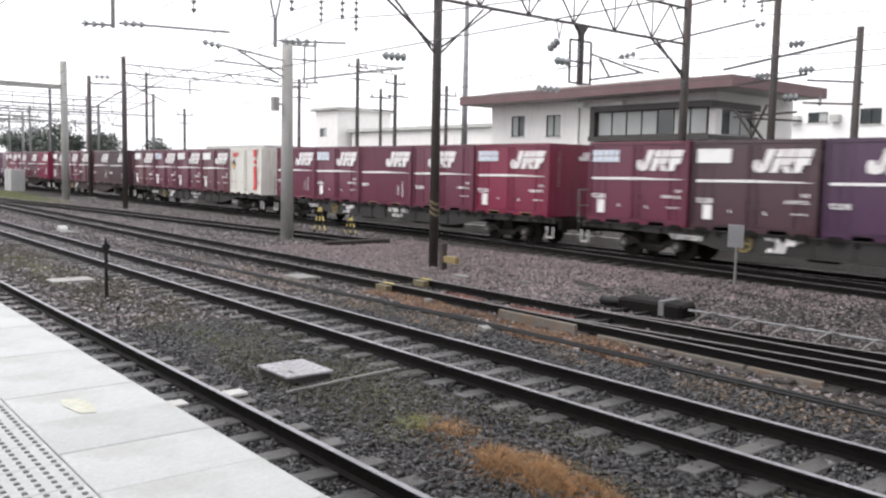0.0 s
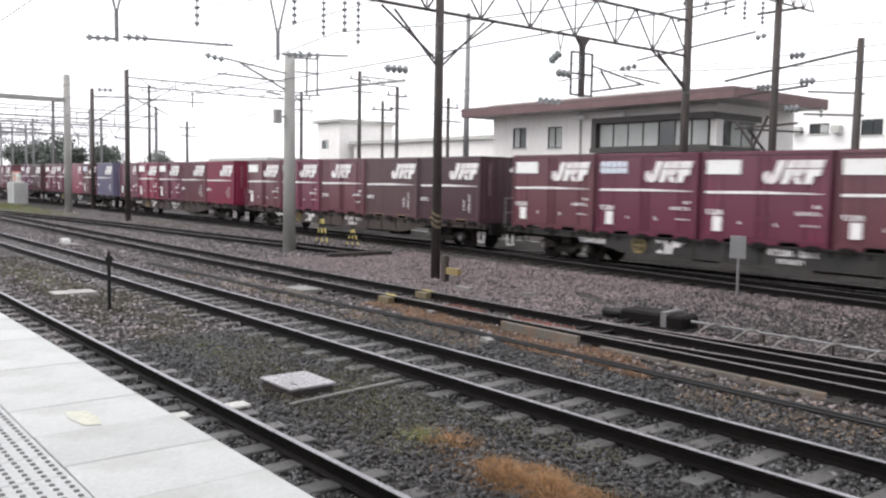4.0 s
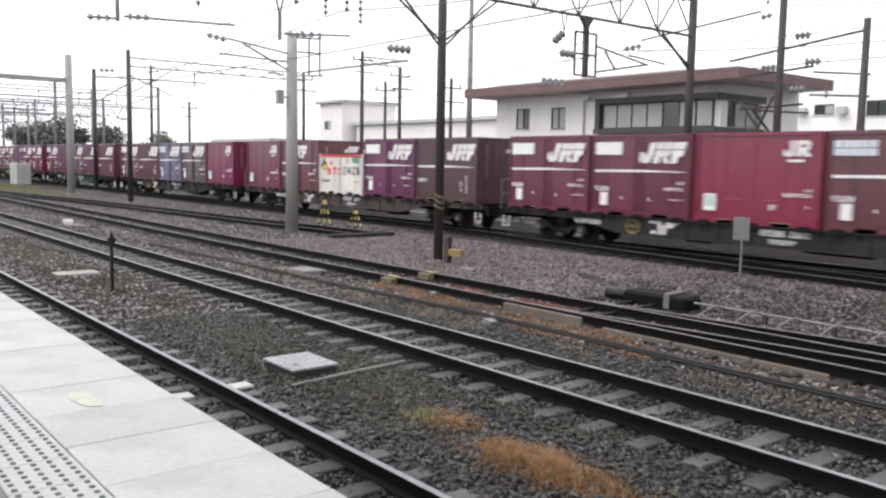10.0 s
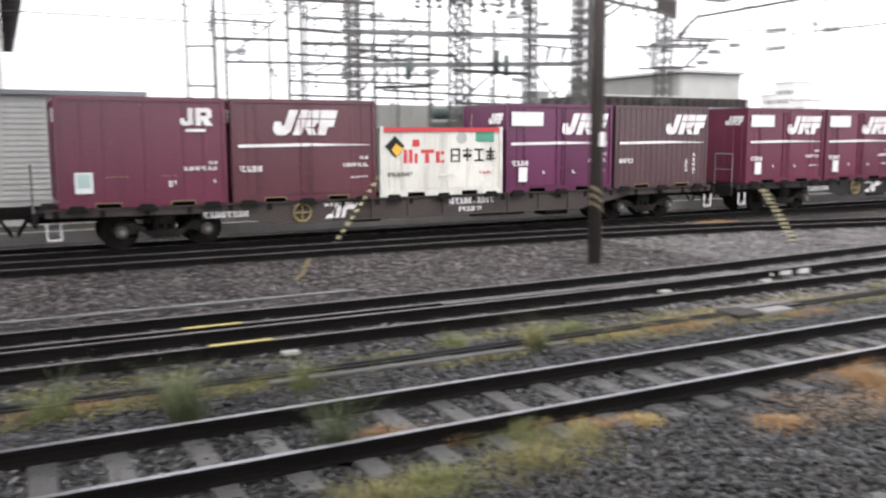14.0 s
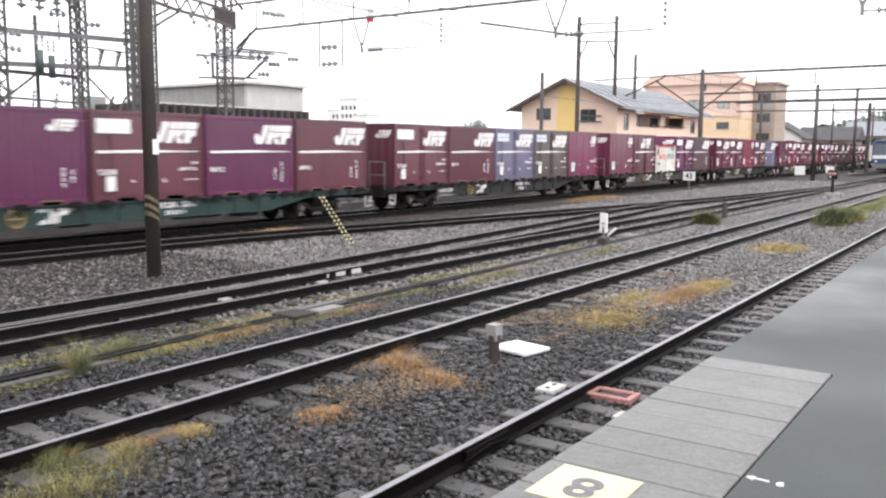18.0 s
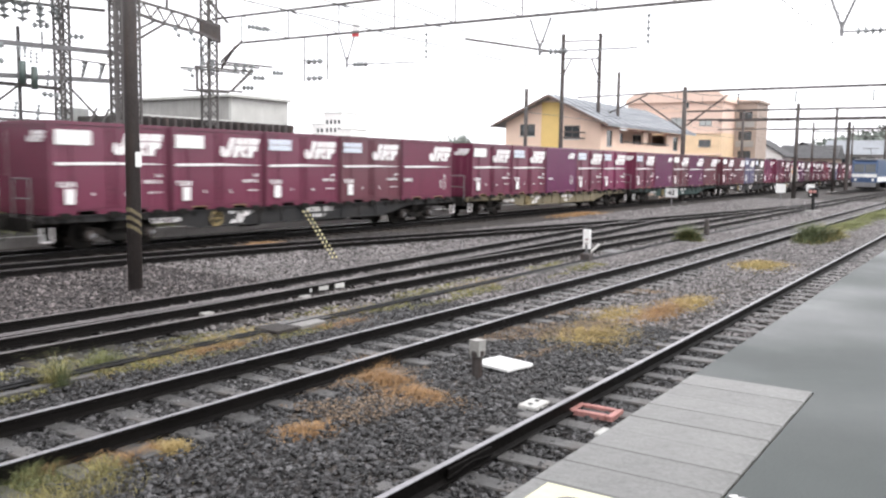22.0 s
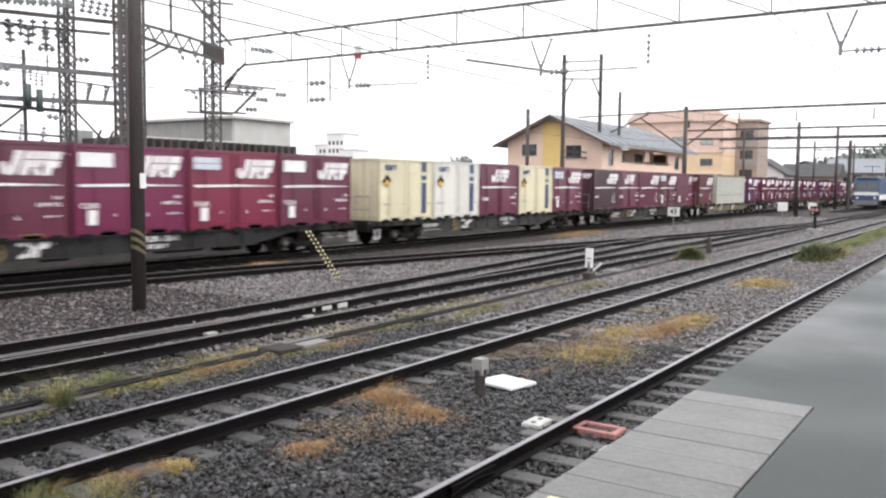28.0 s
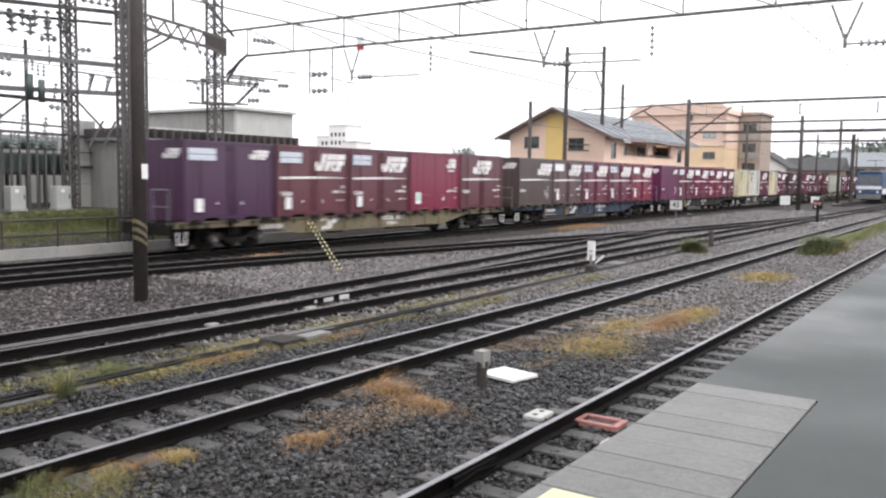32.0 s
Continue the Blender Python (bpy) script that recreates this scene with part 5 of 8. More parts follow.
insulator(pa, (-0.2, -0.9, 5.62), (-0.2, -1.65, 5.60), 0.12, 4)
insulator(pa, (0.5, 3.3, 5.1), (0.5, 4.3, 5.12), 0.10, 4)
insulator(pa, (0, -3.0, 7.1), (0, -3.0, 6.3), 0.07, 5)
insulator(pa, (0, -4.4, 7.1), (0, -4.4, 6.3), 0.07, 5)
for y in (-4.83, -8.53):
    part("drop_post", Geo().tube((0, y - 0.28, 7.2), (0, y, 6.0), 0.025, n=6).tube((0, y + 0.28, 7.2), (0, y, 6.0), 0.025, n=6).tube((0, y, 6.05), (0, y, 5.45), 0.045, n=6), M["steel_grey"], pa)
for y0, y1, z0, z1 in ((-9.1, -8.55, 5.47, 5.5), (-8.4, -5.96, 5.56, 5.66), (-4.7, -2.9, 5.6, 5.75)):
    part("arm", Geo().tube((0, y0, z0), (0, y1, z1), 0.025, n=6), M["steel_grey"], pa)
for y0, z0 in ((-8.35, 5.57), (-9.15, 5.47), (-4.6, 5.6)):
    insulator(pa, (0, y0, z0), (0, y0 + 0.5, z0 + 0.02), 0.08, 3)
for y, z in ((-6.8, 5.95), (-3.6, 6.15), (-2.6, 6.05)):
    insulator(pa, (0, y, 7.15), (0, y, z), 0.065, 7)
pd = pole("catenary_pole", "dark steel catenary pole behind the goods track", -18.5, 25.75, 10.5, 0.16, 0.13)
arms(pd, [((0, -0.1, 6.0), (0, -2.05, 7.05)), ((0, -0.1, 5.85), (0, -1.7, 7.0)), ((-2.2, 0, 7.1), (2.6, 0, 7.55)), ((-0.5, 0, 8.3), (1.8, 0, 8.5))], w=0.05)
insulator(pd, (-2.2, 0, 7.1), (-3.0, 0, 7.05), 0.11, 3)
insulator(pd, (2.6, 0, 7.55), (3.0, 0, 7.6), 0.1, 2)
# the drop frame that hangs from the gantry over the goods track
drop = thing("registration_frame", "dark steel drop frame with arms and insulators hung from a gantry", "catenary frame", at=pose(-18.5, 20.3, 0))
part("stem", Geo().prism([(-0.28, 7.0), (0.28, 7.0), (0.08, 6.75), (0.08, 5.2), (-0.08, 5.2), (-0.08, 6.75)], -0.06, 0.06, "x"), M["steel_dark"], drop)
g = Geo()
for yy in (-0.48, 0.48):
    g.bar((0, yy, 5.25), (0, yy, 6.55), 0.05)
for zz in (5.25, 5.9, 6.55):
    g.bar((0, -0.48, zz), (0, 0.48, zz), 0.05)
part("frame", g, M["steel_dark"], drop)
insulator(drop, (0, -0.5, 5.85), (0, -1.15, 5.85), 0.13, 3)
for a, b in (((0, 0.5, 6.2), (0.4, 2.6, 5.75)), ((0, 0.5, 5.4), (0.4, 2.4, 5.75)), ((0, 0.9, 6.1), (0.2, 1.2, 5.5)), ((0.3, 1.7, 6.0), (0.5, 3.3, 5.85))):
    part("arm", Geo().tube(a, b, 0.03, n=6), M["steel_dark"], drop)

# grey concrete pole with brackets
pb = pole("concrete_pole", "pale grey concrete catenary pole with bracket arms", -28.34, 15.48, 7.06, 0.24, 0.19, "concrete", 14, base=False)
for a, b in (((0.1, 0.2, 6.9), (0.1, 1.1, 6.95)), ((0.1, 0.2, 5.55), (0.1, 1.25, 5.62)), ((0.1, 1.1, 5.6), (0.1, 1.1, 7.1)), ((0.1, 0.65, 5.6), (0.1, 0.65, 7.0)), ((0.1, 0.2, 6.4), (0.1, 1.15, 6.42)),
             ((0.1, -0.2, 6.3), (0.1, -2.6, 6.6)), ((0.1, -0.2, 5.7), (0.1, -2.0, 6.5)), ((0.1, -0.2, 6.0), (0.2, -2.9, 6.05)), ((-0.1, -0.3, 5.55), (-0.1, -0.9, 5.6))):
    arms(pb, [(a, b)], "steel_grey", 0.05)
for yy in (0.35, 0.75, 1.1):
    insulator(pb, (0.1, yy, 7.15), (0.1, yy, 7.4), 0.1, 2)
insulator(pb, (0.1, -2.6, 6.75), (0.1, -3.3, 6.85), 0.12, 3)
part("junction_box", Geo().box(-0.1, 0.1, -0.62, -0.36, 4.7, 5.2, 0.02).box(-0.03, 0.03, -0.36, -0.15, 4.92, 4.98), M["concrete"], pb)

# further poles up the line
pc = pole("catenary_pole", "dark steel catenary pole with a long beam", -51.05, 17.18, 8.67, 0.16, 0.12)
truss(pc, 0.1, 11.5, 7.75, 8.25, step=1.4, w=0.06)
arms(pc, [((0, 0.1, 6.2), (0, 2.6, 7.7)), ((0, 0.1, 7.2), (0.3, 2.4, 6.2)), ((0, 0.1, 5.6), (0, 1.9, 6.3))])
insulator(pc, (0, 4.0, 7.9), (0, 4.0, 7.0), 0.1, 5)
pc2 = pole("catenary_pole", "dark steel catenary pole further up the line", -68.57, 20.41, 9.15, 0.18, 0.14)
arms(pc2, [((0, 0, 8.6), (0, 9.0, 8.7)), ((0, 0.1, 6.6), (0, 3.0, 8.5))], w=0.08)
insulator(pc2, (0, 0.4, 9.3), (0, 1.6, 9.35), 0.2, 3)
pc3 = pole("concrete_pole", "pale grey steel gantry pole with a plain beam", -63.46, 17.2, 9.47, 0.26, 0.22, "concrete", 14)
part("beam", Geo().box(-0.15, 0.15, -16.0, -0.2, 7.55 - GROUND, 7.85 - GROUND), M["concrete"], pc3)
for x, y, h, r in ((-42.8, 28, 8.9, 0.13), (-40.4, 28, 7.0, 0.10), (-39.0, 28, 7.7, 0.12), (-68.7, 28, 7.1, 0.12), (-77.4, 28, 10.7, 0.14), (-34.5, 28, 6.8, 0.10), (-49.7, 28, 8.2, 0.12), (-109.5, 28, 11.4, 0.18), (-92.0, 16.5, 9.0, 0.16), (-118.0, 14.5, 9.2, 0.18), (-130.0, 19.5, 9.0, 0.18)):
    q = pole("line_pole", "dark line pole beyond the goods track", x, y, h, r, r * 0.8)
    arms(q, [((0, -0.7, h - 0.5), (0, 0.7, h - 0.5)), ((0, -0.5, h - 1.2), (0, 0.9, h - 1.2))], w=0.06)
    insulator(q, (0, -0.6, h - 0.28), (0, -0.6, h - 0.05), 0.09, 2)
    insulator(q, (0, 0.6, h - 0.28), (0, 0.6, h - 0.05), 0.09, 2)
for x in (-92.0, -118.0, -130.0):
    q = thing("catenary_beam", "plain steel catenary beam over the far tracks", "catenary beam", at=pose(x, 0, 0))
    part("beam", Geo().bar((0, 2, 8.3), (0, 29, 8.3), 0.12), M["steel_dark"], q)
    part("beam", Geo().bar((0, 2, 7.4), (0, 29, 7.4), 0.07), M["steel_dark"], q)
beam1 = thing("catenary_beam", "light lattice beam behind the goods track", "catenary beam", at=pose(-42.8, 28, 0))
truss(beam1, -0.1, 2.6, 8.0, 8.4, 0.0, 0.9, 0.05)
part("beam", Geo().bar((-6.5, 0, 8.15), (4.5, 0, 8.0), 0.10), M["steel_grey"], beam1)
e2 = pole("line_pole", "tall dark line pole crowded with crossarms and insulators", -16.43, 28, 10.0, 0.15, 0.12)
arms(e2, [((-2.0, 0, 6.35), (2.8, 0, 6.95)), ((-1.4, 0, 5.75), (1.2, 0, 5.95)), ((-0.8, 0, 8.6), (0.9, 0, 8.6)), ((-1.5, 0, 4.6), (0.9, 0, 4.7)), ((-0.8, 0, 3.8), (-0.2, 0, 5.0)), ((-1.5, 0, 4.9), (-0.7, 0, 3.9))], w=0.07)
truss(e2, -1.2, 2.4, 8.9, 9.4, 0.0, 0.7, 0.05)
for dx, z in ((0.5, 7.2), (0.9, 6.3), (-0.7, 6.2), (0.4, 5.4)):
    insulator(e2, (dx, 0, z), (dx + 0.55, 0, z), 0.14, 3)
for k in range(5):
    insulator(e2, (0, -1.0 - 1.1 * k, 9.0), (0, -1.0 - 1.1 * k, 8.2), 0.08, 5)
part("arm", Geo().bar((0, -6.5, 9.2), (0, 0, 9.2), 0.06), M["steel_dark"], e2)
f2 = pole("line_pole", "dark line pole with stepped crossarms", -13.52, 28, 7.33, 0.15, 0.11)
arms(f2, [((-1.7, 0, 5.75), (0.2, 0, 5.55)), ((-1.8, 0, 5.0), (0.2, 0, 4.85))], w=0.06)
insulator(f2, (-1.2, 0, 5.45), (-1.2, 0, 5.05), 0.08, 3)
thick = pole("line_pole", "stout dark post behind the goods track", -8.2, 29.0, 6.0, 0.19, 0.17)
part("cap", Geo().tube((0, 0, 6.2), (0, 0, 6.32), 0.20, 0.16, n=10), M["steel_dark"], thick)
slim = pole("lamp_post", "slim pale tapering post behind the goods track", -8.95, 28.6, 11.0, 0.12, 0.08, "concrete_pale", category="post")
part("arm", Geo().tube((0, 0, 11.1), (1.3, -0.4, 11.4), 0.04, n=6), M["concrete_pale"], slim)
for x, z0, z1 in ((-73, 6.6, 7.6), (-80, 7.2, 8.4), (-88, 6.4, 7.4), (-99, 7.0, 8.0), (-106, 6.2, 7.6), (-115, 7.4, 8.6), (-126, 6.6, 8.0), (-140, 7.0, 8.6)):
    far_beam = thing("catenary_beam", "weathered grey catenary beam with hangers far up the line", "catenary beam", "far beams", at=pose(x, 0, 0))
    part("beam", Geo().bar((0, 12, z0), (0, 27, z0), 0.09), M["steel_grey"], far_beam)
    part("beam", Geo().bar((0, 12, z1), (0, 27, z1), 0.07), M["steel_grey"], far_beam)
    for y in (12, 27):
        part("post", Geo().tube((0, y, GROUND - 0.2), (0, y, z1 + 0.9), 0.15, 0.12, n=8), M["steel_grey"], far_beam)
    for y in (14.5, 17.5, 20.5, 23.5):
        part("hanger", Geo().bar((0, y - 0.5, z0), (0, y, z0 - 0.9), 0.05).bar((0, y + 0.5, z0), (0, y, z0 - 0.9), 0.05).bar((0, y, z0), (0, y, z1), 0.05), M["steel_grey"], far_beam)
        insulator(far_beam, (0, y, z0 - 0.9), (0, y + 0.8, z0 - 0.95), 0.13, 3)
for x, y, h, a in ((-84, 24.8, 8.6, 1.6), (-101, 17.2, 8.8, 2.4), (-108, 24.6, 8.2, 1.8), (-112, 12.8, 8.4, 2.2), (-124, 25.2, 9.0, 2.0), (-137, 16.0, 8.6, 2.6), (-146, 24.0, 9.2, 2.2), (-155, 13.5, 8.8, 2.4)):
    q = pole("catenary_pole", "weathered grey catenary pole far up the line", x, y, h, 0.17, 0.13, "steel_grey")
    arms(q, [((0, -a, h - 2.2), (0, a, h - 2.2)), ((0, 0, h - 3.4), (0, a, h - 2.3)), ((0, 0, h - 3.4), (0, -a, h - 2.3)), ((-1.2, 0, h - 0.6), (1.2, 0, h - 0.6))], "steel_grey", 0.07)
    for s in (-1, 1):
        insulator(q, (0, s * a * 0.7, h - 2.2), (0, s * a * 0.7, h - 2.9), 0.12, 3)
mast = pole("light_mast", "slim pale floodlight mast far behind the office", -53.0, 45, 16.0, 0.28, 0.16, "steel_grey", category="mast")

# pole by the white marker, with lattice masts of the feeding station behind
pe = pole("catenary_pole", "dark steel pole with a white tag and worn yellow bands", 11.3, 15.0, 11.0, 0.145, 0.13, base=False)
part("tag", Geo().box(-0.07, 0.07, -0.19, -0.175, 2.32 - GROUND, 2.62 - GROUND), M["white"], pe, "small white number tag")
stripes(pe, 0.149, 1.0, 1.5, 3)


def lattice_mast(x, y, top, w=0.62, label="weathered steel lattice mast", bands=False, dx=0.0):
    m = thing("lattice_mast", label, "lattice mast", "lattice masts", at=pose(x, y, GROUND))
    h = top - GROUND
    for sx in (-1, 1):
        for sy in (-1, 1):
            part("leg", Geo().bar((dx + sx * w / 2, sy * w / 2, -0.2), (dx + sx * w / 2, sy * w / 2, h), 0.07), M["steel_lattice"], m)
    g = Geo()
    n = int(h / (0.62 * w + 0.12))
    for i in range(n):
        a, b = h * i / n, h * (i + 1) / n
        for s in (-1, 1):
            g.bar((dx - w / 2, s * w / 2, a), (dx + w / 2, s * w / 2, b), 0.034).bar((dx + w / 2, s * w / 2, a), (dx - w / 2, s * w / 2, b), 0.034)
            g.bar((dx + s * w / 2, -w / 2, a), (dx + s * w / 2, w / 2, b), 0.034)
    tagged(part("lacing", g, M["steel_lattice"], m), kind="stuff")
    part("footing", Geo().box(-w * 0.8, w * 0.8, -w * 0.8, w * 0.8, -0.3, 0.12, 0.03), M["concrete"], m)
    if bands:
        g = Geo()
        for i in range(3):
            g.box(-w / 2 - 0.04, w / 2 + 0.04, -w / 2 - 0.04, -w / 2 - 0.03, 0.75 + 0.3 * i, 0.9 + 0.3 * i)
        part("warning_band", g, M["yellow_edge"], m)
        part("tag", Geo().box(0.0, 0.14, -w / 2 - 0.06, -w / 2 - 0.045, 2.5, 2.85), M["white"], m)
    return m


l1 = lattice_mast(18.85, 25.3, 11.5, 0.50, "weathered steel lattice mast with worn yellow bands", True)
l2 = lattice_mast(23.9, 26.6, 11.5, 0.42, dx=-0.45)
l3 = lattice_mast(18.25, 28.2, 10.5, 0.36)
l4 = lattice_mast(15.1, 28.0, 10.5, 0.56)
l5 = lattice_mast(11.0, 28.0, 9.5, 0.34)
lattice_mast(18.13, 25.0, 11.5, 0.26, "slim lattice mast close beside a heavier one")
gird = thing("mast_girder", "heavy dark girder with a deepened end between two masts", "girder", at=pose(0, 26.0, 0))
for pts, w in ((((18.7, 7.70), (20.8, 7.36), (22.6, 7.22), (23.4, 7.02)), 0.10), (((18.7, 8.05), (21.5, 7.84), (23.5, 7.62)), 0.09)):
    for a, b in zip(pts, pts[1:]):
        part("chord", Geo().bar((a[0], 0, a[1]), (b[0], 0, b[1]), w), M["steel_lattice"], gird)
for k in range(7):
    x = 18.8 + 0.6 * k
    part("lacing_bar", Geo().bar((x, 0, 8.03 - 0.078 * (x - 18.5)), (x + 0.3, 0, 7.70 - 0.125 * (x - 18.2)), 0.05).bar((x + 0.3, 0, 7.70 - 0.125 * (x - 18.2)), (x + 0.6, 0, 8.0 - 0.078 * (x - 18.0)), 0.05), M["steel_lattice"], gird)
part("end_plate", Geo().prism([(22.5, 7.26), (23.1, 7.08), (23.48, 6.98), (23.48, 7.58), (22.5, 7.66)], -0.05, 0.05, "y"), M["steel_dark"], gird)
for a, b in (((18.5, 6.3), (20.4, 7.35)), ((18.5, 5.9), (20.9, 7.35)), ((18.5, 8.9), (24.0, 9.4)), ((21.0, 7.9), (21.0, 9.1)), ((22.0, 9.2), (23.9, 7.8))):
    part("strut", Geo().bar((a[0], 0, a[1]), (b[0], 0, b[1]), 0.07), M["steel_lattice"], gird)
for x, z in ((21.2, 7.3), (21.9, 7.25), (22.3, 7.0), (21.8, 5.9)):
    insulator(gird, (x, -0.15, z), (x + 0.25, -0.15, z - 0.4), 0.10, 2)
truss(l2, -1.35, -38.0, 7.0, 8.02, step=2.3, w=0.075, mat="steel_lattice", single=True)
arms(l2, [((0, -0.2, 6.35), (0, -1.35, 7.05)), ((0, -0.2, 6.1), (0, -1.0, 6.9)), ((0, 0.3, 8.02), (0, -1.4, 8.02))], w=0.07)
for yy in (-6.6, -14.2, -22.6):
    part("drop_post", Geo().tube((0, yy - 0.35, 7.1), (0, yy, 6.2), 0.03, n=6).tube((0, yy + 0.35, 7.1), (0, yy, 6.2), 0.03, n=6).tube((0, yy, 6.35), (0, yy, 6.0), 0.045, n=6), M["steel_grey"], l2)
    part("arm", Geo().tube((0, yy, 6.1), (-0.3, yy - 3.2, 6.0), 0.022, n=5), M["steel_grey"], l2)
    insulator(l2, (0, yy - 0.3, 6.1), (0, yy - 0.95, 6.08), 0.10, 4)
for yy in (-10.0, -17.6, -24.0):
    insulator(l2, (0, yy, 7.0), (0, yy, 6.1), 0.065, 5)
for yy in (-4.6, -5.7):
    part("hanger", Geo().tube((0, yy, 7.2), (0, yy, 5.6), 0.03, n=5), M["steel_grey"], l2)
insulator(l2, (0, -4.7, 6.3), (0, -5.5, 6.3), 0.11, 3)
insulator(l2, (0, -4.7, 5.7), (0, -5.5, 5.7), 0.11, 3)
part("tag", Geo().box(-0.02, 0.02, -7.15, -6.85, 7.0, 7.5), M["white"], l2, "small red and white tag")
part("tag", Geo().box(-0.026, -0.02, -7.15, -6.85, 7.05, 7.2), M["red_paint"], l2)
# the switch platform round the mast
for z, a, b in ((6.0, -1.5, 1.5), (5.15, -1.4, 0.9), (6.3, -0.2, 2.6)):
    arms(l2, [((a, -0.4, z), (b, -0.4, z + 0.08)), ((a, 0.4, z), (b, 0.4, z + 0.08))], "steel_lattice", 0.07)
for a, b in (((-1.4, -0.4, 5.15), (-1.4, -0.4, 6.05)), ((0.3, -0.4, 5.2), (1.4, -0.4, 6.1))):
    arms(l2, [(a, b)], "steel_lattice", 0.08)
for dx in (-1.2, -0.7, 0.5, 0.95, 1.35):
    insulator(l2, (dx, -0.4, 6.1), (dx + 0.1, -0.4, 6.6), 0.11, 3)
for dx, z in ((1.5, 6.05), (0.9, 5.6), (2.6, 6.35), (1.2, 8.05), (1.8, 8.05)):
    insulator(l2, (dx, -0.4, z), (dx + 0.6, -0.45, z + 0.03), 0.11, 3)

# down the line
pf = pole("catenary_pole", "dark steel catenary pole with braced arms", 65.35, 21.18, 8.59, 0.2, 0.15)
arms(pf, [((0, 0, 8.25), (0, 9.0, 8.05)), ((0, 0.1, 5.4), (0, 3.6, 7.8)), ((0, -0.1, 5.6), (0, -3.2, 7.9)), ((0, 6.5, 6.6), (0, 3.0, 8.1))], w=0.1)
part("beam", Geo().bar((0, -22.0, 8.25 - GROUND), (0, 0, 8.25 - GROUND), 0.16), M["steel_dark"], pf)
for yy in (-4.0, -8.0, -13.0, -17.0):
    insulator(pf, (0, yy, 8.2), (0, yy, 7.4), 0.12, 4)
pg = pole("catenary_pole", "dark steel catenary pole down the line", 80.85, 15.98, 8.25, 0.2, 0.15)
part("beam", Geo().bar((0, -18.0, 7.75 - GROUND), (0, 10.0, 7.75 - GROUND), 0.16).bar((0, -18.0, 6.9 - GROUND), (0, 10.0, 6.9 - GROUND), 0.10), M["steel_dark"], pg)
ph = pole("catenary_pole", "pair of dark catenary poles far down the line", 111.8, 17.6, 9.65, 0.20, 0.16)
part("shaft", Geo().tube((1.0, -1.3, -0.2), (1.0, -1.3, 8.4), 0.24, 0.2, n=8), M["steel_dark"], ph)
part("beam", Geo().bar((0, -22.0, 8.7), (0, 14.0, 8.7), 0.2).bar((0, -22.0, 7.6), (0, 14.0, 7.6), 0.12), M["steel_dark"], ph)
for x, y, h in ((96, 24.5, 8.8), (138, 15, 9.4), (150, 21, 9.6), (170, 17, 9.5), (128, 23, 9.0)):
    q = pole("line_pole", "dark pole far down the line", x, y, h, 0.16, 0.13)
    part("beam", Geo().bar((0, -14.0, h - 0.8), (0, 6.0, h - 0.8), 0.14), M["steel_dark"], q)
twin = thing("twin_pole", "pair of tall dark poles joined by crossbars and a platform", "line pole", at=pose(55.9, 27.0, GROUND))
for dx, top in ((0, 11.9), (6.5, 12.8)):
    part("shaft", Geo().tube((dx, 0, -0.2), (dx, 0, top), 0.17, 0.14, n=8), M["steel_dark"], twin)
for za, zb in ((11.4, 12.3), (10.2, 10.9), (5.1, 5.2), (4.7, 4.75)):
    part("crossbar", Geo().bar((0, 0, za), (6.5, 0, zb), 0.1), M["steel_dark"], twin)
for a, b in (((0, 0, 9.0), (1.4, 0, 10.3)), ((6.5, 0, 9.4), (5.0, 0, 10.7))):
    part("brace", Geo().bar(a, b, 0.08), M["steel_dark"], twin)
part("beam", Geo().bar((-13.0, 0, 9.9), (0, 0, 10.6), 0.12), M["steel_dark"], twin)
pole("line_pole", "slim dark pole beside the twin poles", 66.4, 27.0, 10.1, 0.16, 0.12)
pole("line_pole", "slim dark pole before the orange house", 53.0, 28.3, 7.7, 0.14, 0.12)

WIRES = [("contact wire and messenger over the through track", Y2, 5.2, 6.1), ("contact wire and messenger over the yard track", Y3, 5.2, 6.1), ("contact wire and messenger over the platform track", Y1, 5.2, 6.1), ("contact wire and messenger over the goods track", YT, 5.25, 6.15),
         ("feeder wires behind the goods track", 27.6, 7.0, 8.3)]
SUPPORT = [-130, -92, -63.5, -42.5, -18.5, 2.5, 24, 44, 65.4, 81, 112, 150]
for label, y, zc, zm in WIRES:
    w = thing("overhead_wire", label, "overhead wire", "overhead wires")
    part("contact_wire", Geo().path([(x, y + 0.18 * (-1) ** i, zc) for i, x in enumerate(SUPPORT)], 0.007 if y < 9 else 0.013, 5), M["wire"], w)
    pts, gd = [], Geo()
    for a, b in zip(SUPPORT, SUPPORT[1:]):
        for i in range(6):
            k = i / 6
            x, z = a + (b - a) * k, zm - (zm - zc) * 0.62 * 4 * k * (1 - k)
            pts.append((x, y, z))
            if i and y < 27:
                gd.tube((x, y, zc), (x, y, z), 0.004 if y < 9 else 0.007, n=4)
    part("messenger_wire", Geo().path(pts, 0.007 if y < 9 else 0.012, 5), M["wire"], w)
    if gd.v:
        tagged(part("dropper_wire", gd, M["wire"], w), kind="stuff")


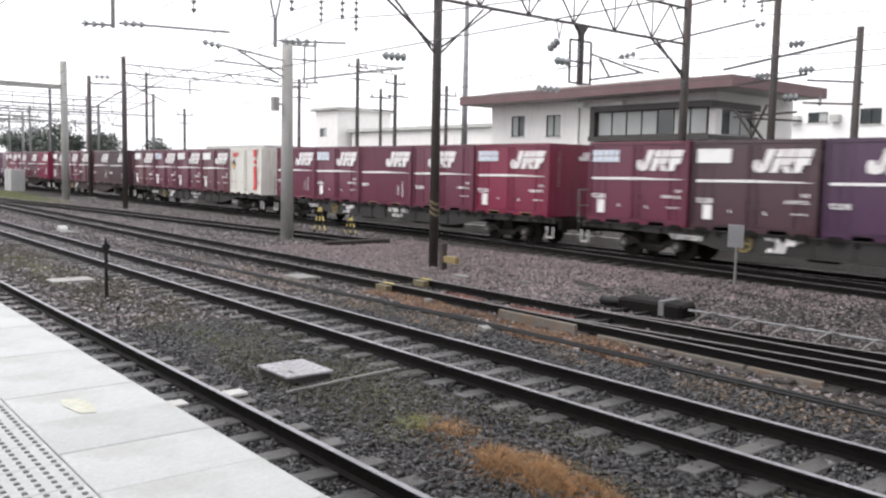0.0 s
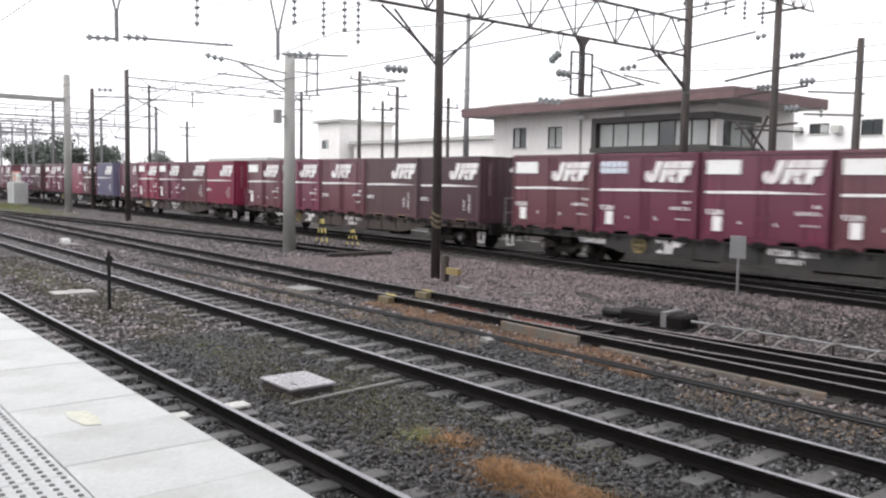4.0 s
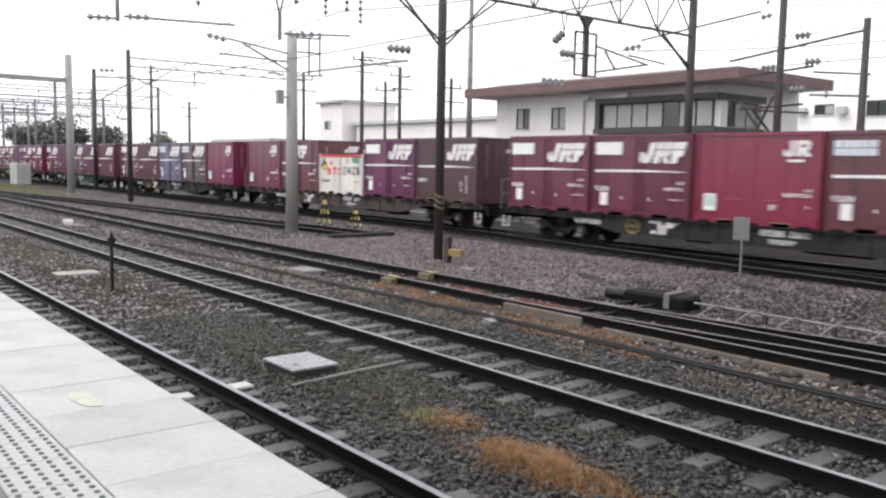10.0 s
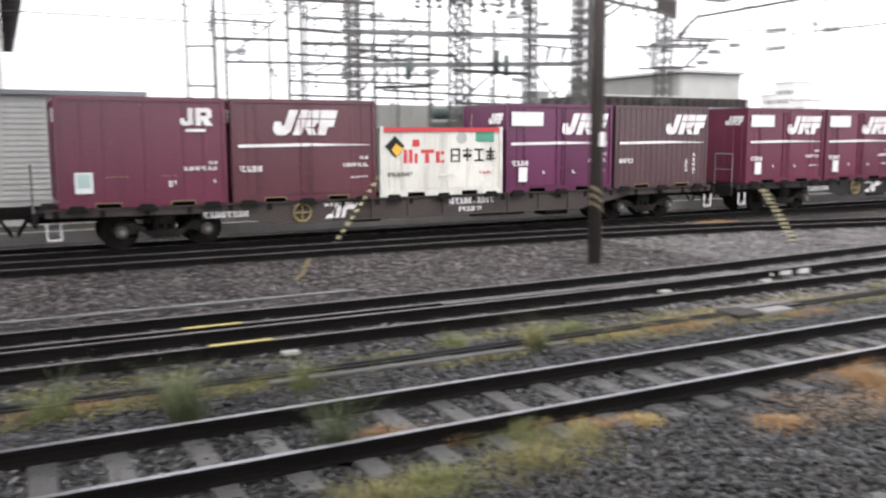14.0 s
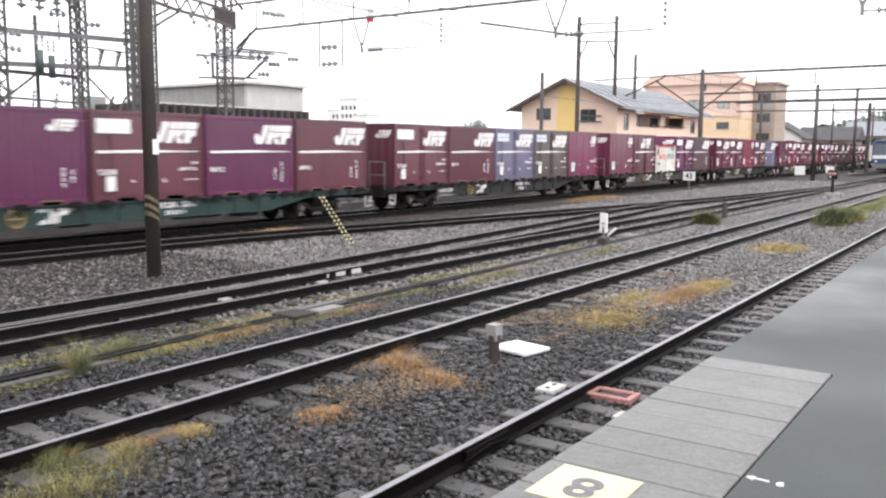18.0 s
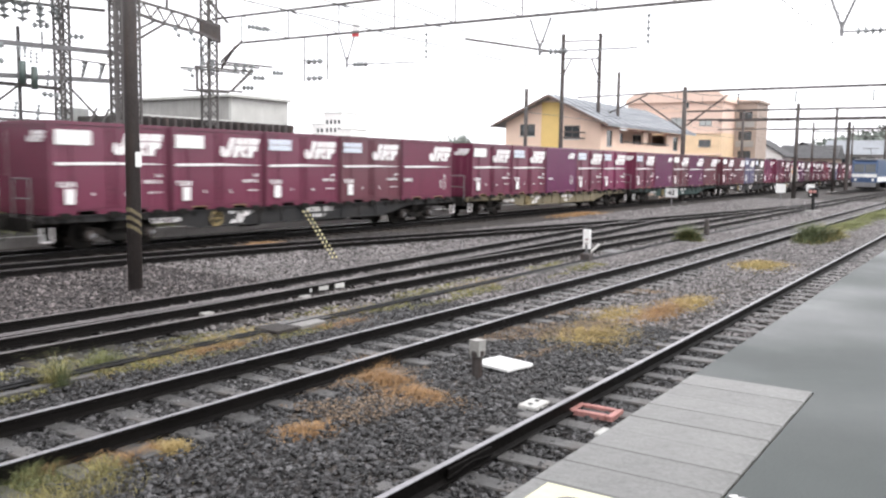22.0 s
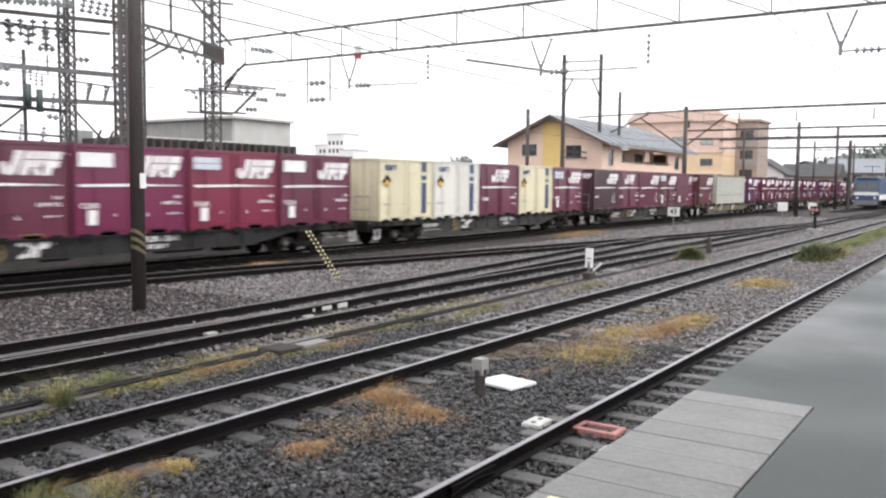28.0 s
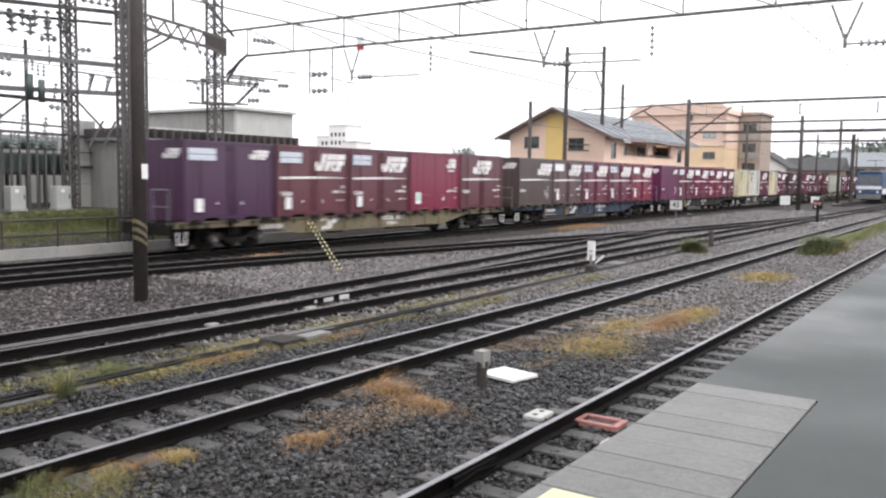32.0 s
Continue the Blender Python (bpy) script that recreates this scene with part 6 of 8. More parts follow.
# ---- buildings ----
def walled(owner, name, mat, x0, x1, y0, y1, z0, z1, holes, thick=0.22, face="y"):
    """A wall along x (face y) or along y (face x) with openings cut through it. holes: (a0, a1, z0, z1)."""
    lo, hi = (x0, x1) if face == "y" else (y0, y1)
    xs = sorted({lo, hi, *[h[0] for h in holes], *[h[1] for h in holes]})
    zs = sorted({z0, z1, *[h[2] for h in holes], *[h[3] for h in holes]})
    g = Geo()
    for a, b in zip(xs, xs[1:]):
        for c, d in zip(zs, zs[1:]):
            if any(h[0] < (a + b) / 2 < h[1] and h[2] < (c + d) / 2 < h[3] for h in holes):
                continue
            if face == "y":
                g.box(a, b, y0, y0 + thick, c, d)
            else:
                g.box(x0, x0 + thick, a, b, c, d)
    return part(name, g.weld(), mat, owner)


def window(owner, a0, a1, z0, z1, at, face="y", frame="frame_grey", panes=2, blinds=0.0, sill=True):
    """A window with a frame, panes of glass and here and there a blind, set in an opening."""
    g = Geo()
    t = 0.05

    def bx(geo, p0, p1, d0, d1, q0, q1):
        if face == "y":
            geo.box(p0, p1, at + d0, at + d1, q0, q1)
        else:
            geo.box(at + d0, at + d1, p0, p1, q0, q1)

    for p in (a0, a1 - t):
        bx(g, p, p + t, 0.02, 0.12, z0, z1)
    for q in (z0, z1 - t):
        bx(g, a0 + t, a1 - t, 0.02, 0.12, q, q + t)
    for i in range(1, panes):
        c = a0 + (a1 - a0) * i / panes
        bx(g, c - t / 2, c + t / 2, 0.03, 0.11, z0 + t, z1 - t)
    w = part("window", g, M[frame], owner)
    for i in range(panes):
        p0, p1 = a0 + (a1 - a0) * i / panes + t * 0.6, a0 + (a1 - a0) * (i + 1) / panes - t * 0.6
        pg = Geo()
        bx(pg, p0, p1, 0.07, 0.085, z0 + t, z1 - t)
        part("pane", pg, M["blind"] if rng.random() < blinds else M["glass"], w)
    if sill:
        sg = Geo()
        bx(sg, a0 - 0.06, a1 + 0.06, -0.05, 0.05, z0 - 0.07, z0 - 0.01)
        part("sill", sg, M["concrete_pale"], w)


# the signal office with its long window band
office = thing("signal_office", "pale two-storey signal office with a dull red roof edge", "building")
H0 = [(-33.3, -32.3, 4.32, 5.38), (-30.75, -29.78, 4.28, 5.34), (-33.3, -32.3, 1.2, 2.3), (-30.75, -29.78, 1.2, 2.3), (-25, -23, 1.2, 2.4), (-27.3, -21.3, 4.22, 5.36)]
walled(office, "wall", M["plaster"], -34.85, -21.0, 31.5, 0, GROUND, 6.0, H0)
S0 = [(32.0, 34.6, 4.22, 5.3)]
walled(office, "wall", M["plaster"], -21.22, 0, 31.72, 37.5, GROUND, 6.0, S0, face="x")
walled(office, "wall", M["plaster"], -34.85, -21.0, 37.5, 0, GROUND, 6.0, [])
walled(office, "wall", M["plaster"], -34.85, 0, 31.72, 37.5, GROUND, 6.0, [], face="x")
part("floor_slab", Geo().box(-34.6, -21.3, 31.8, 37.4, 3.1, 3.3), M["concrete"], office)
part("roof", Geo().prism([(-35.9, 6.0), (-19.6, 6.0), (-19.6, 6.3), (-22.0, 6.55), (-33.5, 6.55), (-35.9, 6.3)], 30.32, 37.6, "y"), M["concrete_pale"], office)
part("roof_edge", Geo().box(-36.0, -19.42, 30.16, 30.30, 6.0, 6.46).box(-19.56, -19.42, 30.30, 37.7, 6.0, 6.46).box(-36.0, -35.86, 30.30, 37.7, 6.0, 6.46).weld(), M["fascia"], office, "dull red roof edge")
window(office, -33.3, -32.3, 4.32, 5.38, 31.5, blinds=0.2)
window(office, -30.75, -29.78, 4.28, 5.34, 31.5, blinds=0.6)
# pale blind panes stand in for the lit room behind the band
window(office, -27.3, -21.3, 4.22, 5.36, 31.38, frame="frame_dark", panes=7, blinds=0.55)
window(office, 32.0, 34.6, 4.22, 5.3, -21.3, face="x", frame="frame_dark", panes=3, blinds=0.3)
each("window_surround", [(-27.6, -21.0, 31.2, 31.52, 5.36, 5.62), (-27.6, -21.0, 31.1, 31.52, 3.98, 4.20), (-27.6, -27.32, 31.2, 31.5, 4.2, 5.36), (-21.2, -20.95, 31.15, 34.9, 3.98, 4.2), (-21.2, -20.95, 31.15, 34.9, 5.32, 5.6)], M["frame_dark"], office, "dark brown window surround")
for x in (-28.3, -25.9):
    part("wall_lamp", Geo().box(x - 0.3, x + 0.3, 31.1, 31.4, 5.62, 5.85, 0.05), M["white"], office)
part("downpipe", Geo().tube((-28.5, 31.42, 0), (-28.5, 31.42, 6.0), 0.05, n=8), M["concrete_pale"], office)
part("fire_stair", Geo().bar((-20.6, 33.2, 5.0), (-20.0, 34.6, 3.4), 0.08).bar((-20.2, 32.6, 4.9), (-19.3, 35.4, 4.9), 0.08), M["steel_dark"], office)

white_block = thing("white_building", "plain white flat-roofed building behind the office", "building")
WH = [(-24.1, -23.0, 5.45, 6.0), (-21.3, -20.2, 5.3, 6.1), (-18.4, -17.3, 5.3, 6.1), (-15.5, -14.6, 5.3, 6.1)]
walled(white_block, "wall", M["plaster_white"], -25.6, -12.0, 45, 0, GROUND, 7.3, WH)
each("wall", [(-25.6, -25.35, 45.23, 55, GROUND, 7.3), (-12.25, -12.0, 45.23, 55, GROUND, 7.3), (-25.35, -12.25, 54.8, 55, GROUND, 7.3)], M["plaster_white"], white_block)
part("roof", Geo().box(-25.6, -12.0, 45.0, 55.0, 7.3, 7.42), M["plaster_white"], white_block)
for h in WH:
    window(white_block, *h, 45, blinds=0.4)
for x in (-24.7, -22.5, -19.5):
    part("air_unit", Geo().box(x - 0.25, x + 0.25, 44.6, 45.0, 5.45, 5.85, 0.03), M["concrete_pale"], white_block)
shed = thing("green_shed", "sheet-metal shed with pale and green panels", "shed")
part("wall", Geo().box(-14.5, -12.2, 43, 43.15, 0, 6.0), M["cabinet_grey"], shed)
part("wall", Geo().box(-12.2, -10.0, 43, 43.15, 0, 6.0), M["green_bright"], shed, "green sheet-metal panel")
each("wall", [(-14.5, -14.35, 43.15, 44.7, 0, 6.0), (-10.15, -10.0, 43.15, 44.7, 0, 6.0)], M["cabinet_grey"], shed)
part("roof", Geo().box(-14.7, -9.8, 42.8, 44.8, 6.0, 6.1), M["roof_grey"], shed)
for x, r, top, label in ((-8.0, 0.65, 6.0, "pale grey upright storage tank"), (-5.1, 0.35, 6.25, "dark upright steel tank")):
    tk = thing("tank", label, "tank", at=pose(x, 45, GROUND))
    part("shell", Geo().tube((0, 0, 0), (0, 0, top), r, n=16), M["cabinet_grey" if r > 0.5 else "steel_lattice"], tk, smooth=True)
    part("rim", Geo().tube((0, 0, top - 0.1), (0, 0, top + 0.05), r + 0.06, n=16), M["steel_grey"], tk)
low = thing("louvred_shed", "long low grey shed with louvred wall behind the goods track", "shed")
LH = [(-8.7, -7.2, 2.6, 3.3), (-4.8, -3.6, 2.6, 3.3)]
walled(low, "wall", M["concrete_pale"], -12.0, 4.2, 30, 0, GROUND, 3.85, LH)
each("wall", [(-12.0, -11.8, 30.22, 34, GROUND, 3.85), (4.0, 4.2, 30.22, 34, GROUND, 3.85)], M["concrete_pale"], low)
part("roof", Geo().box(-12.3, 4.5, 29.7, 34.3, 3.85, 4.0), M["roof_grey"], low)
for h in LH:
    window(low, *h, 30, frame="frame_dark")
for k in range(18):
    part("slat", Geo().prism([(29.955, 0.6 + 0.17 * k), (29.975, 0.6 + 0.17 * k), (29.995, 0.72 + 0.17 * k), (29.975, 0.72 + 0.17 * k)], -11.8, 4.0, "x"), M["concrete_pale"], low)

# footbridge pier and deck beyond the goods track
bridge = thing("footbridge", "pale footbridge column with a dark ribbed deck overhead and a stair", "footbridge")
part("column", Geo().tube((-0.52, 31, GROUND), (-0.52, 31, 8.0), 0.93, n=28), M["chimney"], bridge, "pale round column", smooth=True)
part("column_band", Geo().tube((-0.52, 31, 6.4), (-0.52, 31, 6.46), 0.95, n=28).tube((-0.52, 31, 5.6), (-0.52, 31, 5.64), 0.945, n=28), M["concrete"], bridge)
part("deck", Geo().box(-2.3, 1.2, -12, 62, 8.05, 8.4), M["steel_lattice"], bridge)
for k in range(90):
    part("deck_rib", Geo().box(-2.42, 1.32, -11.5 + 0.82 * k, -11.38 + 0.82 * k, 7.88, 8.05), M["steel_lattice"], bridge)
part("pipe", Geo().tube((-1.85, 30.4, GROUND), (-1.85, 30.4, 8.0), 0.22, n=10), M["steel_grey"], bridge)
for x0, x1 in ((-2.45, -2.3), (1.2, 1.35)):
    part("parapet", Geo().box(x0, x1, -12, 62, 8.2, 9.6), M["steel_grey"], bridge)
for y in (30.2, 32.0):
    part("stair_string", Geo().bar((-4.2, y, 4.9), (-1.9, y, 5.85), 0.16), M["steel_grey"], bridge)
part("stair_string", Geo().bar((-4.4, 30.3, 3.3), (-1.9, 30.3, 4.65), 0.2), M["rust_red"], bridge, "dull red stair beam")
for k in range(8):
    part("stair_post", Geo().bar((-4.2 + 0.3 * k, 30.2, 4.9 + 0.125 * k), (-4.2 + 0.3 * k, 30.2, 4.2 + 0.13 * k), 0.05), M["steel_grey"], bridge) if k % 3 == 0 else None
part("landing_box", Geo().box(-4.4, -3.6, 30.4, 31.6, 3.0, 5.1, 0.03), M["concrete_pale"], bridge)

# far left blocks
for x0, x1, y, z, mat, floors in ((-119, -112.4, 70, 11.4, "plaster", 3), (-111.4, -78, 72, 8.0, "plaster", 2), (-150, -128, 66, 5.6, "plaster", 1)):
    b = thing("far_building", "pale low building far beyond the yard", "building", "far buildings")
    n = int((x1 - x0) / 4.2)
    hs = [(x0 + 1.4 + k * 4.2, x0 + 3.4 + k * 4.2, 1.0 + 3.2 * f, 2.3 + 3.2 * f) for k in range(n) for f in range(floors)]
    walled(b, "wall", M[mat], x0, x1, y, 0, GROUND, z, hs)
    each("wall", [(x0, x0 + 0.25, y + 0.23, y + 10, GROUND, z), (x1 - 0.25, x1, y + 0.23, y + 10, GROUND, z)], M[mat], b)
    part("roof", Geo().box(x0 - 0.6, x1 + 0.6, y - 0.6, y + 10.4, z, z + 0.45), M["concrete_pale"], b)
    for h in hs:
        window(b, *h, y, sill=False, panes=2, blinds=0.3)

for x, y0, y1, z in ((250, 212, 221, 21.0), (252, 222.5, 229, 17.0), (246, 204, 210.5, 14.5)):
    b = thing("far_block", "pale office block on the far skyline", "building", "far blocks")
    hs = [(y0 + 0.8 + 2.0 * k, y0 + 2.0 + 2.0 * k, 1.5 + 3.1 * f, 3.0 + 3.1 * f) for k in range(int((y1 - y0 - 0.8) / 2.0)) for f in range(int(z / 3.1))]
    walled(b, "wall", M["plaster"], x, 0, y0, y1, GROUND, z, hs, face="x")
    each("wall", [(x + 0.22, x + 9, y0, y0 + 0.2, GROUND, z), (x + 0.22, x + 9, y1 - 0.2, y1, GROUND, z), (x + 8.8, x + 9, y0 + 0.2, y1 - 0.2, GROUND, z)], M["plaster"], b)
    part("roof", Geo().box(x - 0.2, x + 9.2, y0 - 0.2, y1 + 0.2, z, z + 0.4), M["concrete_pale"], b)
    part("glazing", Geo().box(x + 0.1, x + 0.14, y0 + 0.3, y1 - 0.3, 1.0, z - 0.3), M["glass"], b)

# ---- the feeding station ----
bank = thing("bank", "grassy raised bank with a concrete kerb behind the goods track", "bank", kind="structure")
part("kerb", Geo().box(-60, 70, 24.55, 24.8, -0.4, 0.12), M["concrete"], bank)
part("soil", Geo().add([(4, 24.8, 0.05), (60, 24.8, 0.05), (60, 28.0, 1.08), (4, 28.0, 1.08), (4, 44, 1.1), (60, 44, 1.1), (4, 24.8, -0.3), (4, 28, -0.3), (4, 44, -0.3)], [(0, 1, 2, 3), (3, 2, 5, 4), (6, 0, 3, 7), (7, 3, 4, 8)]), M["ballast"], bank)
fence = thing("guard_fence", "low dark pipe fence on the concrete kerb", "fence")
for k in range(9):
    part("post", Geo().tube((5.0 + 1.75 * k, 24.68, 0.0), (5.0 + 1.75 * k, 24.68, 0.98), 0.035, n=6), M["steel_dark"], fence)
for z in (0.96, 0.5):
    part("rail", Geo().tube((4.6, 24.68, z), (19.4, 24.68, z), 0.04, n=6), M["steel_dark"], fence)
FR = thing("substation_gantry", "open steel gantry with pipe beams, bus bars and porcelain insulators", "switchgear gantry", at=pose(0, 28.0, 0.0))
for x, yy, w, top in ((5.7, 1.2, 0.09, 7.6), (6.6, 1.2, 0.13, 8.6), (8.5, 1.4, 0.08, 6.2), (9.1, 1.2, 0.10, 8.8), (9.75, 1.2, 0.07, 7.2), (13.1, 1.0, 0.06, 6.6), (16.9, 0.6, 0.09, 6.9), (20.9, 0.4, 0.07, 9.0)):
    part("upright", Geo().bar((x, yy, 0.7), (x, yy, top), w), M["steel_lattice"], FR)
for x0, x1, z0, z1, yy, w in ((5.7, 6.6, 5.45, 5.5, 1.2, 0.06), (6.6, 9.1, 5.75, 5.8, 1.2, 0.09), (5.7, 6.6, 4.2, 4.2, 1.2, 0.06), (6.6, 8.5, 6.35, 6.35, 1.2, 0.06), (9.1, 11.0, 6.2, 6.15, 1.2, 0.08), (9.1, 13.1, 5.35, 5.3, 1.2, 0.07), (9.1, 11.3, 4.45, 4.4, 1.2, 0.06), (9.1, 15.0, 3.95, 3.9, 1.0, 0.07),
                               (10.6, 20.3, 6.05, 6.35, 0.0, 0.16), (10.9, 20.3, 4.95, 5.33, 0.1, 0.16), (11.0, 15.2, 5.5, 5.45, 0.4, 0.09), (15.0, 18.2, 4.92, 4.9, 0.3, 0.12), (12.2, 18.0, 4.15, 4.0, 0.3, 0.07), (15.0, 18.6, 3.75, 3.7, 0.2, 0.10), (10.9, 15.0, 4.45, 4.4, 0.5, 0.06),
                               (13.0, 20.6, 7.75, 8.3, 0.0, 0.13), (13.0, 20.2, 7.45, 7.9, 0.5, 0.09), (18.2, 20.2, 5.95, 5.9, 0.0, 0.05), (9.1, 12.0, 3.3, 3.3, 0.8, 0.06)):
    part("beam", Geo().bar((x0, yy, z0), (x1, yy, z1), w), M["steel_grey" if w > 0.15 else "steel_lattice"], FR)
for x0, z0, x1, z1 in ((15.2, 3.8, 16.6, 4.9), (18.4, 5.0, 19.6, 3.9), (18.9, 3.3, 19.5, 4.3), (20.0, 4.3, 19.4, 3.2), (11.2, 4.0, 12.4, 5.2), (18.9, 5.25, 19.15, 5.95), (19.6, 5.3, 19.85, 5.9)):
    part("brace", Geo().bar((x0, 0.1, z0), (x1, 0.1, z1), 0.06), M["steel_lattice"], FR)
for k in range(7):
    insulator(FR, (14.2 + 0.62 * k, -0.1, 7.6), (14.2 + 0.62 * k, -0.1, 6.95 if 2 < k < 6 else 7.2), 0.17, 3)
for x, z in ((18.95, 5.4), (19.65, 5.4), (11.6, 5.1), (12.4, 5.1), (13.2, 5.1), (13.9, 5.6), (12.0, 6.3), (12.9, 6.3), (14.1, 4.55), (17.6, 4.95), (18.0, 3.75), (17.2, 3.75), (16.4, 3.8), (15.6, 3.8), (6.2, 5.8), (7.6, 5.8), (10.2, 5.35), (10.6, 4.45)):
    insulator(FR, (x, 0.1, z), (x + 0.08, 0.1, z + 0.55), 0.095, 4)
for x, z, s in ((17.0, 6.9, 1), (9.3, 6.4, 1), (12.3, 5.8, 1), (13.6, 4.8, 1), (18.3, 6.7, 1), (16.0, 5.6, -1), (16.0, 6.1, -1), (11.5, 6.6, 1), (6.7, 5.2, 1), (9.2, 4.9, 1), (17.9, 4.6, -1)):
    insulator(FR, (x, -0.1, z), (x + 0.65 * s, -0.1, z + 0.05), 0.11, 3)
for x, z0, z1 in ((17.4, 6.75, 6.1), (20.6, 6.2, 5.4), (12.6, 5.2, 4.5), (7.3, 5.7, 5.1)):
    part("drop_lead", Geo().tube((x, 0, z0), (x, 0, z1), 0.03, n=5), M["wire"], FR)
for k in range(11):
    x = 13.4 + 0.44 * k
    insulator(FR, (x, -0.35, 8.0 + 0.05 * k), (x + 0.38, -0.35, 8.02 + 0.05 * k), 0.15, 2)
    insulator(FR, (x + 0.2, 0.35, 7.55 + 0.05 * k), (x + 0.2, 0.35, 7.0 + 0.04 * k), 0.13, 3)
for k in range(6):
    insulator(FR, (18.6 + 0.3 * k, -0.2, 8.35), (18.75 + 0.3 * k, -0.2, 8.9), 0.12, 3)
# a second tier of bus bars behind the first, hung with insulators
rear = thing("busbar_gantry", "second tier of grey bus bars and porcelain insulators behind the gantry", "switchgear gantry", at=pose(0, 30.2, 0.0))
for x, top in ((7.2, 8.2), (9.9, 8.9), (12.7, 8.4), (15.0, 8.0)):
    part("upright", Geo().bar((x, 0, 1.0), (x, 0, top), 0.10), M["steel_lattice"], rear)
for k, (x0, x1, z) in enumerate(((7.2, 12.7, 7.3), (9.9, 15.0, 6.75), (9.9, 15.0, 5.85), (7.2, 12.7, 5.1), (12.7, 15.0, 5.35), (9.9, 15.0, 4.75), (12.7, 15.0, 4.35))):
    part("bus_bar", Geo().bar((x0, 0.1, z), (x1, 0.1, z + 0.12), 0.075 if k % 2 else 0.11), M["steel_lattice"], rear)
    for i in range(int((x1 - x0) / 0.95)):
        x = x0 + 0.5 + 0.95 * i
        down = 0.5 if (i + k) % 3 else -0.5
        insulator(rear, (x, -0.05, z), (x + (0.3 if i % 2 else 0.0), -0.05, z - down), 0.10, 3)
for x0, z0, x1, z1 in ((7.2, 5.2, 9.9, 7.3), (9.9, 4.7, 12.7, 5.8), (12.7, 5.4, 15.0, 6.8), (9.9, 6.8, 12.7, 8.3)):
    part("brace", Geo().bar((x0, 0.05, z0), (x1, 0.05, z1), 0.05), M["steel_lattice"], rear)
for x0, x1, z in ((5.6, 9.4, 6.9), (8.8, 13.4, 8.1)):
    part("drop_lead", Geo().path([(x0 + (x1 - x0) * i / 8, -0.2, z - 0.9 * (i / 8) * (1 - i / 8)) for i in range(9)], 0.018, 5), M["wire"], rear)
# the blue-grey pole transformers clamped between the beams
for x, z in ((16.5, 4.9), (16.9, 4.75), (12.9, 4.5)):
    can = part("pole_transformer", Geo().tube((x, -0.3, z), (x, -0.3, z + 0.75), 0.11, n=12), M["green_tank"], FR, "dark green cylindrical transformer", smooth=True)
    insulator(FR, (x - 0.1, -0.3, z + 0.85), (x - 0.1, -0.3, z + 1.25), 0.08, 3)
    insulator(FR, (x + 0.1, -0.3, z + 0.85), (x + 0.1, -0.3, z + 1.25), 0.08, 3)
# open switches on the bank, between low posts
for k in range(6):
    x = 15.2 + 0.62 * k
    sw = thing("disconnector", "open disconnector switch on a low steel stand", "switch", "disconnectors", at=pose(x, 28.6, 0.7))
    part("stand", Geo().bar((-0.15, 0, 0), (-0.15, 0, 2.5), 0.06).bar((0.15, 0, 0), (0.15, 0, 2.5), 0.06).bar((-0.2, 0, 2.5), (0.2, 0, 2.5), 0.07).weld(), M["steel_lattice"], sw)
    insulator(sw, (-0.13, 0, 2.53), (-0.13, 0, 3.0), 0.09, 4)
    insulator(sw, (0.13, 0, 2.53), (0.13, 0, 3.0), 0.09, 4)
    part("blade", Geo().bar((-0.2, 0, 3.02), (0.15, 0, 3.1), 0.04), M["steel_grey"], sw)
for x0, x1, label in ((16.2, 18.55, "dark green transformer tank with cooling fins"), (18.7, 20.1, "dark green transformer tank beside the concrete wall")):
    tr = thing("transformer", label, "transformer", "transformers", at=pose((x0 + x1) / 2, 32.0, 1.08))
    w = (x1 - x0) / 2
    part("tank", Geo().box(-w, w, -0.8, 0.8, 1.3, 2.05, 0.05), M["green_tank"], tr)
    for k in range(7):
        x = -w + 0.15 + k * (2 * w - 0.3) / 6
        part("fin", Geo().box(x - 0.03, x + 0.03, -1.0, -0.8, 1.36, 1.98), M["green_tank"], tr)
    for sx in (-1, 1):
        for sy in (-1, 1):
            part("leg", Geo().bar((sx * (w - 0.15), sy * 0.7, 0.0), (sx * (w - 0.15), sy * 0.7, 1.3), 0.1), M["steel_lattice"], tr)
    part("base_frame", Geo().box(-w - 0.05, w + 0.05, -0.85, 0.85, 1.2, 1.3), M["steel_dark"], tr)
    part("conservator", Geo().tube((-w, 0.2, 2.4), (w, 0.2, 2.4), 0.24, n=12), M["green_tank"], tr, smooth=True)
    for x in (-w * 0.6, 0, w * 0.6):
        insulator(tr, (x, -0.4, 2.05), (x, -0.5, 2.75), 0.11, 5)
for k, x in enumerate((16.1, 17.75, 13.9)):
    cb = thing("control_cabinet", "pale grey control cabinet with a white notice", "cabinet", "control cabinets", at=pose(x, 28.1, 1.08))
    part("body", Geo().box(-0.27, 0.27, -0.22, 0.22, 0.08, 0.84, 0.02), M["cabinet_grey"], cb)
    part("plinth", Geo().box(-0.30, 0.30, -0.25, 0.25, 0, 0.08), M["concrete"], cb)
    part("notice", Geo().box(-0.12, 0.02, -0.232, -0.222, 0.62, 0.74), M["white"], cb)
    part("door_handle", Geo().box(0.18, 0.21, -0.24, -0.22, 0.40, 0.55), M["black"], cb)
wall1 = thing("yard_wall", "weathered grey concrete panel wall behind the switchgear", "wall", kind="structure")
for k in range(14):
    part("panel", Geo().box(4.0 + 1.9 * k, 5.86 + 1.9 * k, 34.5, 34.64, 0.7, 3.9), M["concrete"], wall1)
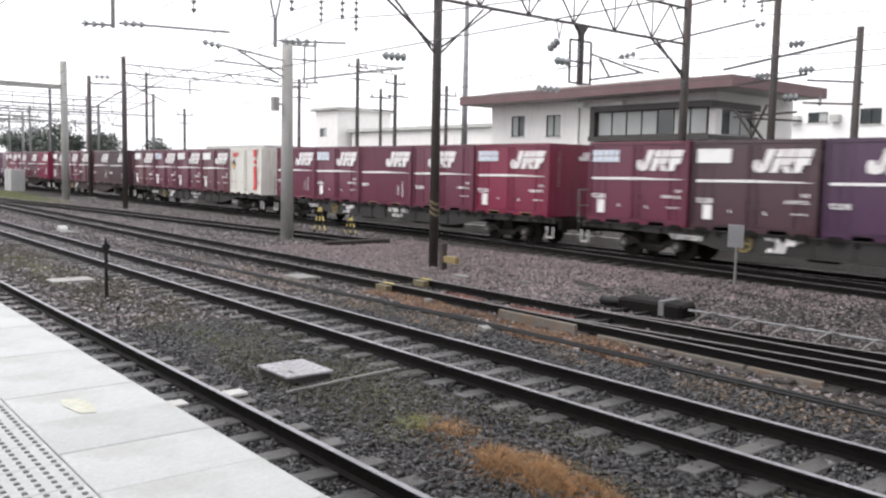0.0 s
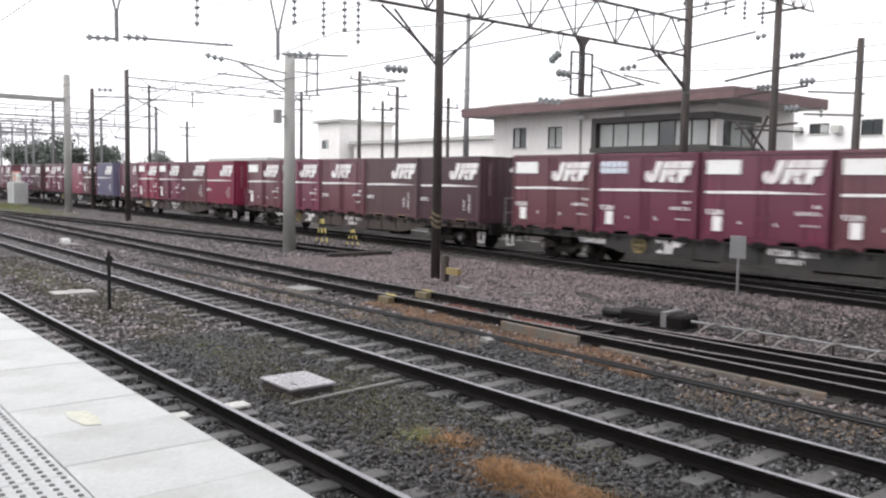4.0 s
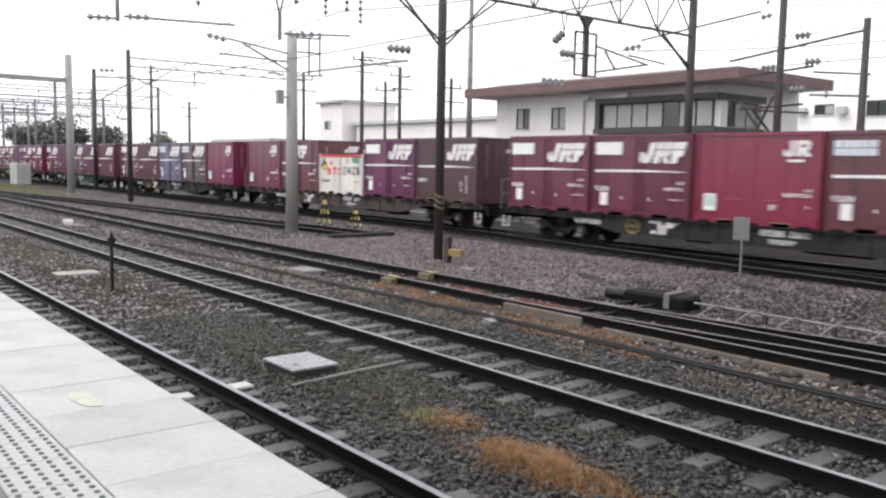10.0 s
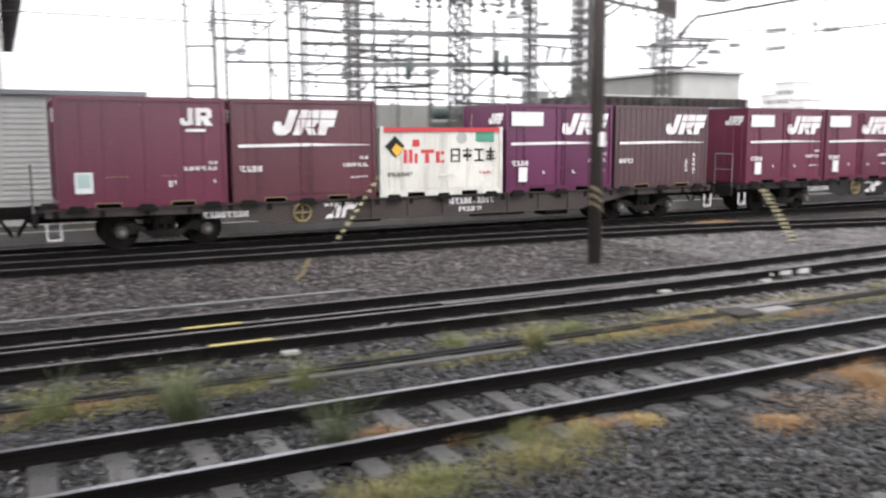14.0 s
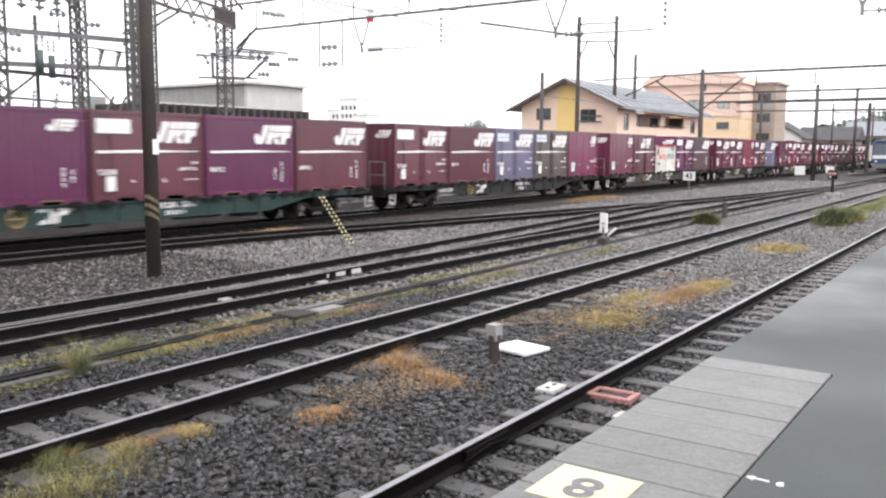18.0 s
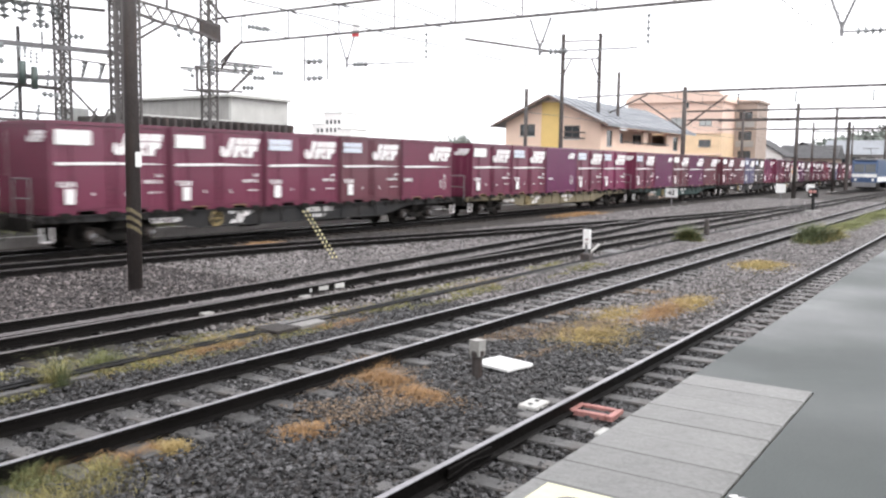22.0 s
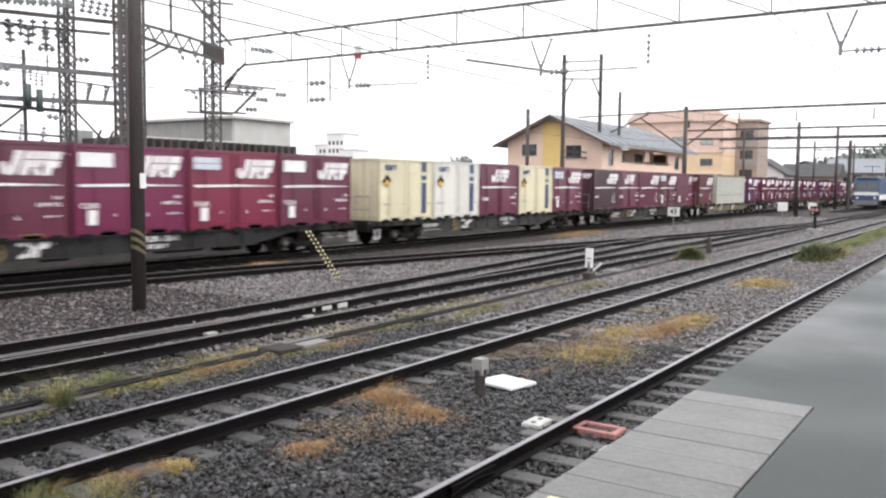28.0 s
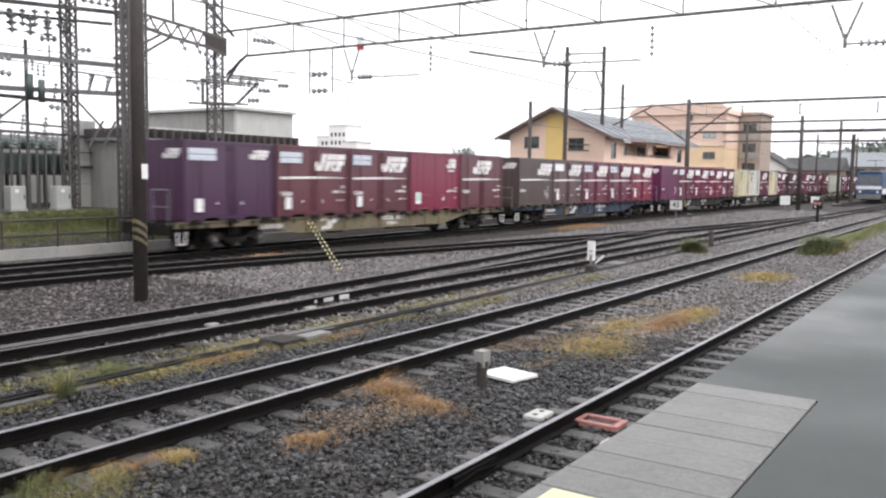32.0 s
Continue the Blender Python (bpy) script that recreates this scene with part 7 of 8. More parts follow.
for k in range(15):
    part("wall_post", Geo().box(3.88 + 1.9 * k, 4.02 + 1.9 * k, 34.42, 34.66, 0.7, 4.0), M["concrete"], wall1)
wall2 = thing("panel_screen", "pale concrete panel screen held by dark steel beams", "wall", kind="structure")
for k in range(2):
    for j in range(3):
        part("panel", Geo().box(19.5 + 0.96 * k, 20.44 + 0.96 * k, 30.0, 30.1, 1.08 + 0.9 * j, 1.96 + 0.9 * j), M["concrete_pale"], wall2)
for x in (19.45, 20.44, 21.45):
    part("wall_post", Geo().box(x - 0.06, x + 0.06, 29.88, 30.0, 1.08, 3.8), M["steel_dark"], wall2)
for z, h in ((2.6, 0.1), (3.15, 0.04), (3.75, 0.12)):
    part("beam", Geo().box(19.3, 21.6, 29.82, 29.88, z - h / 2, z + h / 2), M["steel_dark"], wall2)
part("vent_box", Geo().box(19.9, 20.6, 30.2, 30.9, 3.8, 4.4, 0.03), M["cabinet_grey"], wall2)
cap_shed = thing("ribbed_roof_shed", "long low shed with a dark ribbed roof edge", "shed")
each("wall", [(20.2, 28.6, 27.4, 27.55, 0.5, 3.6), (20.2, 20.35, 27.55, 30.5, 0.5, 3.6), (28.45, 28.6, 27.55, 30.5, 0.5, 3.6)], M["concrete"], cap_shed)
part("roof", Geo().box(20.0, 28.8, 27.1, 30.8, 3.6, 3.72), M["roof_grey"], cap_shed)
for k in range(22):
    part("roof_rib", Geo().box(20.1 + 0.4 * k, 20.27 + 0.4 * k, 27.05, 30.7, 3.72, 4.08, 0.03), M["steel_dark"], cap_shed)
hut = thing("relay_hut", "flat-roofed grey concrete equipment building", "building")
walled(hut, "wall", M["concrete_pale"], 33.2, 37.58, 36, 0, 1.0, 5.95, [])
# this side's shade is put in as a darker concrete than the front
walled(hut, "wall", M["concrete"], 33.2, 0, 36.22, 46.0, 1.0, 5.95, [(38.0, 39.5, 3.0, 4.2), (42.0, 43.5, 3.0, 4.2)], face="x")
each("wall", [(37.36, 37.58, 36.22, 46.0, 1.0, 5.95), (33.42, 37.36, 45.8, 46.0, 1.0, 5.95)], M["concrete_pale"], hut)
part("roof", Geo().box(32.95, 37.7, 35.75, 46.4, 5.95, 6.1, 0.02), M["concrete_pale"], hut)
for h in ((38.0, 39.5, 3.0, 4.2), (42.0, 43.5, 3.0, 4.2)):
    window(hut, *h, 33.2, face="x", frame="frame_dark")
part("canopy", Geo().box(24.2, 31.0, 33.0, 34.2, 4.35, 4.5), M["concrete_pale"], hut)
for x in (24.6, 27.6, 30.6):
    part("canopy_post", Geo().bar((x, 33.3, 1.0), (x, 33.3, 4.35), 0.12), M["steel_lattice"], hut)

# ---- houses down the line ----
house = thing("orange_house", "two-storey orange rendered house with a grey gabled roof", "house")
GZ = [(27.4, 28.7, 4.5, 5.5), (31.2, 32.5, 4.75, 5.65), (30.6, 31.8, 0.6, 2.0)]
walled(house, "wall", M["tan_wall"], 60.0, 0, 25.7, 33.8, GROUND, 5.9, GZ, face="x")
part("gable", Geo().prism([(25.7, 5.9), (33.8, 5.9), (29.75, 7.7)], 60.0, 60.22, "x"), M["tan_wall"], house)
part("pilaster", Geo().box(59.9, 60.0, 29.1, 30.6, GROUND, 7.3), M["gold_wall"], house, "golden wall strip")
FW = [(63.8, 69.0, 4.3, 5.4), (70.0, 74.8, 4.3, 5.4), (76.6, 77.8, 4.0, 5.2), (61.2, 62.2, 4.0, 5.2)]
walled(house, "wall", M["tan_wall"], 60.22, 80.0, 25.7, 0, GROUND, 5.5, FW)
each("wall", [(79.8, 80.0, 25.93, 33.8, GROUND, 5.5), (60.22, 79.8, 33.6, 33.8, GROUND, 5.5), (63.0, 75.5, 27.3, 27.45, 3.0, 5.5), (63.0, 75.5, 25.93, 27.3, 3.0, 3.15)], M["tan_wall"], house)
for s, y0, y1 in ((1, 24.9, 29.75), (-1, 34.6, 29.75)):
    part("roof", Geo().add([(59.2, y0, 5.62), (80.8, y0, 5.62), (80.8, y1, 7.86), (59.2, y1, 7.86), (59.2, y0, 5.44), (80.8, y0, 5.44), (80.8, y1, 7.68), (59.2, y1, 7.68)],
                           [(0, 1, 2, 3), (7, 6, 5, 4), (0, 4, 5, 1), (1, 5, 6, 2), (2, 6, 7, 3), (3, 7, 4, 0)]), M["roof_grey"], house)
for y0 in (24.8, 34.7):
    part("barge_board", Geo().bar((59.15, y0, 5.45), (59.15, 29.75, 7.75), 0.16), M["roof_brown"], house)
for k in range(12):
    part("roof_seam", Geo().bar((60.4 + 1.75 * k, 24.9, 5.66), (60.4 + 1.75 * k, 29.7, 7.88), 0.05), M["roof_grey"], house)
for h in GZ:
    window(house, *h, 60.0, face="x", frame="frame_dark", blinds=0.3)
for h in FW[2:]:
    window(house, *h, 25.7, frame="frame_dark", panes=1)
for h in ((64.6, 68.2, 3.3, 5.2), (70.8, 74.2, 3.3, 5.2)):
    window(house, *h, 27.2, frame="frame_dark", panes=2, sill=False)
part("balcony_rail", Geo().bar((63.6, 25.6, 4.42), (75.0, 25.6, 4.42), 0.07), M["frame_dark"], house)
part("balcony_slab", Geo().box(63.4, 75.2, 25.4, 25.69, 3.0, 3.2), M["tan_wall"], house)
apt = thing("apartment_block", "apricot four-storey apartment block with a rounded top edge", "apartment building")
AH = [(32.5, 34.1, 5.2, 6.1), (32.5, 34.1, 7.9, 8.8), (36.4, 37.9, 7.9, 9.0), (36.4, 37.9, 5.0, 6.1), (40.4, 41.7, 7.9, 9.0), (36.4, 37.7, 2.0, 3.2), (32.5, 34.1, 2.2, 3.2), (35.6, 36.4, 10.2, 11.0)]
walled(apt, "wall", M["apt_wall"], 112, 0, 31.2, 44.0, 7.0, 11.0, [h for h in AH if h[2] > 7], face="x")
walled(apt, "lower_wall", M["apt_low"], 112, 0, 31.2, 44.0, GROUND, 7.0, [h for h in AH if h[2] < 7], face="x")
each("lower_wall", [(112.22, 130, 31.2, 31.42, GROUND, 7.0)], M["apt_low"], apt)
each("wall", [(112.22, 130, 31.2, 31.42, 7.0, 11.0), (112.22, 130, 43.8, 44.0, GROUND, 11.0), (129.8, 130, 31.42, 43.8, GROUND, 11.0)], M["apt_wall"], apt)
part("roof_crown", Geo().prism([(30.9, 11.0), (44.25, 11.0), (44.1, 11.5), (43.6, 11.9), (42.6, 12.25), (41.2, 12.45), (33.2, 12.5), (32.0, 12.3), (31.2, 11.9), (30.95, 11.5)], 111.6, 130.2, "x"), M["apt_wall"], apt, "rounded apricot roof crown")
for z in (4.1, 6.9, 9.8):
    part("floor_band", Geo().box(111.9, 112.0, 31.0, 44.1, z, z + 0.22), M["tan_wall"], apt)
for z in (4.6, 7.4):
    part("balcony", Geo().box(111.2, 111.98, 38.6, 43.6, z, z + 1.0, 0.05), M["apt_wall"], apt)
for h in AH:
    window(apt, *h, 112, face="x", frame="frame_dark", panes=2, blinds=0.3)
stairs = thing("stair_block", "brown-grey tiled stair tower beside the apartment block", "apartment building")
SH = [(28.9, 30.6, 1.0 + 2.6 * k, 2.2 + 2.6 * k) for k in range(4)]
walled(stairs, "wall", M["brown_wall"], 118, 0, 28.3, 31.15, GROUND, 11.2, SH, face="x")
each("wall", [(118.22, 124, 28.3, 28.5, GROUND, 11.2), (118.22, 124, 30.95, 31.15, GROUND, 11.2), (123.8, 124, 28.5, 30.95, GROUND, 11.2)], M["brown_wall"], stairs)
part("roof", Geo().box(117.7, 124.3, 28.0, 31.15, 11.2, 11.5), M["brown_wall"], stairs)
for h in SH:
    window(stairs, *h, 118, face="x", frame="frame_grey", panes=3, sill=False)
    part("landing_rail", Geo().box(117.9, 118.0, 28.6, 30.9, h[2] - 0.9, h[2] - 0.1), M["concrete"], stairs)
def far_house(x, y, w, d, h, roof, wall_mat, gable, label):
    """A small house down the line; gable: its gable end faces the yard."""
    hs = thing("far_house", label, "house", "far houses", at=pose(x, y, GROUND))
    e = h * 0.66
    openings = [(-w / 2 + 1.0 + 2.6 * k, -w / 2 + 2.6 + 2.6 * k, z, z + 1.2) for k in range(int((w - 1.0) / 2.6)) for z in (1.0, e - 1.7)]
    walled(hs, "wall", M[wall_mat], 0, 0, -w / 2, w / 2, 0, e, openings, face="x")
    each("wall", [(0.22, d, -w / 2, -w / 2 + 0.2, 0, e), (0.22, d, w / 2 - 0.2, w / 2, 0, e), (d - 0.2, d, -w / 2 + 0.2, w / 2 - 0.2, 0, e)], M[wall_mat], hs)
    if gable:
        part("gable", Geo().prism([(-w / 2, e), (w / 2, e), (0, h - 0.2)], 0.0, d, "x"), M[wall_mat], hs)
        part("roof", Geo().prism([(-w / 2 - 0.7, e - 0.35), (0, h), (w / 2 + 0.7, e - 0.35), (w / 2 + 0.7, e - 0.1), (0, h + 0.28), (-w / 2 - 0.7, e - 0.1)], -0.6, d + 0.6, "x"), M[roof], hs)
    else:
        part("roof", Geo().prism([(-0.7, e), (d + 0.7, e), (d / 2, h)], -w / 2 - 0.6, w / 2 + 0.6, "y"), M[roof], hs)
    for o in openings:
        window(hs, *o, 0, face="x", sill=False)


for x, y, w, d, h, roof, wall_mat, turned in ((150, 35.5, 8, 8, 7.4, "roof_dark", "plaster", True), (162, 30.0, 9, 9, 7.0, "roof_dark", "brown_wall", False), (184, 25.5, 10, 10, 8.6, "roof_grey", "concrete", False), (152, 46, 12, 10, 5.2, "roof_dark", "plaster", True),
                                              (172, 40, 13, 12, 6.6, "roof_grey", "concrete_pale", False), (196, 37, 11, 10, 8.2, "roof_dark", "concrete", True), (205, 27, 9, 9, 7.0, "roof_grey", "plaster", True), (214, 21, 9, 9, 8.0, "roof_dark", "concrete_pale", False), (232, 17, 10, 10, 8.0, "roof_grey", "plaster", True), (226, 44, 20, 10, 7.5, "roof_dark", "concrete", False)):
    far_house(x, y, w, d, h, roof, wall_mat, turned, f"small far house with a {'gabled' if turned else 'pitched'} {'grey' if roof == 'roof_grey' else 'dark tiled'} roof")


# ---- small things along the tracks ----
def block(name, label, category, x0, x1, y0, y1, z0, z1, mat, chamfer=0.01, kind="", group=""):
    t = thing(name, label, category, group, kind, at=pose((x0 + x1) / 2, (y0 + y1) / 2, z0))
    part("body", Geo().box((x0 - x1) / 2, (x1 - x0) / 2, (y0 - y1) / 2, (y1 - y0) / 2, 0, z1 - z0, chamfer), M[mat], t)
    return t


# dark box paints in the shaded gap beneath the lid
lid = block("inspection_cover", "inspection cover with a thin wet pale lid over a darkened gap", "cover", -10.12, -9.38, 5.16, 5.76, -0.2, -0.09, "steel_dark", 0.01)
part("lid", Geo().box(-0.40, 0.40, -0.33, 0.33, 0.112, 0.14, 0.008), M["wet_lid"], lid, "thin pale wet lid")
part("lifting_slot", Geo().box(0.12, 0.24, -0.17, -0.145, 0.1385, 0.143), M["black"], lid)
block("inspection_cover", "weathered concrete cover beside the yard track", "cover", -18.4, -17.6, 9.95, 10.5, -0.2, -0.09, "sleeper_pale", 0.015)
block("inspection_cover", "flat concrete slab among the ballast", "cover", -20.6, -20.0, 5.2, 6.1, -0.2, -0.13, "concrete", 0.01)
for x0, x1, y0, y1 in ((-3.9, -3.2, 9.45, 10.0), (-3.1, -2.45, 9.4, 10.1), (10.0, 11.3, 9.7, 10.05), (24.6, 25.6, 10.0, 10.6)):
    block("cable_trough_cover", "flat grey concrete cable trough cover", "cover", x0, x1, y0, y1, -0.2, -0.12, "sleeper", 0.015, group="trough covers")
stone = thing("white_stone", "pale lump of concrete on a flat slab", "stone", at=pose(-35.4, 9.5, GROUND))
part("lump", Geo().prism([(-0.25, 0), (0.22, 0), (0.15, 0.14), (-0.08, 0.22), (-0.22, 0.16)], -0.15, 0.15, "y"), M["concrete_pale"], stone)
part("slab", Geo().box(0.2, 1.2, -0.3, 0.3, 0, 0.05), M["sleeper_pale"], stone)
kerb = thing("cable_kerb", "low stained concrete kerb beside the yard track", "kerb", kind="structure")
part("kerb_slab", Geo().box(-11.45, -9.6, 10.52, 10.60, -0.3, 0.0, 0.012), M["concrete_stained"], kerb, "rust-stained upright slab")
for a, b in ((-9.2, -7.9), (-7.86, -6.6), (-6.56, -5.5)):
    part("kerb_stone", Geo().box(a, b, 10.60, 10.66, -0.3, -0.10, 0.012), M["concrete_stained"], kerb)
for x, y, w, d, turn in ((-9.4, 11.05, 0.34, 0.22, 12), (-10.7, 9.55, 0.28, 0.16, -20), (-16.4, 11.0, 0.30, 0.14, 8), (-16.2, 13.7, 0.45, 0.22, 15), (-14.6, 14.3, 0.35, 0.12, 50), (-13.6, 10.62, 0.16, 0.12, 0)):
    slab = thing("concrete_piece", "broken piece of pale concrete lying in the gravel", "concrete piece", "loose concrete", at=pose(x, y, GROUND, 0, 4, turn))
    part("piece", Geo().prism([(-w / 2, -d / 2), (w / 2, -d * 0.4), (w * 0.42, d / 2), (-w * 0.35, d * 0.45)], 0.0, 0.10, "z"), M["sleeper_pale"], slab)
for k in range(9):
    plate = thing("slide_plate", "pale wet slide plate under the turnout rail", "plate", "slide plates", at=pose(9.9 + 0.51 * k, 11.84 + 0.006 * k, -0.10, 0, 0, 1))
    part("plate", Geo().box(-0.15, 0.15, -0.05, 0.05, -0.05, 0.05, 0.008), M["concrete_pale"], plate)

stick = thing("marker_post", "slim black marker post with a small round head", "post", at=pose(-17.3, 5.5, GROUND))
part("shaft", Geo().tube((0, 0, -0.2), (0, 0, 1.12), 0.035, n=8), M["black"], stick)
part("head", Geo().tube((-0.03, 0, 1.05), (0.03, 0, 1.05), 0.075, n=12).tube((0, 0, 1.1), (0, 0, 1.22), 0.04, 0.015, n=8), M["black"], stick)
board = thing("track_sign", "small grey signboard on a slim post beside the goods track", "sign", at=pose(-11.8, 18.7, GROUND))
part("post", Geo().tube((0, 0, -0.2), (0, 0, 1.5), 0.035, n=8), M["steel_grey"], board)
part("plate", Geo().box(-0.22, 0.22, -0.06, -0.035, 0.95, 1.5, 0.01), M["steel_grey"], board)
stub = thing("short_post", "short dark post beside the catenary pole", "post", at=pose(-17.75, 14.35, GROUND))
part("shaft", Geo().box(-0.08, 0.08, -0.08, 0.08, -0.2, 0.74, 0.01), M["steel_dark"], stub)
part("bracket", Geo().box(0.1, 0.6, -0.07, 0.07, 0.25, 0.42, 0.01), M["yellow_edge"], stub)
cab = thing("grey_cabinet", "large pale grey relay cabinet beside the far track", "cabinet", at=pose(-86.8, 19.0, GROUND))
part("body", Geo().box(-1.3, 1.3, -0.6, 0.6, 0, 1.95, 0.03), M["cabinet_grey"], cab)
part("door_seam", Geo().box(-0.01, 0.01, -0.61, -0.6, 0.1, 1.85), M["black"], cab)

for x, y, h in ((-29.8, 17.75, 1.3), (-28.7, 18.5, 0.85)):
    bf = thing("stop_post", "yellow and black striped stop post at the siding's end", "stop post", "stop posts", at=pose(x, y, GROUND))
    for a, b in (((-0.5, 0, 0), (0, 0, h)), ((0.5, 0, 0), (0, 0, h)), ((0, 0, 0), (0, 0, h))):
        a, b = Vector(a), Vector(b)
        for k in range(7):
            part("stripe", Geo().tube(a + (b - a) * k / 7, a + (b - a) * (k + 1) / 7, 0.032, n=6), M["yellow" if k % 2 else "black"], bf)
end = thing("stop_timber", "dark timber across the end of the siding", "timber", at=pose(-25.3, 16.6, 0))
part("beam", Geo().box(-0.15, 0.15, -1.3, 1.3, -0.22, -0.03, 0.02), M["sleeper_wood"], end)

# the point machine and its bent cables
pm = thing("point_machine", "black oily point machine with a pale cover clip", "point machine", at=pose(-10.35, 13.45, GROUND, 0, 0, 4))
part("case", Geo().box(-0.55, 0.85, -0.28, 0.28, 0.05, 0.30, 0.05), M["rail"], pm)
part("motor", Geo().tube((-0.5, 0, 0.15), (-1.1, 0, 0.15), 0.10, n=12), M["black"], pm, smooth=True)
part("clip", Geo().box(0.38, 0.50, -0.30, 0.30, 0.06, 0.345, 0.01), M["steel_grey"], pm)
part("throw_rod", Geo().tube((0.2, -0.3, 0.1), (0.2, -1.9, 0.08), 0.03, n=6).tube((-0.3, -0.3, 0.1), (-0.3, -1.9, 0.08), 0.03, n=6), M["black"], pm)
part("bed_plate", Geo().box(-1.3, 1.1, -0.35, 0.35, 0.0, 0.06), M["rail"], pm)
for k in range(6):
    x = -8.9 + 0.72 * k
    c = thing("bent_cable", "grey bent cable lying beside the turnout rail", "cable", "bent cables", at=pose(x, 0, -0.12))
    part("sheath", Geo().path([(0, 12.5, -0.04), (-0.02, 12.75, 0.03), (-0.03, 13.0, 0.10), (-0.01, 13.2, 0.16), (0.05, 13.3, 0.18), (0.10, 13.35, 0.155)], 0.015, 6), M["sleeper_pale"], c)
pipe = thing("long_pipe", "thin grey signal pipe lying along the ballast", "pipe")
part("tube", Geo().path([(-9.4, 13.36, 0.02), (-4.6, 13.38, 0.02), (-4.0, 13.6, -0.10), (-2.5, 14.15, -0.12), (5.5, 14.2, -0.12)], 0.026, 6), M["steel_grey"], pipe)
for x in (-9.2, -8.0, -6.8, -5.6, -4.8):
    part("stand", Geo().box(x - 0.03, x + 0.03, 13.33, 13.40, -0.22, 0.0), M["steel_dark"], pipe)
for x, y in ((2.55, 11.985), (2.65, 10.855), (-15.3, 10.855), (-15.45, 11.985)):
    yb = thing("clearance_mark", "yellow painted clearance mark on a rail", "rail mark", "clearance marks", at=pose(x, y, 0))
    part("paint", Geo().box(-0.40 if x > 0 else -0.18, 0.40 if x > 0 else 0.18, -0.036, 0.036, 0.001, 0.010), M["yellow"], yb)
    if x < 0:
        part("block", Geo().box(-0.2, 0.2, -0.22, -0.05, -0.15, -0.02, 0.01), M["band_dull"], yb)
for x, y in ((-14.5, 11.1), (3.2, 10.6), (10.2, 11.6), (12.6, 11.55)):
    ch = thing("switch_chair", "worn pale metal chair plate between the turnout rails", "plate", "chair plates", at=pose(x, y, -0.15))
    part("plate", Geo().box(-0.11, 0.11, -0.07, 0.07, 0, 0.04, 0.012), M["concrete"], ch)


def striped_stay(x, y, x1, y1, h, n=16, rods=1):
    s = thing("striped_guy", "black and yellow striped guy-wire guard", "guy guard", "guy guards", at=pose(x, y, GROUND))
    for r in range(rods):
        a, b = Vector((r * 0.16, 0, 0)), Vector((x1 - x + r * 0.16, y1 - y, h - GROUND))
        for k in range(n):
            part("stripe", Geo().tube(a + (b - a) * k / n, a + (b - a) * (k + 1) / n, 0.026, n=8), M["yellow_pale" if k % 2 else "black"], s)
    return s


striped_stay(7.2, 20.1, 8.55, 20.2, 1.55, 22)
striped_stay(18.1, 15.56, 17.55, 16.2, 1.15, 26, 2)
tip = thing("yellow_peg", "bent yellow peg in the gravel", "peg", at=pose(4.87, 15.85, GROUND))
part("peg", Geo().path([(0, 0, 0), (0.25, 0.1, 0.15), (0.4, 0.15, 0.42)], 0.03, 6), M["yellow_edge"], tip)

mk = thing("distance_marker", "stubby dark post with a pale two-faced head", "marker", at=pose(9.44, 5.73, GROUND))
part("post", Geo().tube((0, 0, -0.2), (0, 0, 0.32), 0.068, n=12), M["steel_dark"], mk, smooth=False)
part("head", Geo().prism([(-0.065, 0.29), (0.065, 0.29), (0.085, 0.37), (0.095, 0.49), (-0.09, 0.50), (-0.08, 0.37)], -0.07, 0.07, "y"), M["concrete"], mk)
part("collar", Geo().tube((0, 0, 0.30), (0, 0, 0.36), 0.085, n=10), M["steel_dark"], mk)
wp = thing("white_plate", "white painted board lying on the ballast", "board", at=pose(10.06, 5.70, GROUND + 0.035, 0, 0, -12))
part("board", Geo().box(-0.26, 0.26, -0.30, 0.30, 0.02, 0.06, 0.01), M["white"], wp)
ps = thing("white_signpost", "small white signboard on a grey mechanism post", "sign", at=pose(22.3, 9.95, GROUND))
part("post", Geo().tube((0, 0, -0.2), (0, 0, 0.5), 0.05, n=8), M["steel_grey"], ps)
part("board", Geo().box(-0.03, 0.03, -0.11, 0.11, 0.38, 0.92, 0.01), M["white"], ps)
part("bars", Geo().box(-0.036, -0.03, -0.05, 0.05, 0.62, 0.66).box(-0.036, -0.03, -0.05, 0.05, 0.52, 0.55), M["dim_mark"], ps)
part("base", Geo().box(-0.16, 0.16, -0.13, 0.13, 0, 0.26, 0.03), M["steel_dark"], ps)
part("lever", Geo().bar((0.05, -0.1, 0.3), (0.28, -0.25, 0.5), 0.05), M["concrete_pale"], ps)
st = thing("short_post", "short dark round-topped post beside the yard track", "post", at=pose(33.9, 10.0, GROUND))
part("shaft", Geo().tube((0, 0, -0.2), (0, 0, 0.62), 0.11, 0.10, n=10), M["steel_dark"], st)
part("cap", Geo().tube((0, 0, 0.62), (0, 0, 0.70), 0.12, 0.06, n=10), M["steel_dark"], st)
sg = thing("shunting_signal", "dark shunting signal with a red body on a short post", "signal", at=pose(57.4, 10.25, GROUND))
part("post", Geo().tube((0, 0, -0.2), (0, 0, 0.95), 0.09, n=8), M["black"], sg)
part("head", Geo().box(-0.2, 0.2, -0.28, 0.28, 0.95, 1.52, 0.04), M["black"], sg)
part("hood", Geo().tube((-0.22, -0.12, 1.3), (-0.4, -0.12, 1.3), 0.1, n=10).tube((-0.22, 0.12, 1.3), (-0.4, 0.12, 1.3), 0.1, n=10), M["rust_red"], sg)
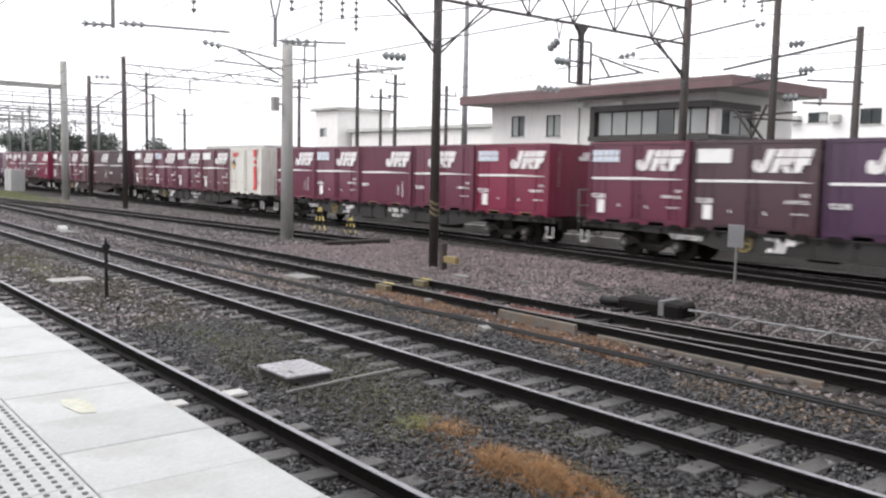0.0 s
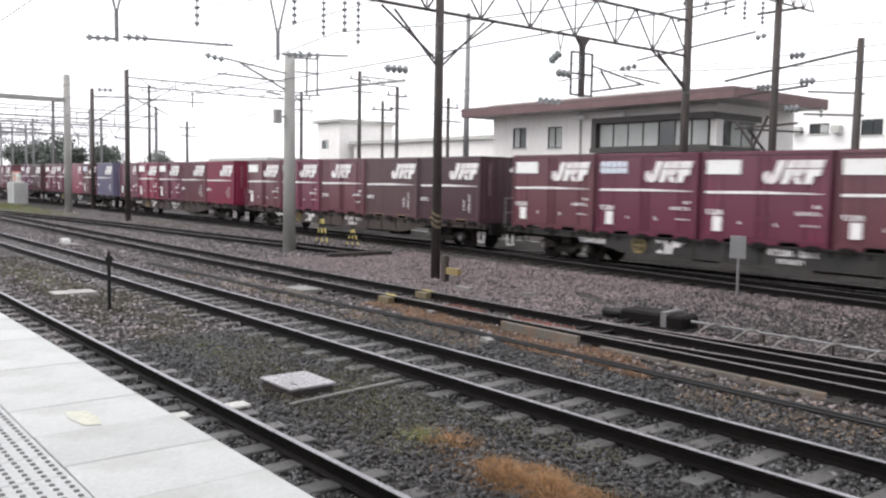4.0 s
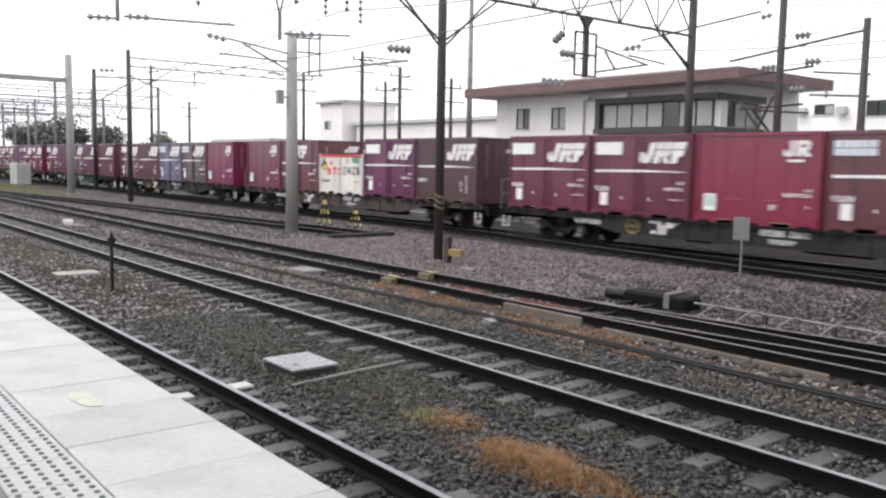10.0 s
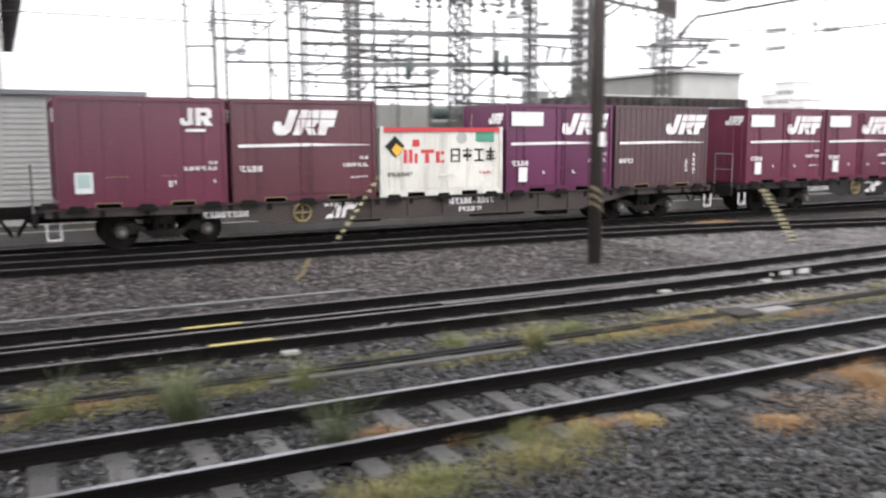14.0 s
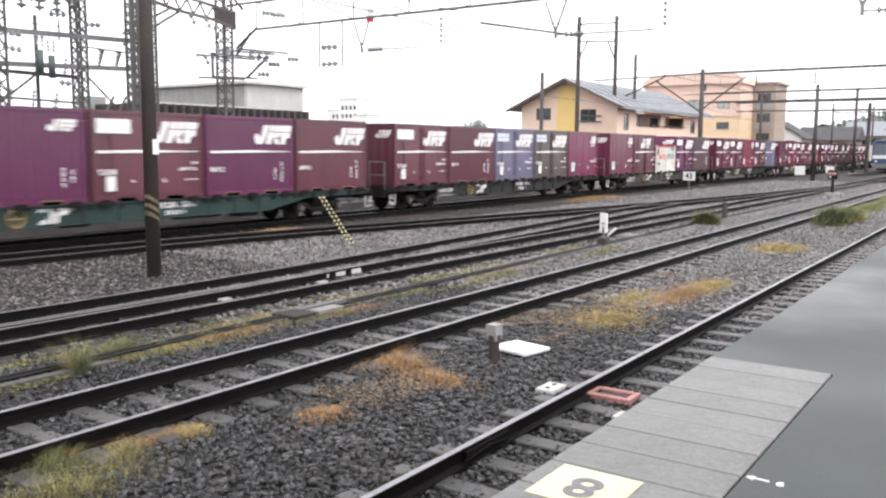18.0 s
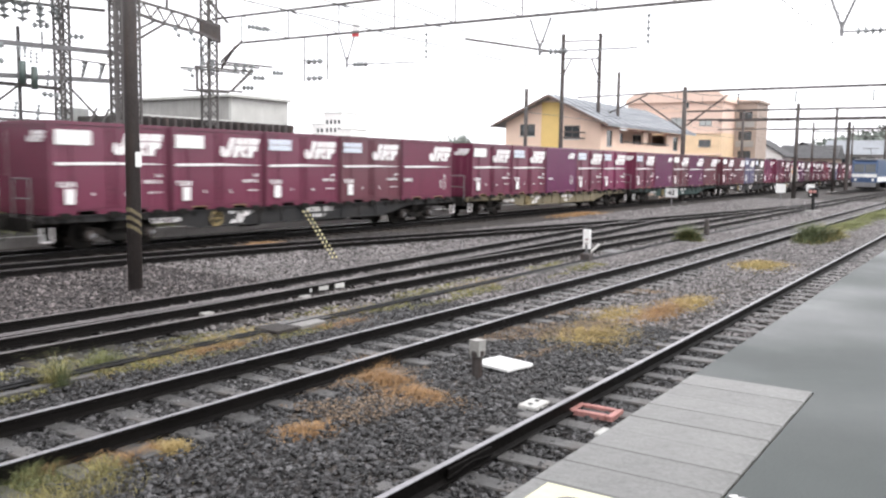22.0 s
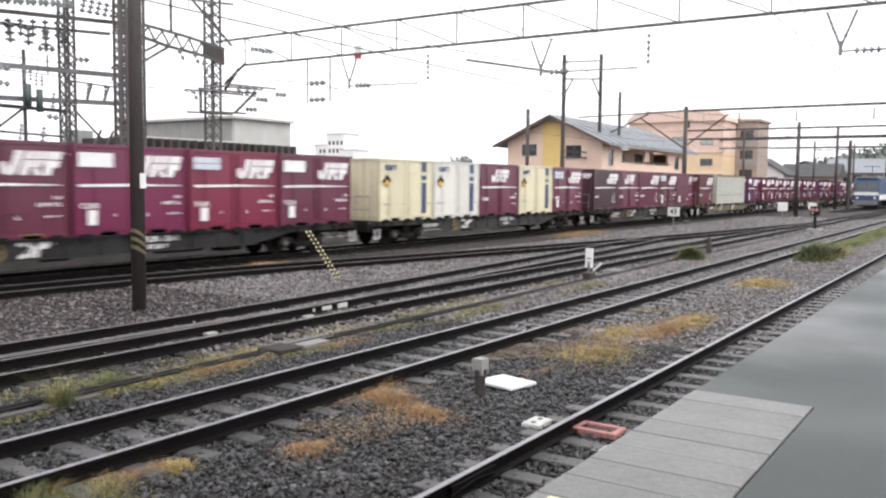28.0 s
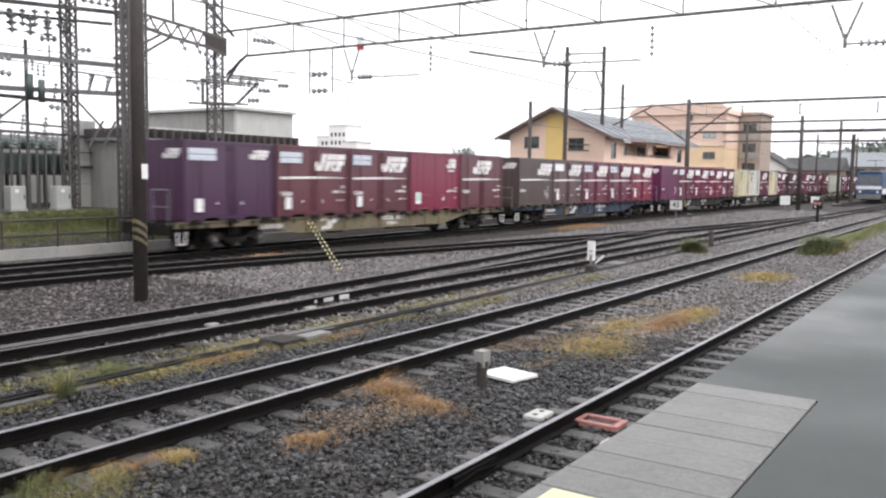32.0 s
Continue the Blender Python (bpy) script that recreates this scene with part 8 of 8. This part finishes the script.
part("lens", Geo().tube((-0.19, -0.12, 1.3), (-0.24, -0.12, 1.3), 0.07, n=10).tube((-0.19, 0.12, 1.1), (-0.24, 0.12, 1.1), 0.06, n=10), M["white"], sg)
part("base", Geo().box(-0.4, 0.4, -0.4, 0.4, 0, 0.12, 0.02), M["concrete"], sg)


def numeral(text, owner, at, size, mat):
    cu = bpy.data.curves.new("numeral", "FONT")
    cu.body, cu.size, cu.align_x, cu.align_y, cu.extrude, cu.offset = text, size, "CENTER", "CENTER", 0.002, size * 0.02
    tmp = bpy.data.objects.new("numeral_tmp", cu)
    me = bpy.data.meshes.new_from_object(tmp)
    me.name = "numeral"
    me.materials.clear()
    me.materials.append(mat)
    bpy.data.objects.remove(tmp)
    return part("numeral", me, mat, owner, at=at)


def number_board(x, y, z, w, h, text, label):
    s = thing("number_board", label, "sign", at=pose(x, y, GROUND))
    part("post", Geo().tube((0.05, 0, -0.2), (0.05, 0, z - h / 2), 0.05, n=6), M["steel_grey"], s)
    part("board", Geo().box(-0.03, 0.03, -w / 2, w / 2, z - h / 2, z + h / 2, 0.01), M["white"], s)
    if text:
        numeral(text, s, pose(-0.036, 0, z, 90, 0, -90), h * 0.8, M["black"])
    return s


number_board(59.0, 19.8, 0.88, 0.85, 0.62, "43", "white board with the number 43 beside the pole")
number_board(75.6, 16.0, 1.05, 0.8, 0.75, "", "plain white board on a short post")
number_board(88.7, 16.0, 0.9, 0.75, 0.65, "", "small white board beside the far points")

# fittings at the platform rail
rf = thing("red_rail_fitting", "faded red steel frame bolted beside the rail", "rail fitting", at=pose(8.80, 3.86, GROUND + 0.03))
for a, b, c, d in ((-0.16, 0.16, -0.26, -0.19), (-0.16, 0.16, 0.19, 0.26), (-0.16, -0.1, -0.19, 0.19), (0.1, 0.16, -0.19, 0.19)):
    part("bar", Geo().box(a, b, c, d, 0.0, 0.06, 0.01), M["rust_red"], rf)
wf = thing("white_rail_fitting", "pale drilled steel plate beside the rail", "rail fitting", at=pose(8.69, 4.54, GROUND + 0.02))
part("plate", Geo().box(-0.17, 0.17, -0.11, 0.11, 0, 0.05, 0.01), M["concrete_pale"], wf)
part("bolt", Geo().tube((-0.08, 0, 0.05), (-0.08, 0, 0.056), 0.03, n=8), M["black"], wf)
part("bolt", Geo().tube((0.08, 0, 0.05), (0.08, 0, 0.056), 0.03, n=8), M["black"], wf)
for x, y in ((-9.35, 4.45), (-9.3, 3.72), (7.2, 3.3), (8.2, 3.45)):
    pl = thing("rail_plate", "pale worn tie plate at the rail", "rail fitting", "tie plates", at=pose(x, y, -0.165))
    part("plate", Geo().box(-0.11, 0.11, -0.12, 0.12, 0, 0.035, 0.01), M["concrete_pale"], pl)
joint = thing("fishplate", "rusty joint plate on the platform rail", "rail joint", at=pose(6.55, Y1 + HALF, 0))
part("bar", Geo().box(-0.35, 0.35, -0.06, -0.035, -0.12, -0.035), M["rail"], joint)
part("bond", Geo().path([(-0.4, -0.07, -0.1), (0.0, -0.075, -0.06), (0.35, -0.07, -0.1)], 0.008, 5), M["rail"], joint)
chalk = thing("chalk_mark", "chalked white arrow and figure on the wet asphalt", "platform marking", at=pose(3.66, 1.08, PZ))
for a, b in (((0.0, 0.07), (0.0, -0.01)), ((0.0, 0.07), (0.018, 0.045)), ((0.0, 0.07), (-0.018, 0.045))):
    part("stroke", Geo().tube((*a, -0.004), (*b, -0.004), 0.005, n=5), M["white_mark"], chalk)
numeral("9", chalk, pose(0.0, -0.05, -0.003, 0, 0, 90), 0.06, M["white_mark"])
conduit = thing("conduit", "thin pale conduit crossing the ballast", "conduit")
part("tube", Geo().path([(-9.03, 4.94, -0.15), (-9.15, 5.8, -0.148), (-9.27, 6.74, -0.15)], 0.022, 6), M["sleeper_pale"], conduit)
trough = thing("cable_run", "dark cables lying along the ballast between the tracks", "cable")
for dy in (0.0, 0.13):
    part("cable", Geo().path([(-26, 9.3 + dy, -0.13), (-16, 9.55 + dy, -0.13), (-12, 9.75 + dy, -0.12), (-4, 9.72 + dy, -0.12), (4, 9.62 + dy, -0.13), (14, 9.7 + dy, -0.12), (30, 10.0 + dy, -0.13), (48, 10.0 + dy, -0.14)], 0.022, 6), M["black"], trough)
each("cover_strip", [(2.6, 6.6, 9.40, 9.52, -0.2, -0.13, 0.01), (14, 21.8, 9.75, 9.86, -0.2, -0.13, 0.01)], M["sleeper"], trough)
block("cable_cover", "dark timber cover over the cables", "cover", 9.7, 10.2, 9.45, 9.95, -0.2, -0.10, "sleeper_wood", 0.01)
block("cable_cover", "pale damp concrete cover over the cables", "cover", 10.25, 10.85, 9.45, 9.72, -0.2, -0.10, "sleeper_pale", 0.01)

eight = thing("platform_number", "pale yellow painted square with the number 8", "platform marking", at=pose(3.20, 1.60, PZ))
part("paint", Geo().box(-0.155, 0.165, -0.16, 0.16, 0.001, 0.004), material("pale_yellow_paint", (0.76, 0.74, 0.47), 0.5, var=0.1, dirt_amount=0.25), eight)
numeral("8", eight, pose(0.0, 0, 0.005, 0, 0, 90), 0.25, M["steel_grey"])
wm = thing("worn_marking", "worn pale yellow paint patch on the platform edge", "platform marking", at=pose(-4.75, 1.45, PZ))
part("paint", Geo().prism([(-0.16, -0.05), (-0.03, -0.07), (0.14, -0.04), (0.17, 0.03), (0.02, 0.06), (-0.13, 0.04)], 0.0015, 0.0025, "z"), material("worn_cream_paint", (0.53, 0.53, 0.44), 0.6, var=0.2, dirt=(0.43, 0.44, 0.43), dirt_amount=0.9), wm)

# ---- the locomotive far down the line ----
loco = thing("locomotive", "blue and white electric locomotive standing on a far track", "locomotive", at=pose(114, 14.5, 0))
part("body", Geo().prism([(0.0, 1.0), (0.0, 2.0), (0.25, 3.4), (0.6, 3.7), (17.5, 3.7), (17.8, 3.4), (18, 2.0), (18, 1.0)], -1.4, 1.4, "y"), M["loco_blue"], loco)
for y in (-1.41, 1.405):
    part("side_stripe", Geo().box(0.4, 17.6, y, y + 0.006, 1.1, 1.7), M["white"], loco)
part("white_band", Geo().box(-0.03, 0.0, -1.36, 1.36, 1.62, 2.02), M["white"], loco)
part("skirt", Geo().box(-0.1, 0.0, -1.3, 1.3, 0.45, 1.0, 0.02), M["steel_grey"], loco)
part("windscreen", Geo().add([(0.02, -1.2, 2.2), (0.02, 1.2, 2.2), (0.19, 1.15, 3.2), (0.19, -1.15, 3.2), (0.06, -1.2, 2.2), (0.06, 1.2, 2.2), (0.23, 1.15, 3.2), (0.23, -1.15, 3.2)], [(0, 3, 2, 1), (4, 5, 6, 7), (0, 1, 5, 4), (1, 2, 6, 5), (2, 3, 7, 6), (3, 0, 4, 7)]), M["glass"], loco)
part("mullion", Geo().bar((-0.01, 0, 2.2), (0.17, 0, 3.2), 0.09), M["loco_blue"], loco)
part("roof_front", Geo().box(0.3, 1.2, -1.2, 1.2, 3.68, 3.86, 0.04), M["steel_grey"], loco)
for y in (-0.95, 0.95):
    part("headlight", Geo().tube((-0.05, y, 1.32), (0.02, y, 1.32), 0.14, n=12), M["white"], loco)
for x in (4.0, 14.0):
    part("bogie", Geo().box(x - 2, x + 2, -1.1, 1.1, 0.2, 1.0), M["under"], loco)
part("roof_gear", Geo().box(2, 16, -0.8, 0.8, 3.7, 3.95), M["steel_grey"], loco)
part("pantograph", Geo().bar((4, 0, 3.9), (5.2, 0, 4.6), 0.06).bar((5.2, 0, 4.6), (4.2, 0, 5.15), 0.06).bar((4.2, -0.9, 5.17), (4.2, 0.9, 5.17), 0.06), M["steel_dark"], loco)


# ---- plants ----
def blades(name, label, patches, mat, seed, category="grass"):
    """Tufts of thin blades in one mass. patches: (x, y, rx, ry, count, height)."""
    r = np.random.RandomState(seed)
    V, Fc = [], []
    for cx, cy, rx, ry, n, h in patches:
        n = int(n * 3.6)
        px, py = cx + rx * 0.50 * r.normal(0, 1, n), cy + ry * 0.50 * r.normal(0, 1, n)
        clump = 0.5 + 0.5 * np.sin(px * 9 + 3 * np.sin(py * 7)) * np.sin(py * 11 + cx)
        d = np.minimum(np.hypot((px - cx) / rx, (py - cy) / ry), 1.4)
        hh = 0.8 * h * (1.1 - 0.5 * d) * r.uniform(0.25, 1.1, n) * (0.45 + 0.75 * clump)
        lean, turn = hh * r.uniform(0.3, 1.6, n), r.uniform(0, 6.283, n)
        w = r.uniform(0.0011, 0.0024, n) * (1 + 2.5 * (abs(cx) > 20 or cy > 20))
        for i in range(n):
            c, s = math.cos(turn[i]), math.sin(turn[i])
            k = len(V)
            x, y = px[i], py[i]
            z0 = GROUND + 0.01 if not (y > 24.8 and 4 < x < 60) else 0.05 + 1.03 * min(1.0, (y - 24.8) / 3.2)
            V += [(x - s * w[i], y + c * w[i], z0), (x + s * w[i], y - c * w[i], z0),
                  (x + c * lean[i] * 0.4 + s * w[i] * 0.8, y + s * lean[i] * 0.4 - c * w[i] * 0.8, z0 + hh[i] * 0.65), (x + c * lean[i] * 0.4 - s * w[i] * 0.8, y + s * lean[i] * 0.4 + c * w[i] * 0.8, z0 + hh[i] * 0.65),
                  (x + c * lean[i], y + s * lean[i], z0 + hh[i])]
            Fc += [(k, k + 1, k + 2, k + 3), (k + 3, k + 2, k + 4)]
    me = bpy.data.meshes.new(name)
    me.from_pydata(V, [], Fc)
    me.materials.append(mat)
    return tagged(new(name, me), label, category, kind="stuff")


blades("dry_grass", "rusty dry grass tufts in the ballast", [(3.6, 7.1, 0.5, 0.22, 500, 0.16), (4.5, 7.0, 0.5, 0.2, 700, 0.16), (5.15, 6.7, 0.35, 0.2, 500, 0.14), (3.0, 7.4, 0.5, 0.2, 400, 0.16), (0.8, 9.6, 1.0, 0.2, 700, 0.12), (8.4, 9.5, 1.0, 0.3, 900, 0.12), (11.0, 9.3, 1.0, 0.2, 500, 0.12), (8.25, 5.85, 0.35, 0.55, 1100, 0.14), (8.5, 6.5, 0.4, 0.5, 800, 0.2), (9.0, 7.05, 0.35, 0.3, 300, 0.24), (6.6, 5.98, 0.40, 0.26, 800, 0.12),
                                                               (-2.9, 9.9, 0.2, 0.2, 120, 0.3), (15.4, 5.4, 1.3, 0.35, 900, 0.25), (20, 20.2, 1.0, 0.4, 300, 0.12), (43, 19.5, 3.0, 0.8, 900, 0.25)], M["grass_dry"], 21)
blades("dead_grass", "rusty brown dead grass clumps in the ballast", [(-7.0, 5.65, 0.45, 0.38, 700, 0.11), (-5.6, 5.45, 0.75, 0.40, 2800, 0.16), (-5.0, 5.5, 0.6, 0.28, 1100, 0.14)], M["grass_rust"], 26)
blades("yellow_grass", "yellowing grass patches between the tracks", [(12.7, 5.6, 1.0, 0.7, 2600, 0.15), (14.7, 6.0, 1.2, 0.5, 1500, 0.15), (16.8, 5.35, 1.2, 0.4, 1600, 0.17), (5.42, 6.6, 0.30, 0.2, 350, 0.13), (9.4, 10.0, 1.2, 0.4, 1600, 0.10), (24.5, 5.8, 1.3, 0.7, 1100, 0.18),
                                                                       (8.3, 9.65, 2.6, 0.4, 1300, 0.12), (11.5, 9.9, 2.5, 0.4, 1100, 0.12), (16.5, 9.9, 2.0, 0.4, 900, 0.12), (-1.0, 9.5, 1.6, 0.4, 1100, 0.12)], M["grass_yellow"], 22)
blades("olive_grass", "olive-yellow grass tufts beside the rails", [(4.6, 6.6, 0.45, 0.28, 500, 0.16), (4.0, 6.3, 0.8, 0.4, 700, 0.18), (2.6, 6.2, 0.8, 0.4, 700, 0.2), (8.3, 9.75, 2.6, 0.4, 1600, 0.12), (2.5, 9.6, 3.0, 0.35, 2400, 0.12), (11.5, 9.9, 2.0, 0.4, 800, 0.10), (6.1, 9.5, 0.14, 0.12, 160, 0.6), (31.0, 9.8, 0.4, 0.4, 400, 0.6), (34.3, 6.1, 1.4, 0.5, 1200, 0.7), (36.5, 6.0, 1.3, 0.5, 900, 0.7), (24.5, 5.8, 1.0, 0.5, 500, 0.16)], M["grass_olive"], 27)
blades("green_grass", "green grass and weeds along the tracks", [(-7.25, 5.5, 0.22, 0.28, 420, 0.12), (44, 6.3, 5.0, 0.6, 4200, 0.3), (56, 6.4, 8, 0.8, 4200, 0.35), (1.6, 9.3, 0.14, 0.14, 160, 0.62), (0.4, 9.4, 0.18, 0.14, 150, 0.5), (2.9, 9.2, 0.12, 0.12, 120, 0.55),
                                                                  (4.2, 6.9, 0.5, 0.35, 500, 0.22), (3.0, 6.2, 0.4, 0.3, 350, 0.24), (5.2, 10.05, 0.25, 0.2, 200, 0.35), (7.0, 9.9, 0.3, 0.2, 250, 0.34)], M["grass_green"], 23)
blades("tall_weeds", "tall dark green weeds beside the rails", [(1.53, 8.65, 0.10, 0.10, 110, 1.15), (1.62, 8.6, 0.16, 0.12, 60, 0.7), (0.55, 9.8, 0.10, 0.10, 70, 0.75), (-1.03, 7.2, 0.12, 0.10, 60, 0.45), (2.6, 7.3, 0.16, 0.14, 130, 0.8), (6.1, 9.35, 0.10, 0.08, 60, 0.75), (31.0, 9.8, 0.45, 0.4, 700, 0.75), (34.0, 6.1, 1.3, 0.45, 1300, 0.95), (36.0, 6.0, 1.0, 0.4, 700, 0.8)], M["grass_dark"], 28)
blades("bank_grass", "rough yellow-green grass on the bank by the switchgear", [(13, 26.4, 7.0, 1.2, 9000, 0.22), (18.0, 26.9, 3.0, 0.9, 6000, 0.3), (8, 27.4, 5, 1.0, 3500, 0.35), (19.5, 25.8, 2.0, 0.7, 3000, 0.25), (30, 27, 8, 1.0, 2500, 0.3)], M["grass_green"], 24)
blades("verge_grass", "thin yellow-green grass on the verge up the line", [(-66, 15.5, 10.0, 2.2, 2600, 0.2), (-48, 18.3, 10.0, 1.0, 500, 0.12), (-80, 15.5, 10.0, 2.5, 2500, 0.3), (-24.0, 5.7, 5.0, 0.7, 2200, 0.06), (-13.0, 5.6, 2.6, 0.6, 2200, 0.05), (-9.0, 5.9, 2.4, 0.5, 2200, 0.05), (-16, 9.6, 5.0, 0.4, 1800, 0.06), (-3, 5.5, 2.0, 0.5, 1200, 0.06), (10, 9.9, 5, 0.5, 1500, 0.06)], M["grass_green"], 25)


def tree(x, y, h, spread, seed, leaves=1800, label="dark leafy tree far behind the yard", category="tree", name="tree"):
    r = random.Random(seed)
    t = thing(name, label, category, "far trees", at=pose(x, y, GROUND))
    g = Geo().tube((0, 0, -0.2), (0, 0, h * 0.55), h * 0.035, h * 0.018, n=8)
    tips = []
    for k in range(7):
        a = r.uniform(0, 6.28)
        q = (math.cos(a) * spread * r.uniform(0.4, 0.8), math.sin(a) * spread * r.uniform(0.4, 0.8), h * r.uniform(0.5, 0.88))
        g.tube((0, 0, h * r.uniform(0.25, 0.5)), q, h * 0.012, h * 0.005, n=5)
        tips.append((q, spread * r.uniform(0.35, 0.6)))
    tips.append(((0, 0, h * 0.85), spread * 0.5))
    part("trunk", g, M["bark"], t)
    V, Fc = [], []
    s0 = h * 0.035
    for k in range(leaves):
        c, rad = r.choice(tips)
        d = Vector((r.gauss(0, 1), r.gauss(0, 1), r.gauss(0, 0.8))).normalized() * rad * r.uniform(0.3, 1.05)
        p = Vector(c) + d
        u = Vector((r.gauss(0, 1), r.gauss(0, 1), r.gauss(0, 1))).normalized()
        w = u.orthogonal().normalized()
        s = s0 * r.uniform(0.5, 1.3)
        i = len(V)
        V += [tuple(p - u * s), tuple(p + w * s * 0.6), tuple(p + u * s), tuple(p - w * s * 0.6)]
        Fc.append((i, i + 1, i + 2, i + 3))
    me = bpy.data.meshes.new("crown")
    me.from_pydata(V, [], Fc)
    me.materials.append(M["leaf"])
    tagged(part("crown", me, M["leaf"], t), kind="stuff")


for k, (x, y, h, s) in enumerate(((-165, 44, 9.5, 4.0), (-178, 40, 8.5, 4.0), (-152, 48, 8.0, 3.5), (-190, 46, 9.5, 4.5), (-140, 52, 7.0, 3.0), (95, 60, 6.4, 2.8), (168, 30, 5.0, 2.6), (240, 34, 8.0, 4.0))):
    tree(x, y, h, s, 40 + k)


def wooded_hill():
    """A long low hill at the end of the yard, covered in tree clumps."""
    r = random.Random(5)
    g = Geo()
    nx, ny = 24, 14
    P = [[(300 + 260 * i / nx, -75 + 150 * j / ny, GROUND + 20 * math.sin(math.pi * min(1, i / nx * 1.1)) ** 0.7 * math.sin(math.pi * (0.12 + 0.8 * j / ny)) ** 0.8 * (0.9 + 0.2 * r.random())) for j in range(ny + 1)] for i in range(nx + 1)]
    V = [p for row in P for p in row]
    Fc = [(i * (ny + 1) + j, (i + 1) * (ny + 1) + j, (i + 1) * (ny + 1) + j + 1, i * (ny + 1) + j + 1) for i in range(nx) for j in range(ny)]
    g.add(V, Fc)
    hill = tagged(part("hill", g, M["hill"]), "low wooded hill at the end of the yard", "hill", kind="structure")
    V, Fc = [], []
    for k in range(14000):
        i, j = r.uniform(0, nx - 0.01), r.uniform(0, ny - 0.01)
        a = P[int(i)][int(j)]
        b = P[int(i) + 1][int(j) + 1]
        p = Vector((a[0] + (b[0] - a[0]) * (i % 1), a[1] + (b[1] - a[1]) * (j % 1), a[2] + (b[2] - a[2]) * (i % 1) + r.uniform(0, 4.5)))
        u = Vector((r.gauss(0, 1), r.gauss(0, 1), r.gauss(0, 1))).normalized()
        w = u.orthogonal().normalized()
        s = r.uniform(0.5, 1.2)
        q = len(V)
        V += [tuple(p - u * s), tuple(p + w * s), tuple(p + u * s), tuple(p - w * s)]
        Fc.append((q, q + 1, q + 2, q + 3))
    me = bpy.data.meshes.new("woodland")
    me.from_pydata(V, [], Fc)
    me.materials.append(M["leaf"])
    tagged(new("woodland", me), "dark trees that cover the far hill", "woodland", kind="stuff")


wooded_hill()


motions()
